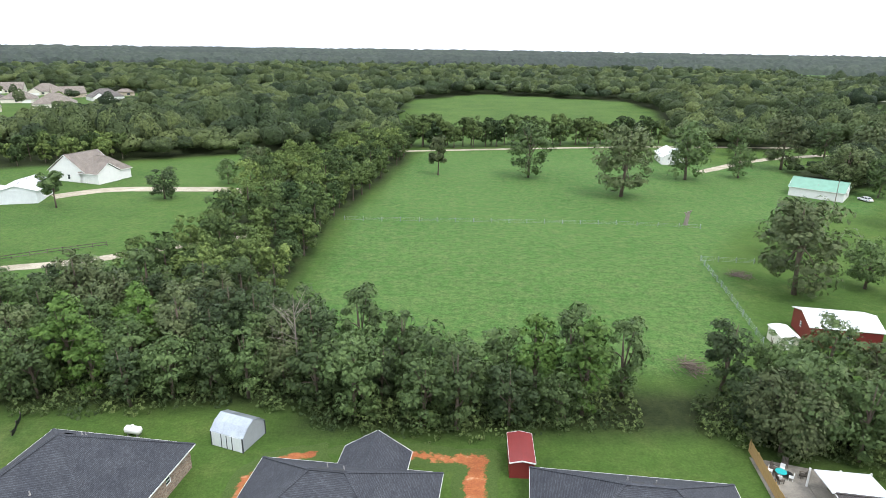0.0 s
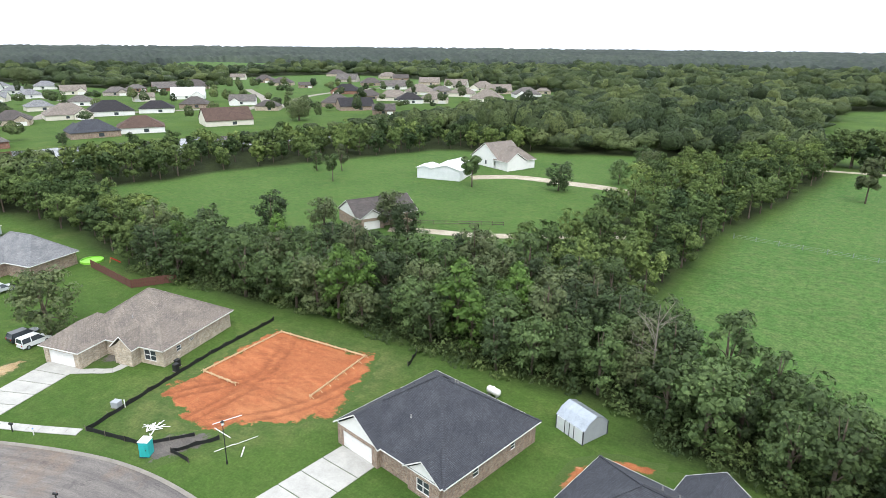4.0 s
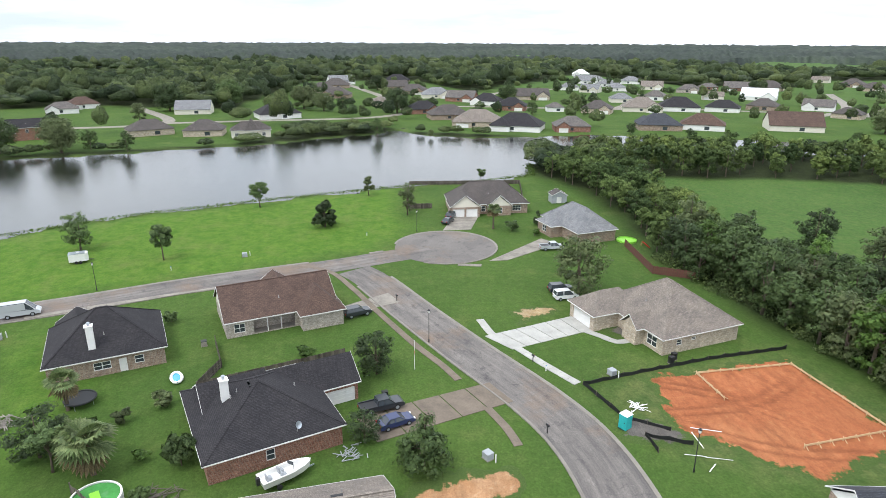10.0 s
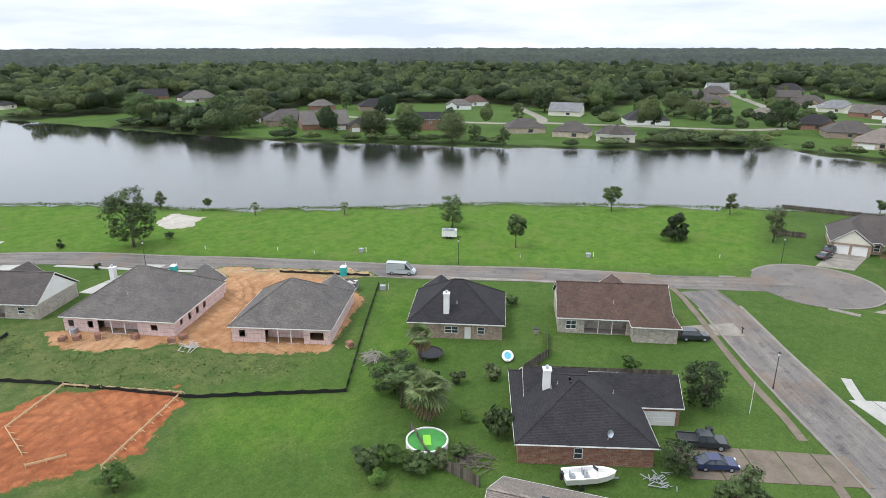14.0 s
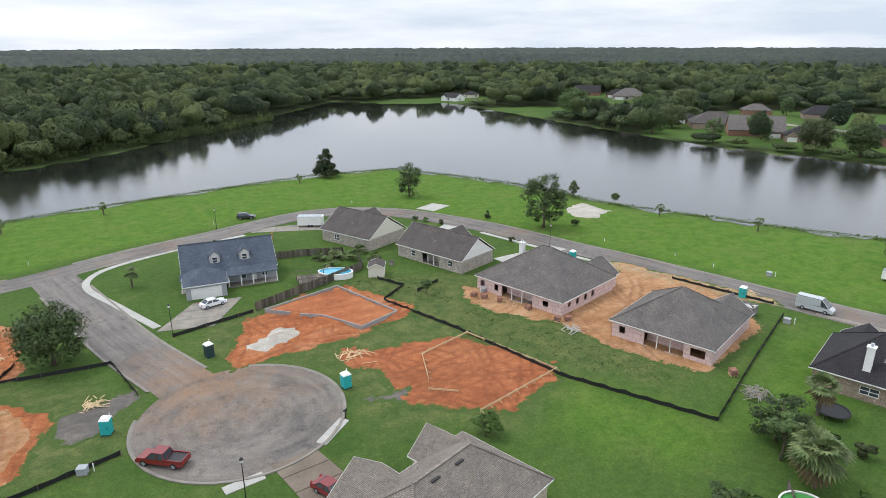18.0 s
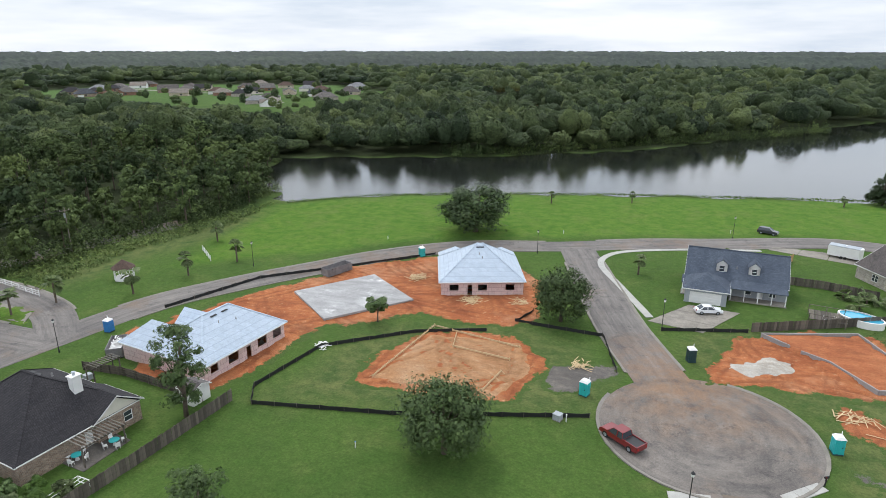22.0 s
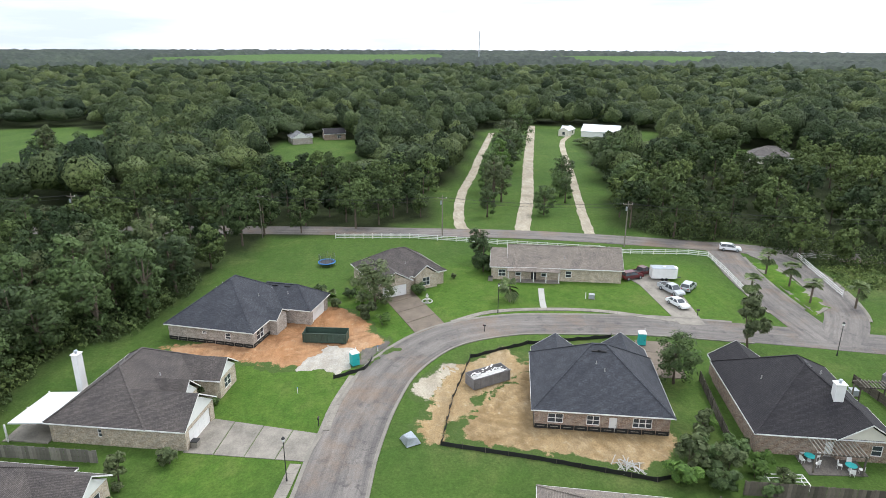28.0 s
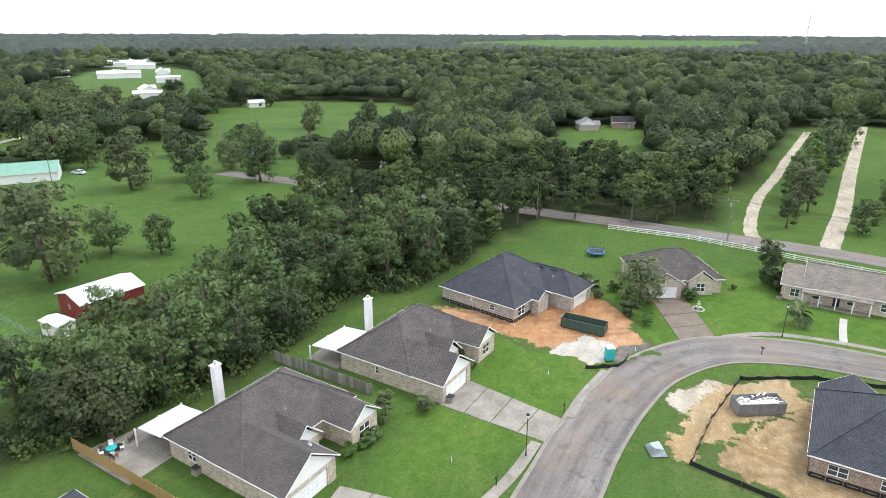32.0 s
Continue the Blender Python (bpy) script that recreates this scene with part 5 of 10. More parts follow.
house(-141.0, 51.0, 14, [(0, 0, 16.4, 10.2, "hip", "x", 4.4), (-2.0, -4.6, 6.4, 7.0, "hip", "y", 2.6)],
      M["brick_brown"], M["roof_lightgrey"], "brick house with pale grey roof by the trees", [(1, "front", "window", 2.2, 1.8, 1.6, 0.7)], group=BUILT)

chimney(h11, -0.8, 9.0, 7.6, M["white"])
chimney(h12, -0.6, 9.2, 7.4, M["white"])
chimney(h6, -2.6, 4.6, 7.6, M["white"], 1.1, 0.9)
chimney(h47, -1.6, -5.2, 7.2, M["white"], 0.9, 0.9)
chimney(h49, -4.0, 0.9, 7.4, M["white"], 0.9, 0.9)
chimney(h52, -7.0, 2.6, 7.0, M["white"], 0.9, 0.9)
chimney(h45, -7.2, 2.0, 7.4, M["white"], 0.9, 0.9)


def dormer(h, x, y, z, w=1.9, depth=3.4, rise=1.0, wall_h=1.6):
    """A small gabled dormer with its window."""
    m = Matrix.Translation((x, y, z))
    d = part("dormer", Geo().box(-w / 2, w / 2, 0, depth, -0.6, wall_h).prism([(-w / 2, 0), (w / 2, 0), (w / 2, 0.01), (-w / 2, 0.01)], -0.6, wall_h).mesh("dormer", M["white"]), h, "white gabled dormer", m)
    g, pts = roof_geo(w, depth, "gable", "y", rise, wall_h, 0.25, 0.1)
    r = part("dormer_roof", g.mesh("dormer_roof", M["roof_blue"]), d, "", Matrix.Translation((0, depth / 2, 0)))
    gg = Geo()
    gg.v = [(-w / 2, -0.005, wall_h), (w / 2, -0.005, wall_h), (0, -0.005, wall_h + rise * 0.8)]
    gg.f = [(0, 1, 2)]
    part("dormer_gable", gg.mesh("dormer_gable", M["white"]), d)
    window_parts(d, Matrix.Translation((-0.5, -0.05, 0.15)), 1.0, 1.2)
    return d


dormer(blue_house, -2.6, -3.9, 4.1)
dormer(blue_house, 3.0, -3.9, 4.1)


def porch(h, x, y, w, d, z0, z1, roof, posts, deck=True, label="covered porch with posts"):
    """A sloped porch roof on posts along a wall; it runs from z1 at the wall down to z0."""
    m = Matrix.Translation((x, y, 0))
    g = Geo()
    g.v = [(-w / 2, -d, z0), (w / 2, -d, z0), (w / 2, 0, z1), (-w / 2, 0, z1)]
    g.v += [(a, b, c - 0.14) for a, b, c in g.v]
    g.f = [(0, 1, 2, 3), (7, 6, 5, 4), (1, 0, 4, 5), (2, 1, 5, 6), (3, 2, 6, 7), (0, 3, 7, 4)]
    p = part("porch", g.mesh("porch", roof), h, label, m)
    for k in range(posts):
        u = -w / 2 + 0.25 + (w - 0.5) * k / max(1, posts - 1)
        part("porch_post", Geo().box(u - 0.08, u + 0.08, -d + 0.15, -d + 0.31, 0.1, z0 - 0.05).mesh("porch_post", M["white"]), p)
    if deck:
        part("porch_floor", Geo().box(-w / 2, w / 2, -d + 0.1, 0, 0, 0.16).mesh("porch_floor", M["concrete"]), p)
    return p


porch(blue_house, 3.9, -5.2, 9.6, 2.6, 2.5, 3.3, M["roof_blue"], 5)
porch(blue_house, -8.6, -5.2, 1.6, 2.4, 2.5, 3.2, M["roof_blue"], 2)
porch(ranch, -5.0, -4.3, 10.5, 1.8, 2.45, 2.9, M["roof_tan"], 5)
porch(h11, -5.4, 8.3, -7.0, -4.6, 2.5, 2.9, M["whitemetal"], 3, label="white metal patio roof on posts")
porch(h12, -6.4, 8.4, -5.6, -4.2, 2.5, 2.9, M["whitemetal"], 3, label="white metal patio roof on posts")


def base_wrap(h, sx, sy, off=0.03):
    """Black printed wrap round the foot of new walls; its print is plain pale bars."""
    for side, length, rot, start in (("front", sx, 0, (-sx / 2, -sy / 2)), ("right", sy, 90, (sx / 2, -sy / 2)), ("back", sx, 180, (sx / 2, sy / 2)), ("left", sy, 270, (-sx / 2, sy / 2))):
        m = pose(start[0], start[1], 0, 0, 0, rot)
        n = max(2, round(length / 1.7))
        for k in range(n):
            u0, u1 = length * k / n + 0.04, length * (k + 1) / n - 0.04
            w = part("wrap_panel", Geo().box(u0, u1, -off - 0.02, -off, 0.05, 0.68).mesh("wrap_panel", M["black_cloth"]), h, "", m)
            part("print_bar", Geo().box(u0 + 0.3, u1 - 0.3, -off - 0.026, -off - 0.02, 0.33, 0.43).mesh("print_bar", M["concrete"]), w)


base_wrap(h7, 16.2, 14.4)
base_wrap(navy_house, 16.2, 14.8)

# ---- trees ----
def leaf_quads(rng, centers, normals, size, squash=1.0):
    """Small folded leaf sprays as quads round the given centres."""
    n = len(centers)
    t = rng.normal(size=(n, 3))
    t -= normals * (t * normals).sum(1, keepdims=True)
    t /= np.linalg.norm(t, axis=1, keepdims=True) + 1e-9
    b = np.cross(normals, t)
    s = size * rng.uniform(0.6, 1.3, (n, 1))
    k = rng.uniform(0.55, 1.0, (n, 1))
    v = np.stack([centers - t * s, centers - b * s * k + normals * s * 0.25, centers + t * s, centers + b * s * k + normals * s * 0.25], 1)
    return v.reshape(-1, 3), np.arange(4 * n).reshape(n, 4)


def quad_mesh(name, v, f, mat, normals=None):
    me = bpy.data.meshes.new(name)
    me.vertices.add(len(v))
    me.vertices.foreach_set("co", np.asarray(v, np.float32).ravel())
    me.loops.add(f.size)
    me.loops.foreach_set("vertex_index", f.ravel().astype(np.int32))
    me.polygons.add(len(f))
    me.polygons.foreach_set("loop_start", np.arange(0, f.size, 4, dtype=np.int32))
    me.update(calc_edges=True)
    me.materials.append(mat)
    if normals is not None:
        me.shade_smooth()
        me.normals_split_custom_set_from_vertices(normals.tolist())
    return me


def clumps(rng, n, rx, rz, z0, shape):
    """Centres and radii of leaf clumps that fill a crown."""
    out = []
    for i in range(n):
        for _ in range(30):
            p = rng.uniform(-1, 1, 3)
            if shape == "cone":
                if np.hypot(p[0], p[1]) < (1 - p[2]) * 0.5 + 0.08:
                    break
            elif (p[2] >= 0 and 0.25 < np.linalg.norm(p) < 1) or (p[2] < 0 and 0.3 < np.hypot(p[0], p[1]) < 0.98 + 0.3 * p[2]):
                break
        out.append((p[0] * rx * 0.82, p[1] * rx * 0.82, z0 + p[2] * rz * 0.85, rng.uniform(0.2, 0.36) * rx))
    return np.array(out)


def crown_data(rng, n_clump, per, rx, rz, z0, size, shape="round"):
    c = clumps(rng, n_clump, rx, rz, z0, shape)
    d = rng.normal(size=(n_clump, per, 3))
    d /= np.linalg.norm(d, axis=2, keepdims=True)
    d[..., 2] = np.where(d[..., 2] < -0.3, -d[..., 2] * 0.6, d[..., 2])
    rad = c[:, None, 3:4] * rng.uniform(0.72, 1.08, (n_clump, per, 1))
    pos = (c[:, None, :3] + d * rad * np.array([1, 1, 0.8])).reshape(-1, 3)
    nor = d.reshape(-1, 3) + rng.normal(scale=0.34, size=(n_clump * per, 3)) + np.array([0, 0, 0.42])
    nor /= np.linalg.norm(nor, axis=1, keepdims=True)
    n_core = max(4, per // 5)
    d3 = rng.normal(size=(n_clump, n_core, 3))
    d3 /= np.linalg.norm(d3, axis=2, keepdims=True)
    core = (c[:, None, :3] + d3 * c[:, None, 3:4] * rng.uniform(0.25, 0.6, (n_clump, n_core, 1))).reshape(-1, 3)
    d3 = d3.reshape(-1, 3)
    pos, nor = np.vstack([pos, core]), np.vstack([nor, d3])
    d = np.vstack([d.reshape(-1, 3), d3])
    size = np.concatenate([np.full(n_clump * per, size), np.full(len(core), size * 1.9)])[:, None]
    out = pos - np.array([0, 0, z0])
    out /= np.array([rx, rx, rz])
    puff = 0.6 * d.reshape(-1, 3) + 0.45 * out + 0.3 * nor + np.array([0, 0, 0.2])
    puff /= np.linalg.norm(puff, axis=1, keepdims=True)
    return leaf_quads(rng, pos, nor, size) + (c, np.repeat(puff, 4, 0))


def tree_meshes(seed, height, rx, size=0.42, n_clump=30, per=46, shape="round", trunk_h=0.3, thick=0.019):
    """Trunk with limbs, and a crown of leaf clumps."""
    rng = np.random.default_rng(seed)
    z_low = height * trunk_h
    rz = (height - z_low) / 2
    v, f, c, puff = crown_data(rng, n_clump, per, rx, rz, z_low + rz, size, shape)
    g = Geo()
    r = height * thick
    bend = rng.normal(scale=0.25, size=2)
    top = (bend[0] * 1.5, bend[1] * 1.5, height * 0.82)
    g.tube([(0, 0, -0.15), (bend[0] * 0.4, bend[1] * 0.4, height * 0.2), (bend[0], bend[1], height * 0.5), top], [r * 1.35, r, r * 0.7, r * 0.15], 7)
    for k in range(min(9, n_clump)):
        a = c[k]
        s = rng.uniform(0.28, 0.6)
        p0 = Vector((bend[0] * s, bend[1] * s, height * s * 0.8))
        p2 = Vector(a[:3])
        p1 = p0.lerp(p2, 0.5) + Vector((0, 0, 0.35))
        g.tube([p0, p1, p2], [r * 0.45, r * 0.3, r * 0.1], 5, False)
    return g, v, f, puff


TREES = {}


def make_kind(kind, count, mats, **kw):
    TREES[kind] = []
    for i in range(count):
        g, v, f, puff = tree_meshes(hash_of(kind) + i * 13, **kw)
        m = M[mats[i % len(mats)]]
        TREES[kind].append((g.mesh("trunk", M["bark"], True), quad_mesh("crown", v, f, m, puff)))


def hash_of(s):
    return sum((i + 3) * ord(c) for i, c in enumerate(s)) % 9973


make_kind("oak", 6, ["leaf", "leaf", "leaf_olive", "leaf", "leaf_dark", "leaf"], trunk_h=0.03, height=11.0, rx=4.6, size=0.25, n_clump=50, per=40)
make_kind("live_oak", 3, ["leaf_dark", "leaf", "leaf_olive"], trunk_h=0.06, height=10.0, rx=6.0, size=0.2, n_clump=120, per=62, thick=0.03)
make_kind("tall", 5, ["leaf", "leaf_olive", "leaf_dark", "leaf", "leaf_bright"], height=13.0, rx=3.5, size=0.25, n_clump=46, per=38, trunk_h=0.06)
make_kind("bush", 3, ["leaf", "leaf_bright", "leaf_olive"], height=3.0, rx=1.7, size=0.26, n_clump=14, per=34, trunk_h=0.05)
make_kind("pine", 3, ["leaf_olive", "leaf_dark", "leaf"], height=15.0, rx=3.2, size=0.25, n_clump=34, per=52, trunk_h=0.38)
make_kind("cedar", 2, ["leaf_dark", "leaf_dark"], height=7.0, rx=2.6, size=0.3, n_clump=40, per=40, trunk_h=0.05, shape="cone")
make_kind("young_pine", 2, ["leaf", "leaf_bright"], height=9.0, rx=3.6, size=0.24, n_clump=66, per=34, trunk_h=0.06, shape="cone")
make_kind("small", 3, ["leaf", "leaf_olive", "leaf"], height=5.5, rx=2.0, size=0.28, n_clump=18, per=36, trunk_h=0.28)

LABELS = {"live_oak": "broad dark live oak with a full crown", "oak": "broad leafy green oak with spreading limbs", "tall": "tall slender leafy tree in a belt", "bush": "rounded leafy green garden bush", "pine": "tall pine with clumped needles",
          "cedar": "dark green conical evergreen tree", "small": "small leafy green yard tree", "young_pine": "bushy young pine with branches to the ground"}


def tree(kind, x, y, scale=1.0, which=None, turn=None, tall=1.0, label="", name="tree", group=""):
    k = len(TREES[kind])
    i = random.randrange(k) if which is None else which % k
    t = thing(name, x, y, 0, 0, label or LABELS[kind], "bush" if kind == "bush" else "tree", group)
    t.matrix_world = pose(x, y, 0, 0, 0, random.uniform(0, 360) if turn is None else turn) @ Matrix.Diagonal((scale, scale, scale * tall, 1))
    part("trunk", TREES[kind][i][0], t)
    part("crown", TREES[kind][i][1], t)
    return t


def set_tint(ob, values):
    at = ob.data.attributes.new("tint", "FLOAT", "POINT")
    at.data.foreach_set("value", np.asarray(values, np.float32))


def spread(poly, spacing, seed, keep_off=(), tries=4000, inset=0.5):
    """Unevenly spaced places over a plot."""
    rng = np.random.default_rng(seed)
    p = np.array(poly)
    q = rng.uniform(p.min(0), p.max(0), (tries, 2))
    q = q[signed(q[:, 0], q[:, 1], poly) > inset]
    for a, b, r in keep_off:
        q = q[np.hypot(q[:, 0] - a, q[:, 1] - b) > r]
    out = np.zeros((0, 2))
    for c in q:
        if not len(out) or np.hypot(*(out - c).T).min() > spacing * rng.uniform(0.75, 1.2):
            out = np.vstack([out, c])
    return out


def wood(poly, spacing, kinds, lo, hi, group, seed, keep_off=()):
    """Single trees over a plot."""
    rnd = random.Random(seed)
    for x, y in spread(poly, spacing, seed, keep_off):
        random.seed(int(x * 100 + y * 7))
        tree(rnd.choice(kinds), x, y, rnd.uniform(lo, hi), group=group)


def joined_wood(name, poly, spacing, lo, hi, seed, label, quads=420, size=0.5, keep_off=(), height=11.5, rx=4.2, mat="leaf_join"):
    """A stand of trees farther off as one mass: trunks and clumped crowns."""
    rng = np.random.default_rng(seed)
    vs, fs, ns, k = [], [], [], 0
    g = Geo()
    for x, y in spread(poly, spacing, seed, keep_off):
        s = rng.uniform(lo, hi)
        h = height * s
        v, f, c, puff = crown_data(rng, 24, quads // 24, rx * s, h * 0.42, h * 0.56, size)
        ns.append(puff)
        vs.append(v + np.array([x, y, 0]))
        fs.append(f + k)
        k += len(v)
        g.tube([(x, y, -0.2), (x, y, h * 0.6)], [0.24 * s, 0.1], 5, False)
    ob = tagged(new(name, quad_mesh(name, np.vstack(vs), np.vstack(fs), M[mat], np.vstack(ns))), label, "woods", kind="stuff")
    set_tint(ob, np.concatenate([np.full(len(q), rng.uniform(0, 1)) for q in vs]))
    part("trunks", g.mesh("trunks", M["bark"]), ob)
    ob.children[0]["kind"] = "stuff"
    return ob


def thicket(name, poly, spacing, seed, label, height=2.6, mat="leaf_join", quads=90, size=0.3, keep_off=()):
    """Undergrowth at the foot of the trees."""
    rng = np.random.default_rng(seed)
    q = spread(poly, spacing, seed, keep_off, 9000, 0.0)
    n = len(q)
    d = rng.normal(size=(n, quads, 3))
    d /= np.linalg.norm(d, axis=2, keepdims=True)
    d[..., 2] = np.abs(d[..., 2])
    h = height * rng.uniform(0.4, 1.3, (n, 1))
    r = spacing * rng.uniform(0.5, 0.9, (n, 1))
    pos = np.stack([q[:, :1] + d[..., 0] * r, q[:, 1:] + d[..., 1] * r, d[..., 2] * h * (0.7 + 0.3 * np.sin(d[..., 0] * 6))], -1)
    nor = d + rng.normal(scale=0.5, size=d.shape) + np.array([0, 0, 0.3])
    nor /= np.linalg.norm(nor, axis=2, keepdims=True)
    v, f = leaf_quads(rng, pos.reshape(-1, 3), nor.reshape(-1, 3), size)
    ob = tagged(new(name, quad_mesh(name, v, f, M[mat])), label, "undergrowth", kind="stuff")
    set_tint(ob, np.repeat(rng.uniform(0.2, 1, n), quads * 4))
    return ob


wood(WOOD_A, 4.8, ["oak", "tall", "tall", "oak"], 0.72, 1.12, "trees of the belt behind the houses", 1, [(29, 64, 6.5), (33, 73, 7.5)])
wood(WOOD_E_NEAR, 6.0, ["oak", "tall", "oak"], 0.8, 1.2, "trees of the eastern wood", 5, [(64, 92, 17), (54, 90, 9), (57, 82, 9), (50, 84, 9), (33, 70, 7)])
joined_wood("woods_belt_pasture", WOOD_B, 6.0, 0.65, 1.25, 2, "belt of leafy trees beside the pasture", 760, 0.34, mat="leaf_light")
joined_wood("woods_lakeside", WOOD_C, 5.6, 0.7, 1.0, 3, "leafy trees by the lake", 900, 0.34, mat="leaf_light")
joined_wood("woods_channel", WOOD_D, 7.4, 0.7, 1.1, 4, "leafy trees by the channel", 450, 0.5, mat="leaf_light")
joined_wood("woods_east", WOOD_E_FAR, 7.4, 0.65, 1.3, 15, "dense leafy trees beyond the plots", 620, 0.4)
joined_wood("woods_south", WOOD_F, 8.2, 0.6, 1.45, 6, "dense mixed woods by the lake", 520, 0.48, [(250, -140, 16), (236, -131, 12), (257, -124, 10), (222, -124, 11), (207, -115, 9)])
thicket("undergrowth_belt", WOOD_A, 2.4, 21, "leafy undergrowth below the belt trees", 3.4, keep_off=[(29, 64, 6.0), (33, 73, 7.5)])
thicket("undergrowth_east", WOOD_E_NEAR, 2.3, 22, "leafy undergrowth below the eastern trees", 3.4, keep_off=[(64, 92, 15), (54, 90, 8)])
thicket("undergrowth_shore", [(87, -256), (73, -261), (38, -284), (-3, -320), (-47, -355), (-88, -394), (-91, -405), (-49, -366), (-4, -331), (40, -294), (76, -271), (92, -266)], 3.0, 77, "leafy brush along the wooded shore", 6.5, quads=110, size=0.42)
thicket("weeds_south", [(110, -82), (126, -85), (122, -112), (113, -138), (107, -158), (105, -132), (113, -106)], 1.9, 71, "tall weeds and brambles before the wood", 1.6, "leaf_light", 50, 0.24)
thicket("undergrowth_south", [(156, -52), (144, -62), (143, -78), (126, -84), (120, -95), (122, -112), (113, -138), (116, -172), (124, -172), (124, -138), (132, -112), (130, -96), (150, -80), (160, -60)], 2.4, 23, "leafy undergrowth along the wood's edge", 6.0, quads=130)


def far_woods(name, r0, r1, spacing, round_, rows, lobes, sprays, size, height, seed, clear, inside=None, keep=1.0, label="dense mixed green woods reaching to the distance", avoid=(), wide=(0.58, 0.95)):
    """Woods far off as one mass: uneven crowns swelling into lobes, with loose sprays on them."""
    rng = np.random.default_rng(seed)
    n = int(r1 * 2 / spacing)
    gx, gy = np.meshgrid(np.arange(n) * spacing - r1, np.arange(n) * spacing - r1, indexing="ij")
    x = (gx + rng.uniform(-0.5, 0.5, gx.shape) * spacing).ravel()
    y = (gy + rng.uniform(-0.5, 0.5, gy.shape) * spacing).ravel()
    r = np.hypot(x, y)
    ok = (r > r0) & (r < r1) & (signed(x, y, LAKE) < -2.5) & (rng.uniform(0, 1, len(x)) < keep)
    for p in clear:
        ok &= signed(x, y, p) < 0
    if inside:
        ok &= np.any([signed(x, y, p) > 2 for p in inside], axis=0)
    for a, b, q in avoid:
        ok &= np.hypot(x - a, y - b) > q
    x, y = x[ok], y[ok]
    m = len(x)
    h = height * rng.uniform(0.55, 1.25, m) * (1 + 0.16 * np.sin(x * 0.043 + 2 * np.sin(y * 0.031)) + 0.12 * np.sin(y * 0.11 + x * 0.07))
    rad = spacing * rng.uniform(*wide, m)
    for p in clear:
        c = np.mean(p, 0)
        if np.hypot(*c) > 270 and len(p) > 4:
            for k, cut in ((0.8, 0.65), (0.88, 0.45), (0.94, 0.36)):
                low = (signed(x, y, [(a * k, b * k) for a, b in p]) > 0) & (h > height * cut)
                rad = np.where(low, rad * np.sqrt(height * cut / h), rad)
                h = np.where(low, height * cut * rng.uniform(0.75, 1.05, m), h)
    el = np.radians(np.linspace(-38, 86, rows + 1))
    az = np.arange(round_) * 2 * np.pi / round_
    az, el = np.meshgrid(az, el)
    way = np.stack([np.cos(az) * np.cos(el), np.sin(az) * np.cos(el), np.sin(el)], -1).reshape(-1, 3)
    lobe = rng.normal(size=(m, lobes, 3))
    lobe[..., 2] = np.abs(lobe[..., 2]) * 0.9
    lobe /= np.linalg.norm(lobe, axis=2, keepdims=True)
    reach = rng.uniform(0.7, 1.0, (m, 1, lobes))
    swell = np.zeros((m, len(way)))
    for k in range(lobes):
        near = np.clip(1 - (1 - way @ lobe[:, k].T) * 6.5, 0, 1).T
        swell = np.maximum(swell, np.sqrt(near) * reach[:, :, k])
    far = (0.58 + 0.46 * swell) * rng.uniform(0.84, 1.12, swell.shape)
    body = np.stack([rad, rad, h * 0.5], -1)[:, None, :]
    pos = np.stack([x, y, h * 0.5], -1)[:, None, :] + far[..., None] * way * body
    pos[..., 2] = np.maximum(pos[..., 2], 0.3)
    n = len(way)
    i = np.arange((rows + 1) * round_).reshape(rows + 1, round_)
    j = np.roll(i, -1, 1)
    ring = np.stack([i[:-1], j[:-1], j[1:], i[1:]], -1).reshape(-1, 4)
    faces = (ring[None] + (np.arange(m) * n)[:, None, None]).reshape(-1, 4)
    verts = pos.reshape(-1, 3)
    tint = np.repeat(rng.uniform(0, 1, m), n)
    if sprays:
        pick = rng.integers(round_, n, (m, sprays))
        at = np.take_along_axis(pos, pick[..., None], 1) + rng.normal(scale=0.25 * size, size=(m, sprays, 3))
        nor = way[pick] + rng.normal(scale=0.3, size=at.shape) + np.array([0, 0, 0.4])
        nor /= np.linalg.norm(nor, axis=2, keepdims=True)
        v2, f2 = leaf_quads(rng, at.reshape(-1, 3), nor.reshape(-1, 3), size)
        faces = np.vstack([faces, f2 + len(verts)])
        verts = np.vstack([verts, v2])
        tint = np.concatenate([tint, np.repeat(rng.uniform(0, 1, m), sprays * 4)])
    me = quad_mesh(name, verts, faces, M["far_leaf"])
    me.shade_smooth()
    ob = tagged(new(name, me), label, "woods", kind="stuff")
    set_tint(ob, tint)
    return ob


joined_wood("woods_field_row", [(-14, 284), (72, 299), (112, 304), (112, 314), (72, 309), (-14, 294)], 6.0, 0.95, 1.45, 31, "row of leafy trees at the end of the pasture", 620, 0.55)

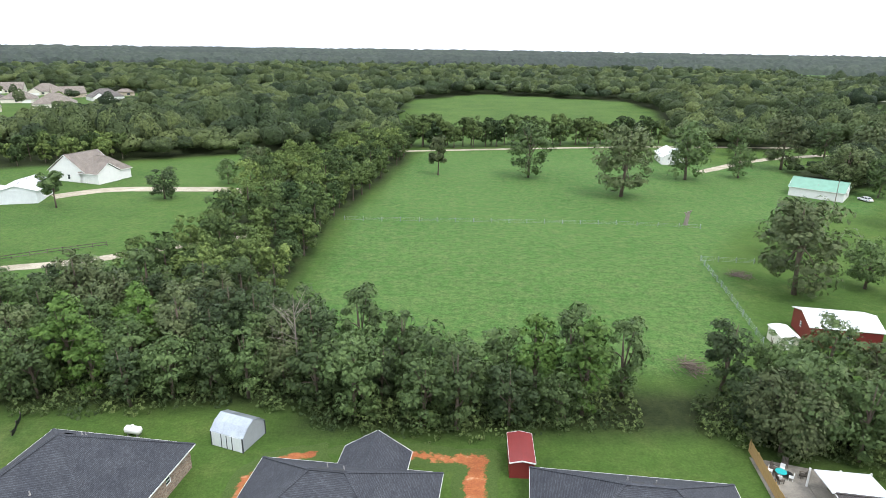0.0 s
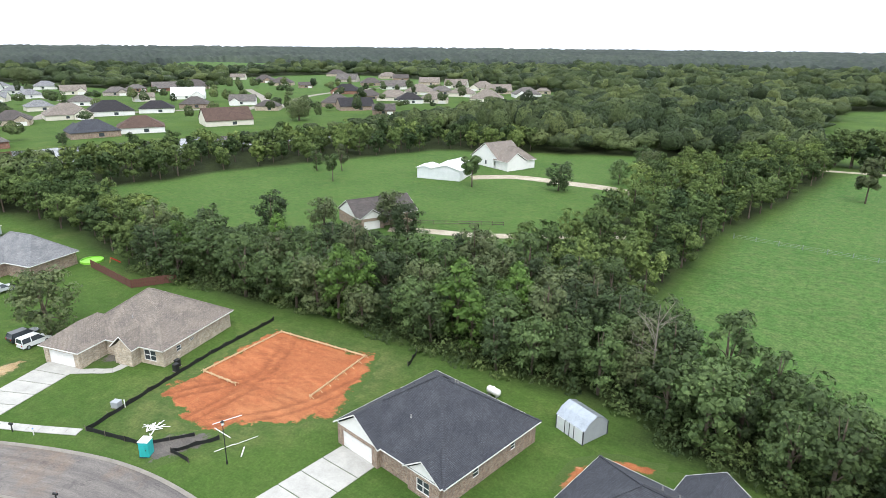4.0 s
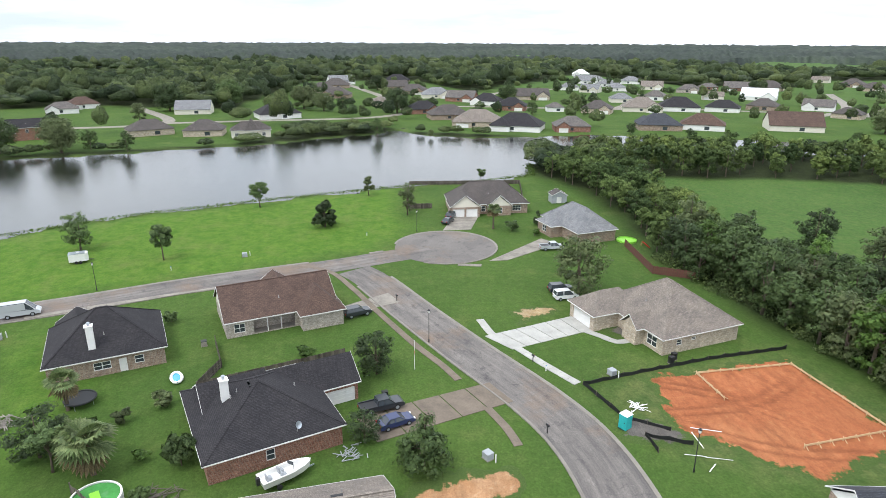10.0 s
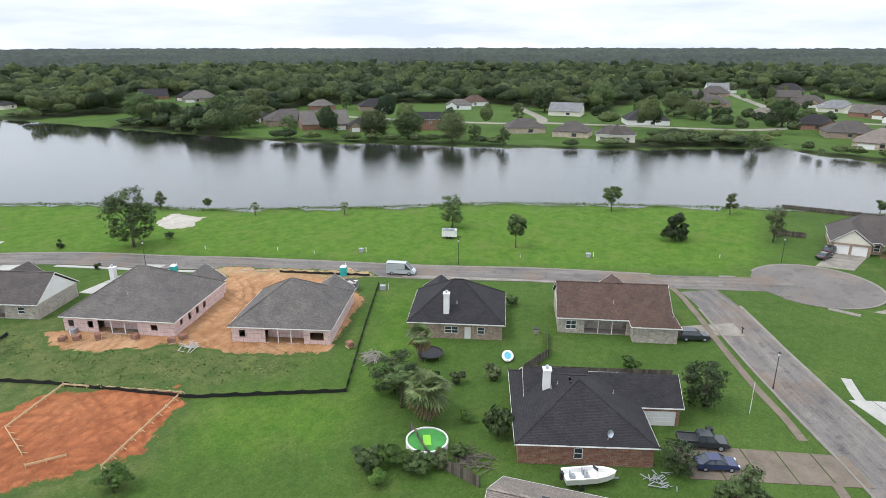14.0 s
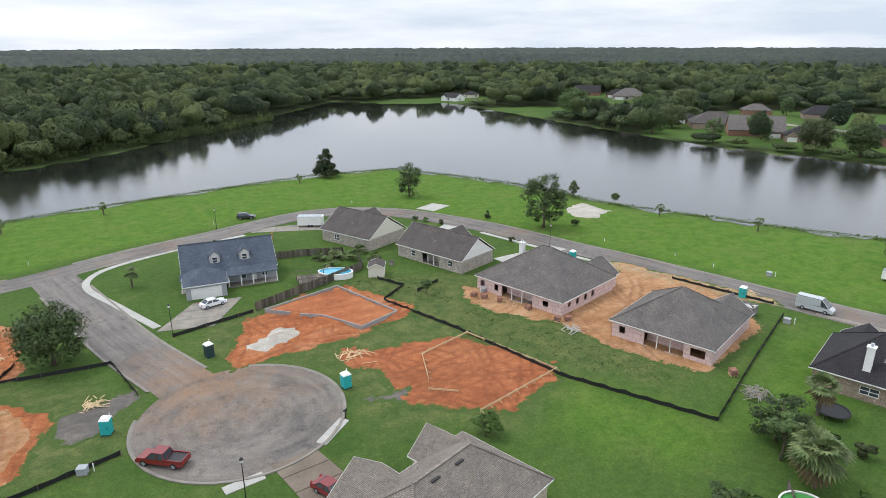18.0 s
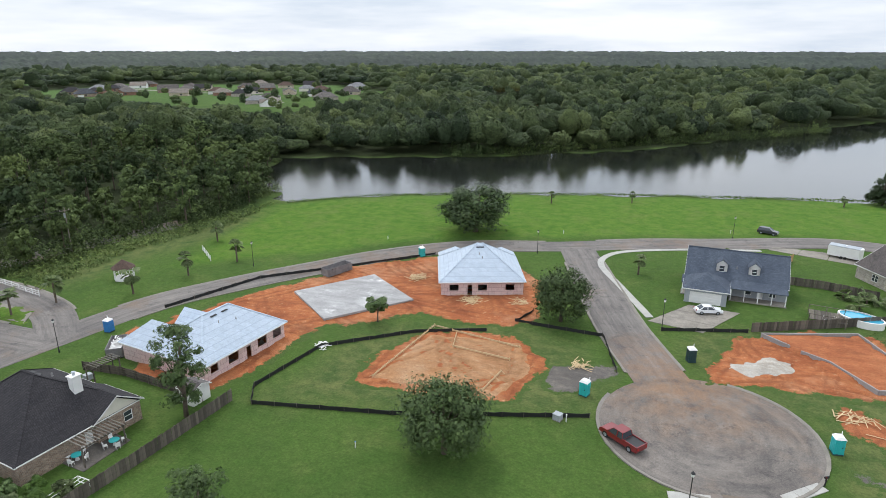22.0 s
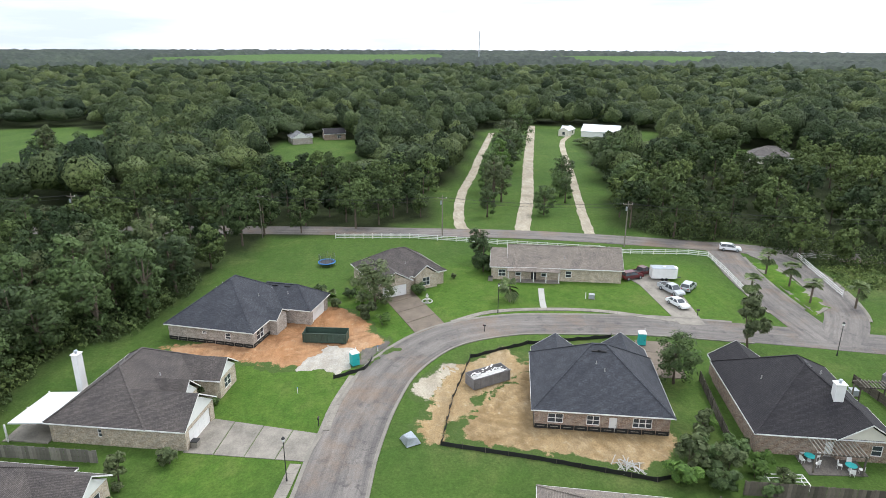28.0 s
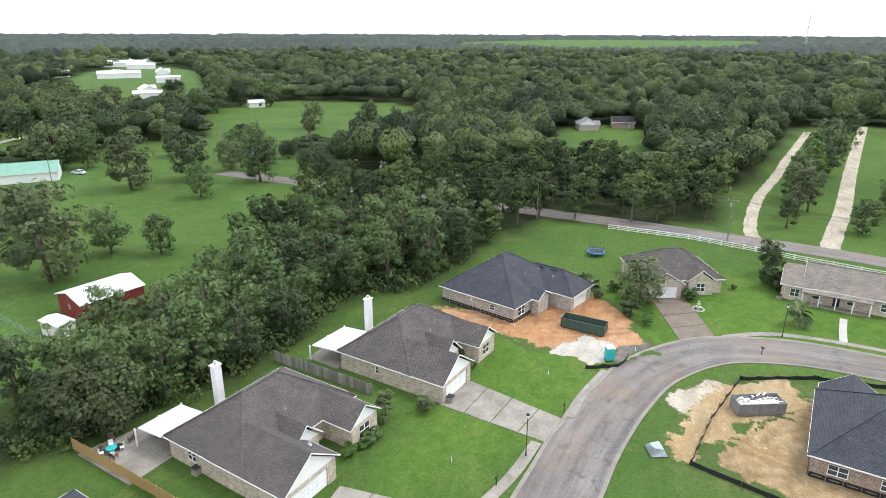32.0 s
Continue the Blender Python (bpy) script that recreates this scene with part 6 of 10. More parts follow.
# ---- building plots, drives and footpaths ----
patch("graded_plot_1", [(-73, 37.5), (-76, 61.5), (-56, 64), (-49.5, 48), (-60, 36.5)], "clay_pad", "graded orange-red clay building pad", step=0.5, ruts=2)
patch("graded_plot_2", [(-25.8, -86.2), (-33.3, -81.8), (-44.7, -81.2), (-53.3, -65), (-50.8, -61), (-40.2, -57), (-35.5, -60), (-28.4, -65.6), (-28, -75), (-24.4, -79.3)], "clay_pad", "graded red clay pad with tyre ruts", rugged=0.2, step=0.33, ruts=14)
patch("clay_plot_3", [(-10, -85), (-10.2, -91), (-16.5, -103.6), (-26.8, -108.9), (-36.8, -110.2), (-43.7, -95.2), (-40.2, -90), (-27.9, -86.2)], "clay", "churned orange clay with sandy streaks", rugged=0.2, step=0.33, ruts=7)
patch("clay_plot_4", [(38.4, -68.7), (38.1, -75.6), (33.5, -89.3), (17.2, -91.6), (11.1, -81.9), (15, -70.6), (22.8, -68.5)], "clay", "orange clay pad with scraped surface", rugged=0.16, step=0.45, ruts=4)
patch("clay_plot_5", [(80, -72), (72.2, -91.4), (70.1, -96.8), (62.2, -107.9), (56, -118.3), (44.9, -125.5), (28.4, -127.6), (19.2, -118), (16.1, -100), (20.8, -93), (36.5, -94.4), (43.4, -88.3), (50, -83.7), (52, -66), (54, -60), (68, -61)], "clay", "wide red clay building site with wheel ruts", rugged=0.24, step=0.36, ruts=20)
patch("sandy_plot_1", [(63, -3.5), (79, -7), (84, -15), (80, -31), (61, -31.5), (56.5, -25)], "sand", "sandy yellow building plot", step=0.5, ruts=9, weeds=1.5)
patch("sandy_plot_2", [(89, 43.5), (84, 35), (81, 15), (89, 5), (103, 13), (108, 22), (95, 27), (90, 40)], "clay_sandy", "orange sandy soil round a new house", step=0.5, ruts=6)
patch("sandy_pad_4", [(34.5, -72), (31.5, -87), (17.5, -88.5), (14.5, -80.5), (17.5, -72)], "clay_sandy", "scraped sandy orange pad inside its form boards", high=0.2, step=0.5, edge=1.0, ragged=0.5, ruts=3, weeds=0.2)
patch("sandy_strip_1", [(-55.8, -98.7), (-52.4, -92.9), (-54.5, -84.1), (-61.0, -75.9), (-63.4, -64.3), (-69.6, -51.2), (-92.0, -58.4), (-99.0, -75.7), (-93.7, -95.3), (-80.7, -85.8), (-69.5, -85.3)], "clay_sandy", "orange sandy soil round two unfinished houses", step=0.5, ruts=6)
patch("sandy_strip_2", [(-86, -96), (-94, -72), (-101, -62), (-104, -66), (-93, -96)], "sand", "sandy verge by the street")
patch("bare_strip", [(-97, 24), (-99, 32), (-96, 33), (-92.5, 25)], "sand", "bare sandy strip on a lawn", step=0.5)
patch("bare_verge_1", [(-53, 2), (-56, 9), (-57, 15), (-52, 16), (-48, 4)], "clay_sandy", "patchy brown verge overgrown with weeds", step=0.5, weeds=1.5)
patch("bare_verge_3", [(63.6, 2.2), (80.8, -2), (88.9, -12), (80.6, -15.5), (65.9, -2.8), (61.7, -2.4)], "sand", "pale crushed stone between kerb and silt fence", step=0.5)
patch("bare_verge_2", [(71, 0), (81, -6), (84, -4), (76, 3)], "gravel", "pale crushed stone by the kerb")
patch("mud_1", [(-65, 31.5), (-60, 38), (-57, 35), (-60.5, 29.5)], "mud", "dark wet mud at a site entrance", step=0.5)
patch("mud_2", [(-23.5, -71), (-31, -69), (-29, -66), (-23, -67)], "mud", "dark wet mud at a site entrance", step=0.5)
patch("mud_3", [(82, 9.5), (88, 4.5), (92, 6), (88, 12)], "mud", "dark wet mud at a site entrance", step=0.5)
patch("mud_4", [(11.7, -83.6), (1.6, -87.2), (1.1, -81.9), (7, -77), (11.5, -75.5)], "mud", "muddy trampled ground", step=0.5)
patch("clay_strip_1", [(-21.9, 52), (-21.3, 57.1), (-19.4, 60.6), (-13.2, 62.6), (-12.5, 60), (-16.6, 59.2), (-19.3, 57.5), (-20.2, 52)], "clay", "narrow orange clay strip behind a house", step=0.35, edge=0.8, ragged=0.45)
patch("clay_strip_2", [(-12.3, 61.6), (-5.2, 63.3), (2.2, 61.8), (6.3, 61.5), (6.2, 52), (2.1, 52), (2.8, 58.3), (-2.3, 59.4)], "clay", "orange clay trench behind a house", step=0.35, edge=0.8, ragged=0.45)
patch("mulch_bed", [(-88.5, 38), (-89, 41.5), (-86, 42.5), (-84.5, 39.5)], "mud", "dark mulch bed by an entry", step=0.4, edge=0.8)
patch("sand_pile_1", [(82, 18.5), (81.5, 13), (87, 11), (89, 15.5)], "white_sand", "heap of white sand", high=0.5, step=0.5, weeds=0.0)
patch("sand_pile_2", [(-13.5, -92), (-20, -96), (-22, -93), (-16, -89.5)], "white_sand", "heap of white sand", high=0.5, step=0.5, weeds=0.0)
patch("clay_clearing", [(112, -395), (134, -452), (147, -552), (117, -625), (92, -521), (84, -405)], "clay_sandy", "scraped orange clearing in the far woods", high=0.25, step=3.0, edge=5.0, weeds=0.3)
patch("beach", [(-111, -137), (-120, -139), (-121, -129), (-113, -125), (-108, -129)], "white_sand", "pale sandy clearing by the lake", weeds=0.4)
patch("clay_clearing", [(104, -312), (135, -430), (150, -556), (126, -640), (88, -521), (62, -318)], "clay", "orange clay clearing in the woods", step=3.0)
slab("concrete_pad_far", [(-74, -157), (-77, -152), (-84, -155.5), (-81, -160.5)], 0.09, "concrete_new", "pale concrete pad on the grass", "slab")

for name, pts, half, label in (("track_1", [(152, -10), (162, -9), (193, -11.4), (230, -18), (260, -22.5), (340, -36)], 1.5, "pale gravel track"),
                               ("track_2", [(148, -25), (154, -25), (192, -32.2), (252, -42), (372, -63)], 2.0, "pale gravel track between trees"),
                               ("track_3", [(144, -41), (147, -41), (172, -44.7), (222, -53.1), (300, -66), (330, -76)], 1.3, "narrow pale gravel drive"),
                               ("track_4", [(-116, 184), (-104, 194), (-85, 196), (-68, 196), (-50, 190)], 3.2, "pale gravel drive to a farmhouse"),
                               ("track_5", [(-98, 117), (-90, 121), (-75, 127), (-61, 137), (-45, 146)], 1.9, "pale gravel lane"),
                               ("track_6", [(-40, 272), (-9, 278), (72, 294), (115, 299), (170, 300)], 1.8, "pale track at the end of the pasture"),
                               ("track_7", [(100, 236), (108, 242), (135, 263), (175, 280)], 2.2, "grey lane past the far houses")):
    road(name, pts, half, 0.045, kerbs=False, label=label, mat="gravel", wave=0.4)

slab("foundation_slab", [(62.9, -96.0), (52.3, -109.5), (39.8, -99.6), (51.2, -86.5)], 0.42, "slab", "white-streaked concrete foundation slab", "foundation")
slab("drive_tan_house", [(-88.3, 17.9), (-83.4, 21.3), (-88.6, 36.2), (-94.2, 34.6)], 0.075, "concrete_new", "pale new concrete driveway", joints=6)
slab("drive_1", [(-46.5, 29.5), (-40.5, 29.5), (-39.4, 44.2), (-45.0, 44.6)], 0.075, "concrete_new", "pale new concrete driveway", joints=5)
slab("drive_2", [(-17, 26.5), (-11, 25.6), (-9.5, 39.5), (-15.5, 40.3)], 0.075, "concrete_new", "pale concrete driveway", joints=5)
slab("drive_3", [(22, 19.5), (28, 18.5), (29.5, 37.5), (23.5, 38.4)], 0.075, "concrete_new", "pale concrete driveway", joints=6)
slab("drive_11", [(60.2, 13.7), (65.4, 12.6), (69.3, 27.8), (62.2, 28.3)], 0.075, "concrete", "stained grey concrete driveway", joints=4)
slab("drive_12", [(40, 17.5), (46, 16.3), (44.2, 31.5), (38.8, 31.2)], 0.075, "concrete", "grey concrete driveway", joints=4)
slab("drive_ranch", [(95.6, -43.2), (95.3, -47.4), (113.5, -49.2), (121, -42.0)], 0.075, "concrete", "pale concrete driveway", joints=0)
slab("drive_ranch_apron", [(111, -48.6), (113, -49.4), (124, -48), (121.5, -40), (113.5, -42.5)], 0.083, "concrete", "pale concrete parking apron")
slab("drive_corner", [(92.8, 1.6), (96.8, -3.2), (113.5, 3.4), (110.1, 8.6)], 0.075, "concrete_worn", "brown-stained concrete driveway", joints=4)
slab("drive_blue", [(-1.6, -104.5), (-10.3, -102.4), (-17.0, -113.2), (-8.6, -114.4)], 0.075, "concrete", "grey stained concrete driveway", joints=3)
slab("drive_circle", [(-10.2, -61.2), (-15.6, -61.9), (-18.6, -50.5), (-12.8, -49.5)], 0.075, "concrete_worn", "brown-stained concrete driveway", joints=4)
slab("drive_dark", [(-69.3, 18.2), (-74.3, 16.0), (-68.2, -2.4), (-62.6, 0.2)], 0.075, "concrete_worn", "brown-stained concrete driveway", joints=5)
slab("drive_red", [(-108, 3.4), (-103.4, 5.4), (-100.5, -2), (-102.5, -5)], 0.075, "concrete", "grey concrete driveway", joints=2)
slab("drive_gables", [(-146.5, 18.5), (-146.5, 25.5), (-158.2, 29.5), (-158.2, 22.5)], 0.075, "concrete", "pale concrete driveway", joints=3)
slab("drive_grey", [(-123.2, 25.5), (-123.2, 29.5), (-133, 43.8), (-137.5, 41)], 0.075, "concrete", "pale concrete driveway", joints=3)
slab("drive_lake_1", [(-76, -135), (-73.5, -139), (-64, -131), (-66.5, -127.5)], 0.075, "concrete_new", "pale concrete driveway", joints=3)
slab("drive_lake_2", [(-88.5, -107), (-87, -111), (-70, -109.5), (-71, -104.5)], 0.075, "concrete_new", "pale concrete driveway", joints=3)
slab("drive_camper", [(-27, -155), (-28.5, -158), (-46, -156), (-44, -149)], 0.075, "concrete", "pale concrete drive with a parked camper", joints=3)
slab("drive_black", [(90, -33.5), (89, -39), (77.5, -37), (78.3, -31.5)], 0.075, "concrete_worn", "stained concrete driveway", joints=3)
slab("patio_1", [(36.4, 61), (35.2, 51.5), (40.5, 51), (43.8, 58.5)], 0.08, "concrete", "pale concrete patio", "patio")
slab("patio_2", [(64.8, 50.5), (65.5, 45.5), (74, 44.8), (75, 50)], 0.08, "concrete", "concrete porch slab", "patio")
PATH_S = "narrow footpath of concrete slabs"
walkway("walk_tan", [(-88.4, 34.6), (-86, 36.6), (-84.0, 38.2), (-84.4, 41)], 1.3, 0.08, "concrete_new", "curved pale concrete entry path", 0.9)
walkway("pavement_1", [(-94.6, 18.3), (-90, 19.0), (-88.6, 19.4)], 1.3, 0.085, "concrete_new", PATH_S)
walkway("pavement_2", [(-83.8, 22.2), (-78.5, 24.8), (-72.6, 28.0)], 1.3, 0.085, "concrete_new", PATH_S)
walkway("pavement_3", [(-125.3, -14.4), (-120.2, -7.7), (-110.5, -3.0), (-100.6, 0.9), (-87.1, 6.5), (-80, 10.0), (-75.5, 11.8)], 1.1, 0.085, "concrete_worn", PATH_S)
walkway("pavement_4", [(-68.4, 14.4), (-63.5, 16.0), (-60.0, 16.6)], 1.1, 0.085, "concrete_worn", PATH_S)
walkway("pavement_5", [(66.2, 12.6), (72, 12.0), (79.5, 10.4)], 1.3, 0.085, "concrete", PATH_S)
walkway("pavement_6", [(46.8, 17.2), (53, 15.6), (59.8, 14.8)], 1.3, 0.085, "concrete", PATH_S)
walkway("pavement_7", [(97.4, -4.4), (101.4, -11), (102.6, -20), (101.6, -31), (97.2, -43)], 1.2, 0.085, "concrete", PATH_S)
walkway("walk_ranch", [(112.6, -22.4), (107, -21.6), (102.8, -21.2)], 1.1, 0.082, "concrete_new", "straight entry path of pale slabs")
walkway("pavement_8", [(-25.3, -153.6), (-10, -149.4), (3.2, -143.6), (8.2, -138), (8.6, -131), (4, -120), (-1.9, -106.2)], 1.4, 0.085, "concrete_new", "pale footpath round a corner lawn")
walkway("pavement_9", [(-120.6, 23.4), (-121.8, 18.6)], 1.3, 0.085, "concrete", PATH_S)
walkway("pavement_10", [(-16.4, -62.4), (-20.6, -66)], 1.4, 0.085, "concrete_new", PATH_S)
walkway("pavement_11", [(-9.2, -59.9), (-4.8, -59.2)], 1.4, 0.085, "concrete_new", PATH_S)
walkway("pavement_12", [(-78, -128), (-86, -104), (-90, -93)], 1.2, 0.085, "concrete_new", PATH_S)
walkway("pavement_13", [(-104, -58), (-112, -35), (-118, -14)], 1.2, 0.085, "concrete", PATH_S)
slab("median", [(126.5, -70.6), (126.5, -75.6), (101.6, -72.6), (99.0, -68.8)], 0.16, "kerb", "kerbed grass island at the entrance", "kerb")
patch("median_grass", [(125.5, -71.4), (125.5, -74.8), (102.2, -72.0), (100.2, -69.4)], "ground", "grass on the entrance island", high=0.2, rugged=0.03, step=0.5, edge=0.4, category="grass")


# ---- fences ----
def post_line(pts, gap):
    """Even stations along a polyline, with the way it runs."""
    out = []
    for (x0, y0), (x1, y1) in zip(pts, pts[1:]):
        d = math.hypot(x1 - x0, y1 - y0)
        n = max(1, round(d / gap))
        out += [(x0 + (x1 - x0) * k / n, y0 + (y1 - y0) * k / n, math.degrees(math.atan2(y1 - y0, x1 - x0)), d / n) for k in range(n)]
    x0, y0 = pts[-2]
    x1, y1 = pts[-1]
    out.append((x1, y1, math.degrees(math.atan2(y1 - y0, x1 - x0)), 0))
    return out


STAKE = Geo().box(-0.03, 0.03, -0.03, 0.03, -0.2, 0.85).mesh("stake", M["fence_wood"])


def silt_fence(pts, gap=2.8, high=0.7):
    """A sagging black cloth on stakes."""
    t = thing("silt_fence", pts[0][0], pts[0][1], 0, 0, "sagging black cloth silt fence on stakes", "fence", "silt fences")
    inv = t.matrix_world.inverted()
    st = post_line(pts, gap)
    v, f = [], []
    for i, (x, y, a, d) in enumerate(st):
        p = part("stake", STAKE, t, "", inv @ pose(x, y, 0, random.uniform(-6, 6), random.uniform(-6, 6), a))
        m = pose(x, y, 0, 0, 0, a)
        for k in ((0,) if i == len(st) - 1 else (0, 0.33, 0.66)):
            sag = 0.12 * math.sin(k * math.pi) + random.uniform(0, 0.08)
            for side in (0.035, 0.05):
                for h in (-0.1, high - sag):
                    o = side + random.uniform(-0.01, 0.05) * (h > 0) + (0.1 * math.sin(k * math.pi))
                    q = inv @ m @ Vector((k * d, o, h))
                    v.append(tuple(q))
    for i in range(len(v) // 4 - 1):
        a, b = 4 * i, 4 * i + 4
        f += [(a, b, b + 1, a + 1), (a + 3, b + 3, b + 2, a + 2), (a + 1, b + 1, b + 3, a + 3)]
    part("cloth", mesh_of("cloth", v, f, M["black_cloth"]), t)
    return t


BOARD = {}


def board_fence(pts, high=1.8, mat="fence_wood", width=0.42, label="weathered grey wooden board fence", name="board_fence", gap=0.012):
    t = thing(name, pts[0][0], pts[0][1], 0, 0, label, "fence")
    inv = t.matrix_world.inverted()
    key = (high, mat, width)
    if key not in BOARD:
        BOARD[key] = Geo().prism([(0, -0.012), (width - gap, -0.012), (width - gap, 0.012), (0, 0.012)], 0.03, high).mesh("board", M[mat])
    for x, y, a, d in post_line(pts, width)[:-1]:
        part("board", BOARD[key], t, "", inv @ pose(x, y, random.uniform(-0.04, 0.03), random.uniform(-1.5, 1.5), random.uniform(-1.5, 1.5), a))
    rail = Geo()
    post = Geo().box(-0.05, 0.05, 0.02, 0.12, -0.2, high + 0.02).mesh("post", M[mat])
    for x, y, a, d in post_line(pts, 2.4):
        part("post", post, t, "", inv @ pose(x, y, 0, 0, 0, a))
    for (x0, y0), (x1, y1) in zip(pts, pts[1:]):
        a = math.atan2(y1 - y0, x1 - x0)
        o = Vector((-math.sin(a) * 0.04, math.cos(a) * 0.04, 0))
        for z in (0.35, high * 0.5, high - 0.3):
            part("rail", Geo().bar(inv @ (Vector((x0, y0, z)) + o), inv @ (Vector((x1, y1, z)) + o), 0.04, 0.09).mesh("rail", M[mat]), t)
    return t


def rail_fence(pts, rails=3, high=1.25, mat="white", gap=2.4, label="white painted three-rail wooden fence", thin=1.0):
    t = thing("rail_fence", pts[0][0], pts[0][1], 0, 0, label, "fence")
    inv = t.matrix_world.inverted()
    post = Geo().box(-0.065, 0.065, -0.065, 0.065, -0.2, high).box(-0.085, 0.085, -0.085, 0.085, high, high + 0.04).mesh("post", M[mat])
    st = post_line(pts, gap)
    for x, y, a, d in st:
        part("post", post, t, "", inv @ pose(x, y, 0, 0, 0, a))
    for (x0, y0, a, d), (x1, y1, _, _) in zip(st, st[1:]):
        for k in range(rails):
            z = high * (k + 0.75) / (rails + 0.1)
            part("rail", Geo().bar(inv @ Vector((x0, y0, z)), inv @ Vector((x1, y1, z)), 0.045 * thin, 0.14 * thin).mesh("rail", M[mat]), t)
    return t


for line in ([(-78.8, 63.2), (-77, 49.5), (-74.5, 38), (-72.2, 28.6), (-63.6, 31.0), (-60.5, 35.5)], [(-57.8, 37), (-60, 32), (-56.8, 32.2)], [(-52, 68), (-50.5, 64)],
             [(91, -30), (89, -16), (84.5, -6.6), (73, -3.4), (62.8, -1.6), (60, -12), (55.8, -25), (57, -30), (60, -32.5)], [(84.5, 8.2), (81.3, 9.0), (78.8, 13.2)],
             [(81, -82), (73.6, -100.6), (57.8, -114.6), (45, -126.4)], [(47.2, -60), (38, -61.8), (28.5, -63.7), (4.6, -71.2)], [(47.2, -60), (49.5, -64), (46.7, -77.6), (34.6, -87.2), (23.6, -91.5)],
             [(17.8, -101.9), (19.9, -96.6), (5.2, -95.6), (2.2, -84)], [(-3.8, -101.1), (-17.4, -105)], [(-61.8, -43.6), (-80, -52), (-98, -60)], [(-61.8, -43.6), (-51.6, -61.6), (-46, -82), (-39.8, -99)],
             [(-39.8, -99), (-46, -104), (-43, -110)], [(-101, -64), (-95, -82)], [(-47, -100), (-53, -103)]):
    silt_fence(line)
board_fence([(53.6, -33.4), (51.8, -46), (50.2, -60)])
board_fence([(62.5, 54.4), (60.5, 37.2)], 1.7, "pale_fence", label="pale grey wooden board fence between gardens")
board_fence([(36.9, 62.3), (35.1, 47.3), (34.6, 44)], 1.6, "yellow_wood", label="new yellow wooden board fence")
board_fence([(-18, -105.5), (-30, -111), (-42.4, -117), (-43.5, -122)], 1.7, label="dark wooden board fence round a pool yard")
board_fence([(-26, -132), (-34, -131), (-42, -128)], 1.7, label="dark wooden board fence between gardens")
board_fence([(-27, -141), (-31, -148)], 1.7, "yellow_wood", label="light brown wooden board fence")
board_fence([(-76.6, -23.4), (-82, -9), (-84, -4)], 1.5, label="dark wooden board fence behind a lawn")
board_fence([(-90.5, -24), (-83, -21.6), (-76.6, -23.4)], 1.5, label="dark wooden board fence between lawns")
board_fence([(-57.5, -31.5), (-53.2, -27), (-51.5, -20)], 1.5, label="leaning grey board fence by a pool")
board_fence([(60.5, -35.5), (77, -38.6)], 1.6, label="grey wooden board fence between plots")
board_fence([(53.8, -58.5), (69, -60.5), (76, -60)], 1.4, label="dark wooden board fence between plots")
board_fence([(52, -30), (46, -31.5), (46.5, -24)], 1.2, label="low dark picket fence", width=0.14, gap=0.05)
board_fence([(-168, 18), (-168, 11), (-196, 14)], 1.5, label="brown wooden board fence by the lake", width=0.5)
board_fence([(-176, 46), (-196, 50), (-198, 14)], 1.3, label="brown wooden board fence by the lake", width=0.5)
board_fence([(-130, 58.5), (-112, 57), (-108, 64)], 1.7, "redwood", label="red-brown board fence round a play yard")
rail_fence([(133.6, -44), (132.6, -59.5), (131, -63.4), (121, -62.6), (110.2, -61.2)])
rail_fence([(128.2, -92), (130, -83.2), (119, -81), (107.4, -78.8)])
rail_fence([(146.5, 22), (146.2, 4), (142.6, -12), (141, -17), (136, -40), (133.6, -44)])
rail_fence([(97, -112), (90.5, -106.5)])
rail_fence([(-25, 161.5), (0, 161), (19, 160.6), (47.6, 160.1), (69, 157.2)], 3, 1.1, "greymetal", 5.0, "thin wire fence on metal posts across the pasture", 0.2)
rail_fence([(69.8, 129.4), (58.7, 131.1), (56, 112), (52.4, 90.2), (45, 76)], 4, 1.2, "greymetal", 3.5, "thin wire fence on metal posts along the pasture", 0.25)
rail_fence([(-97, 123.4), (-86, 131), (-76, 137)], 2, 1.2, "fence_wood", 3.0, "brown wooden rail fence")

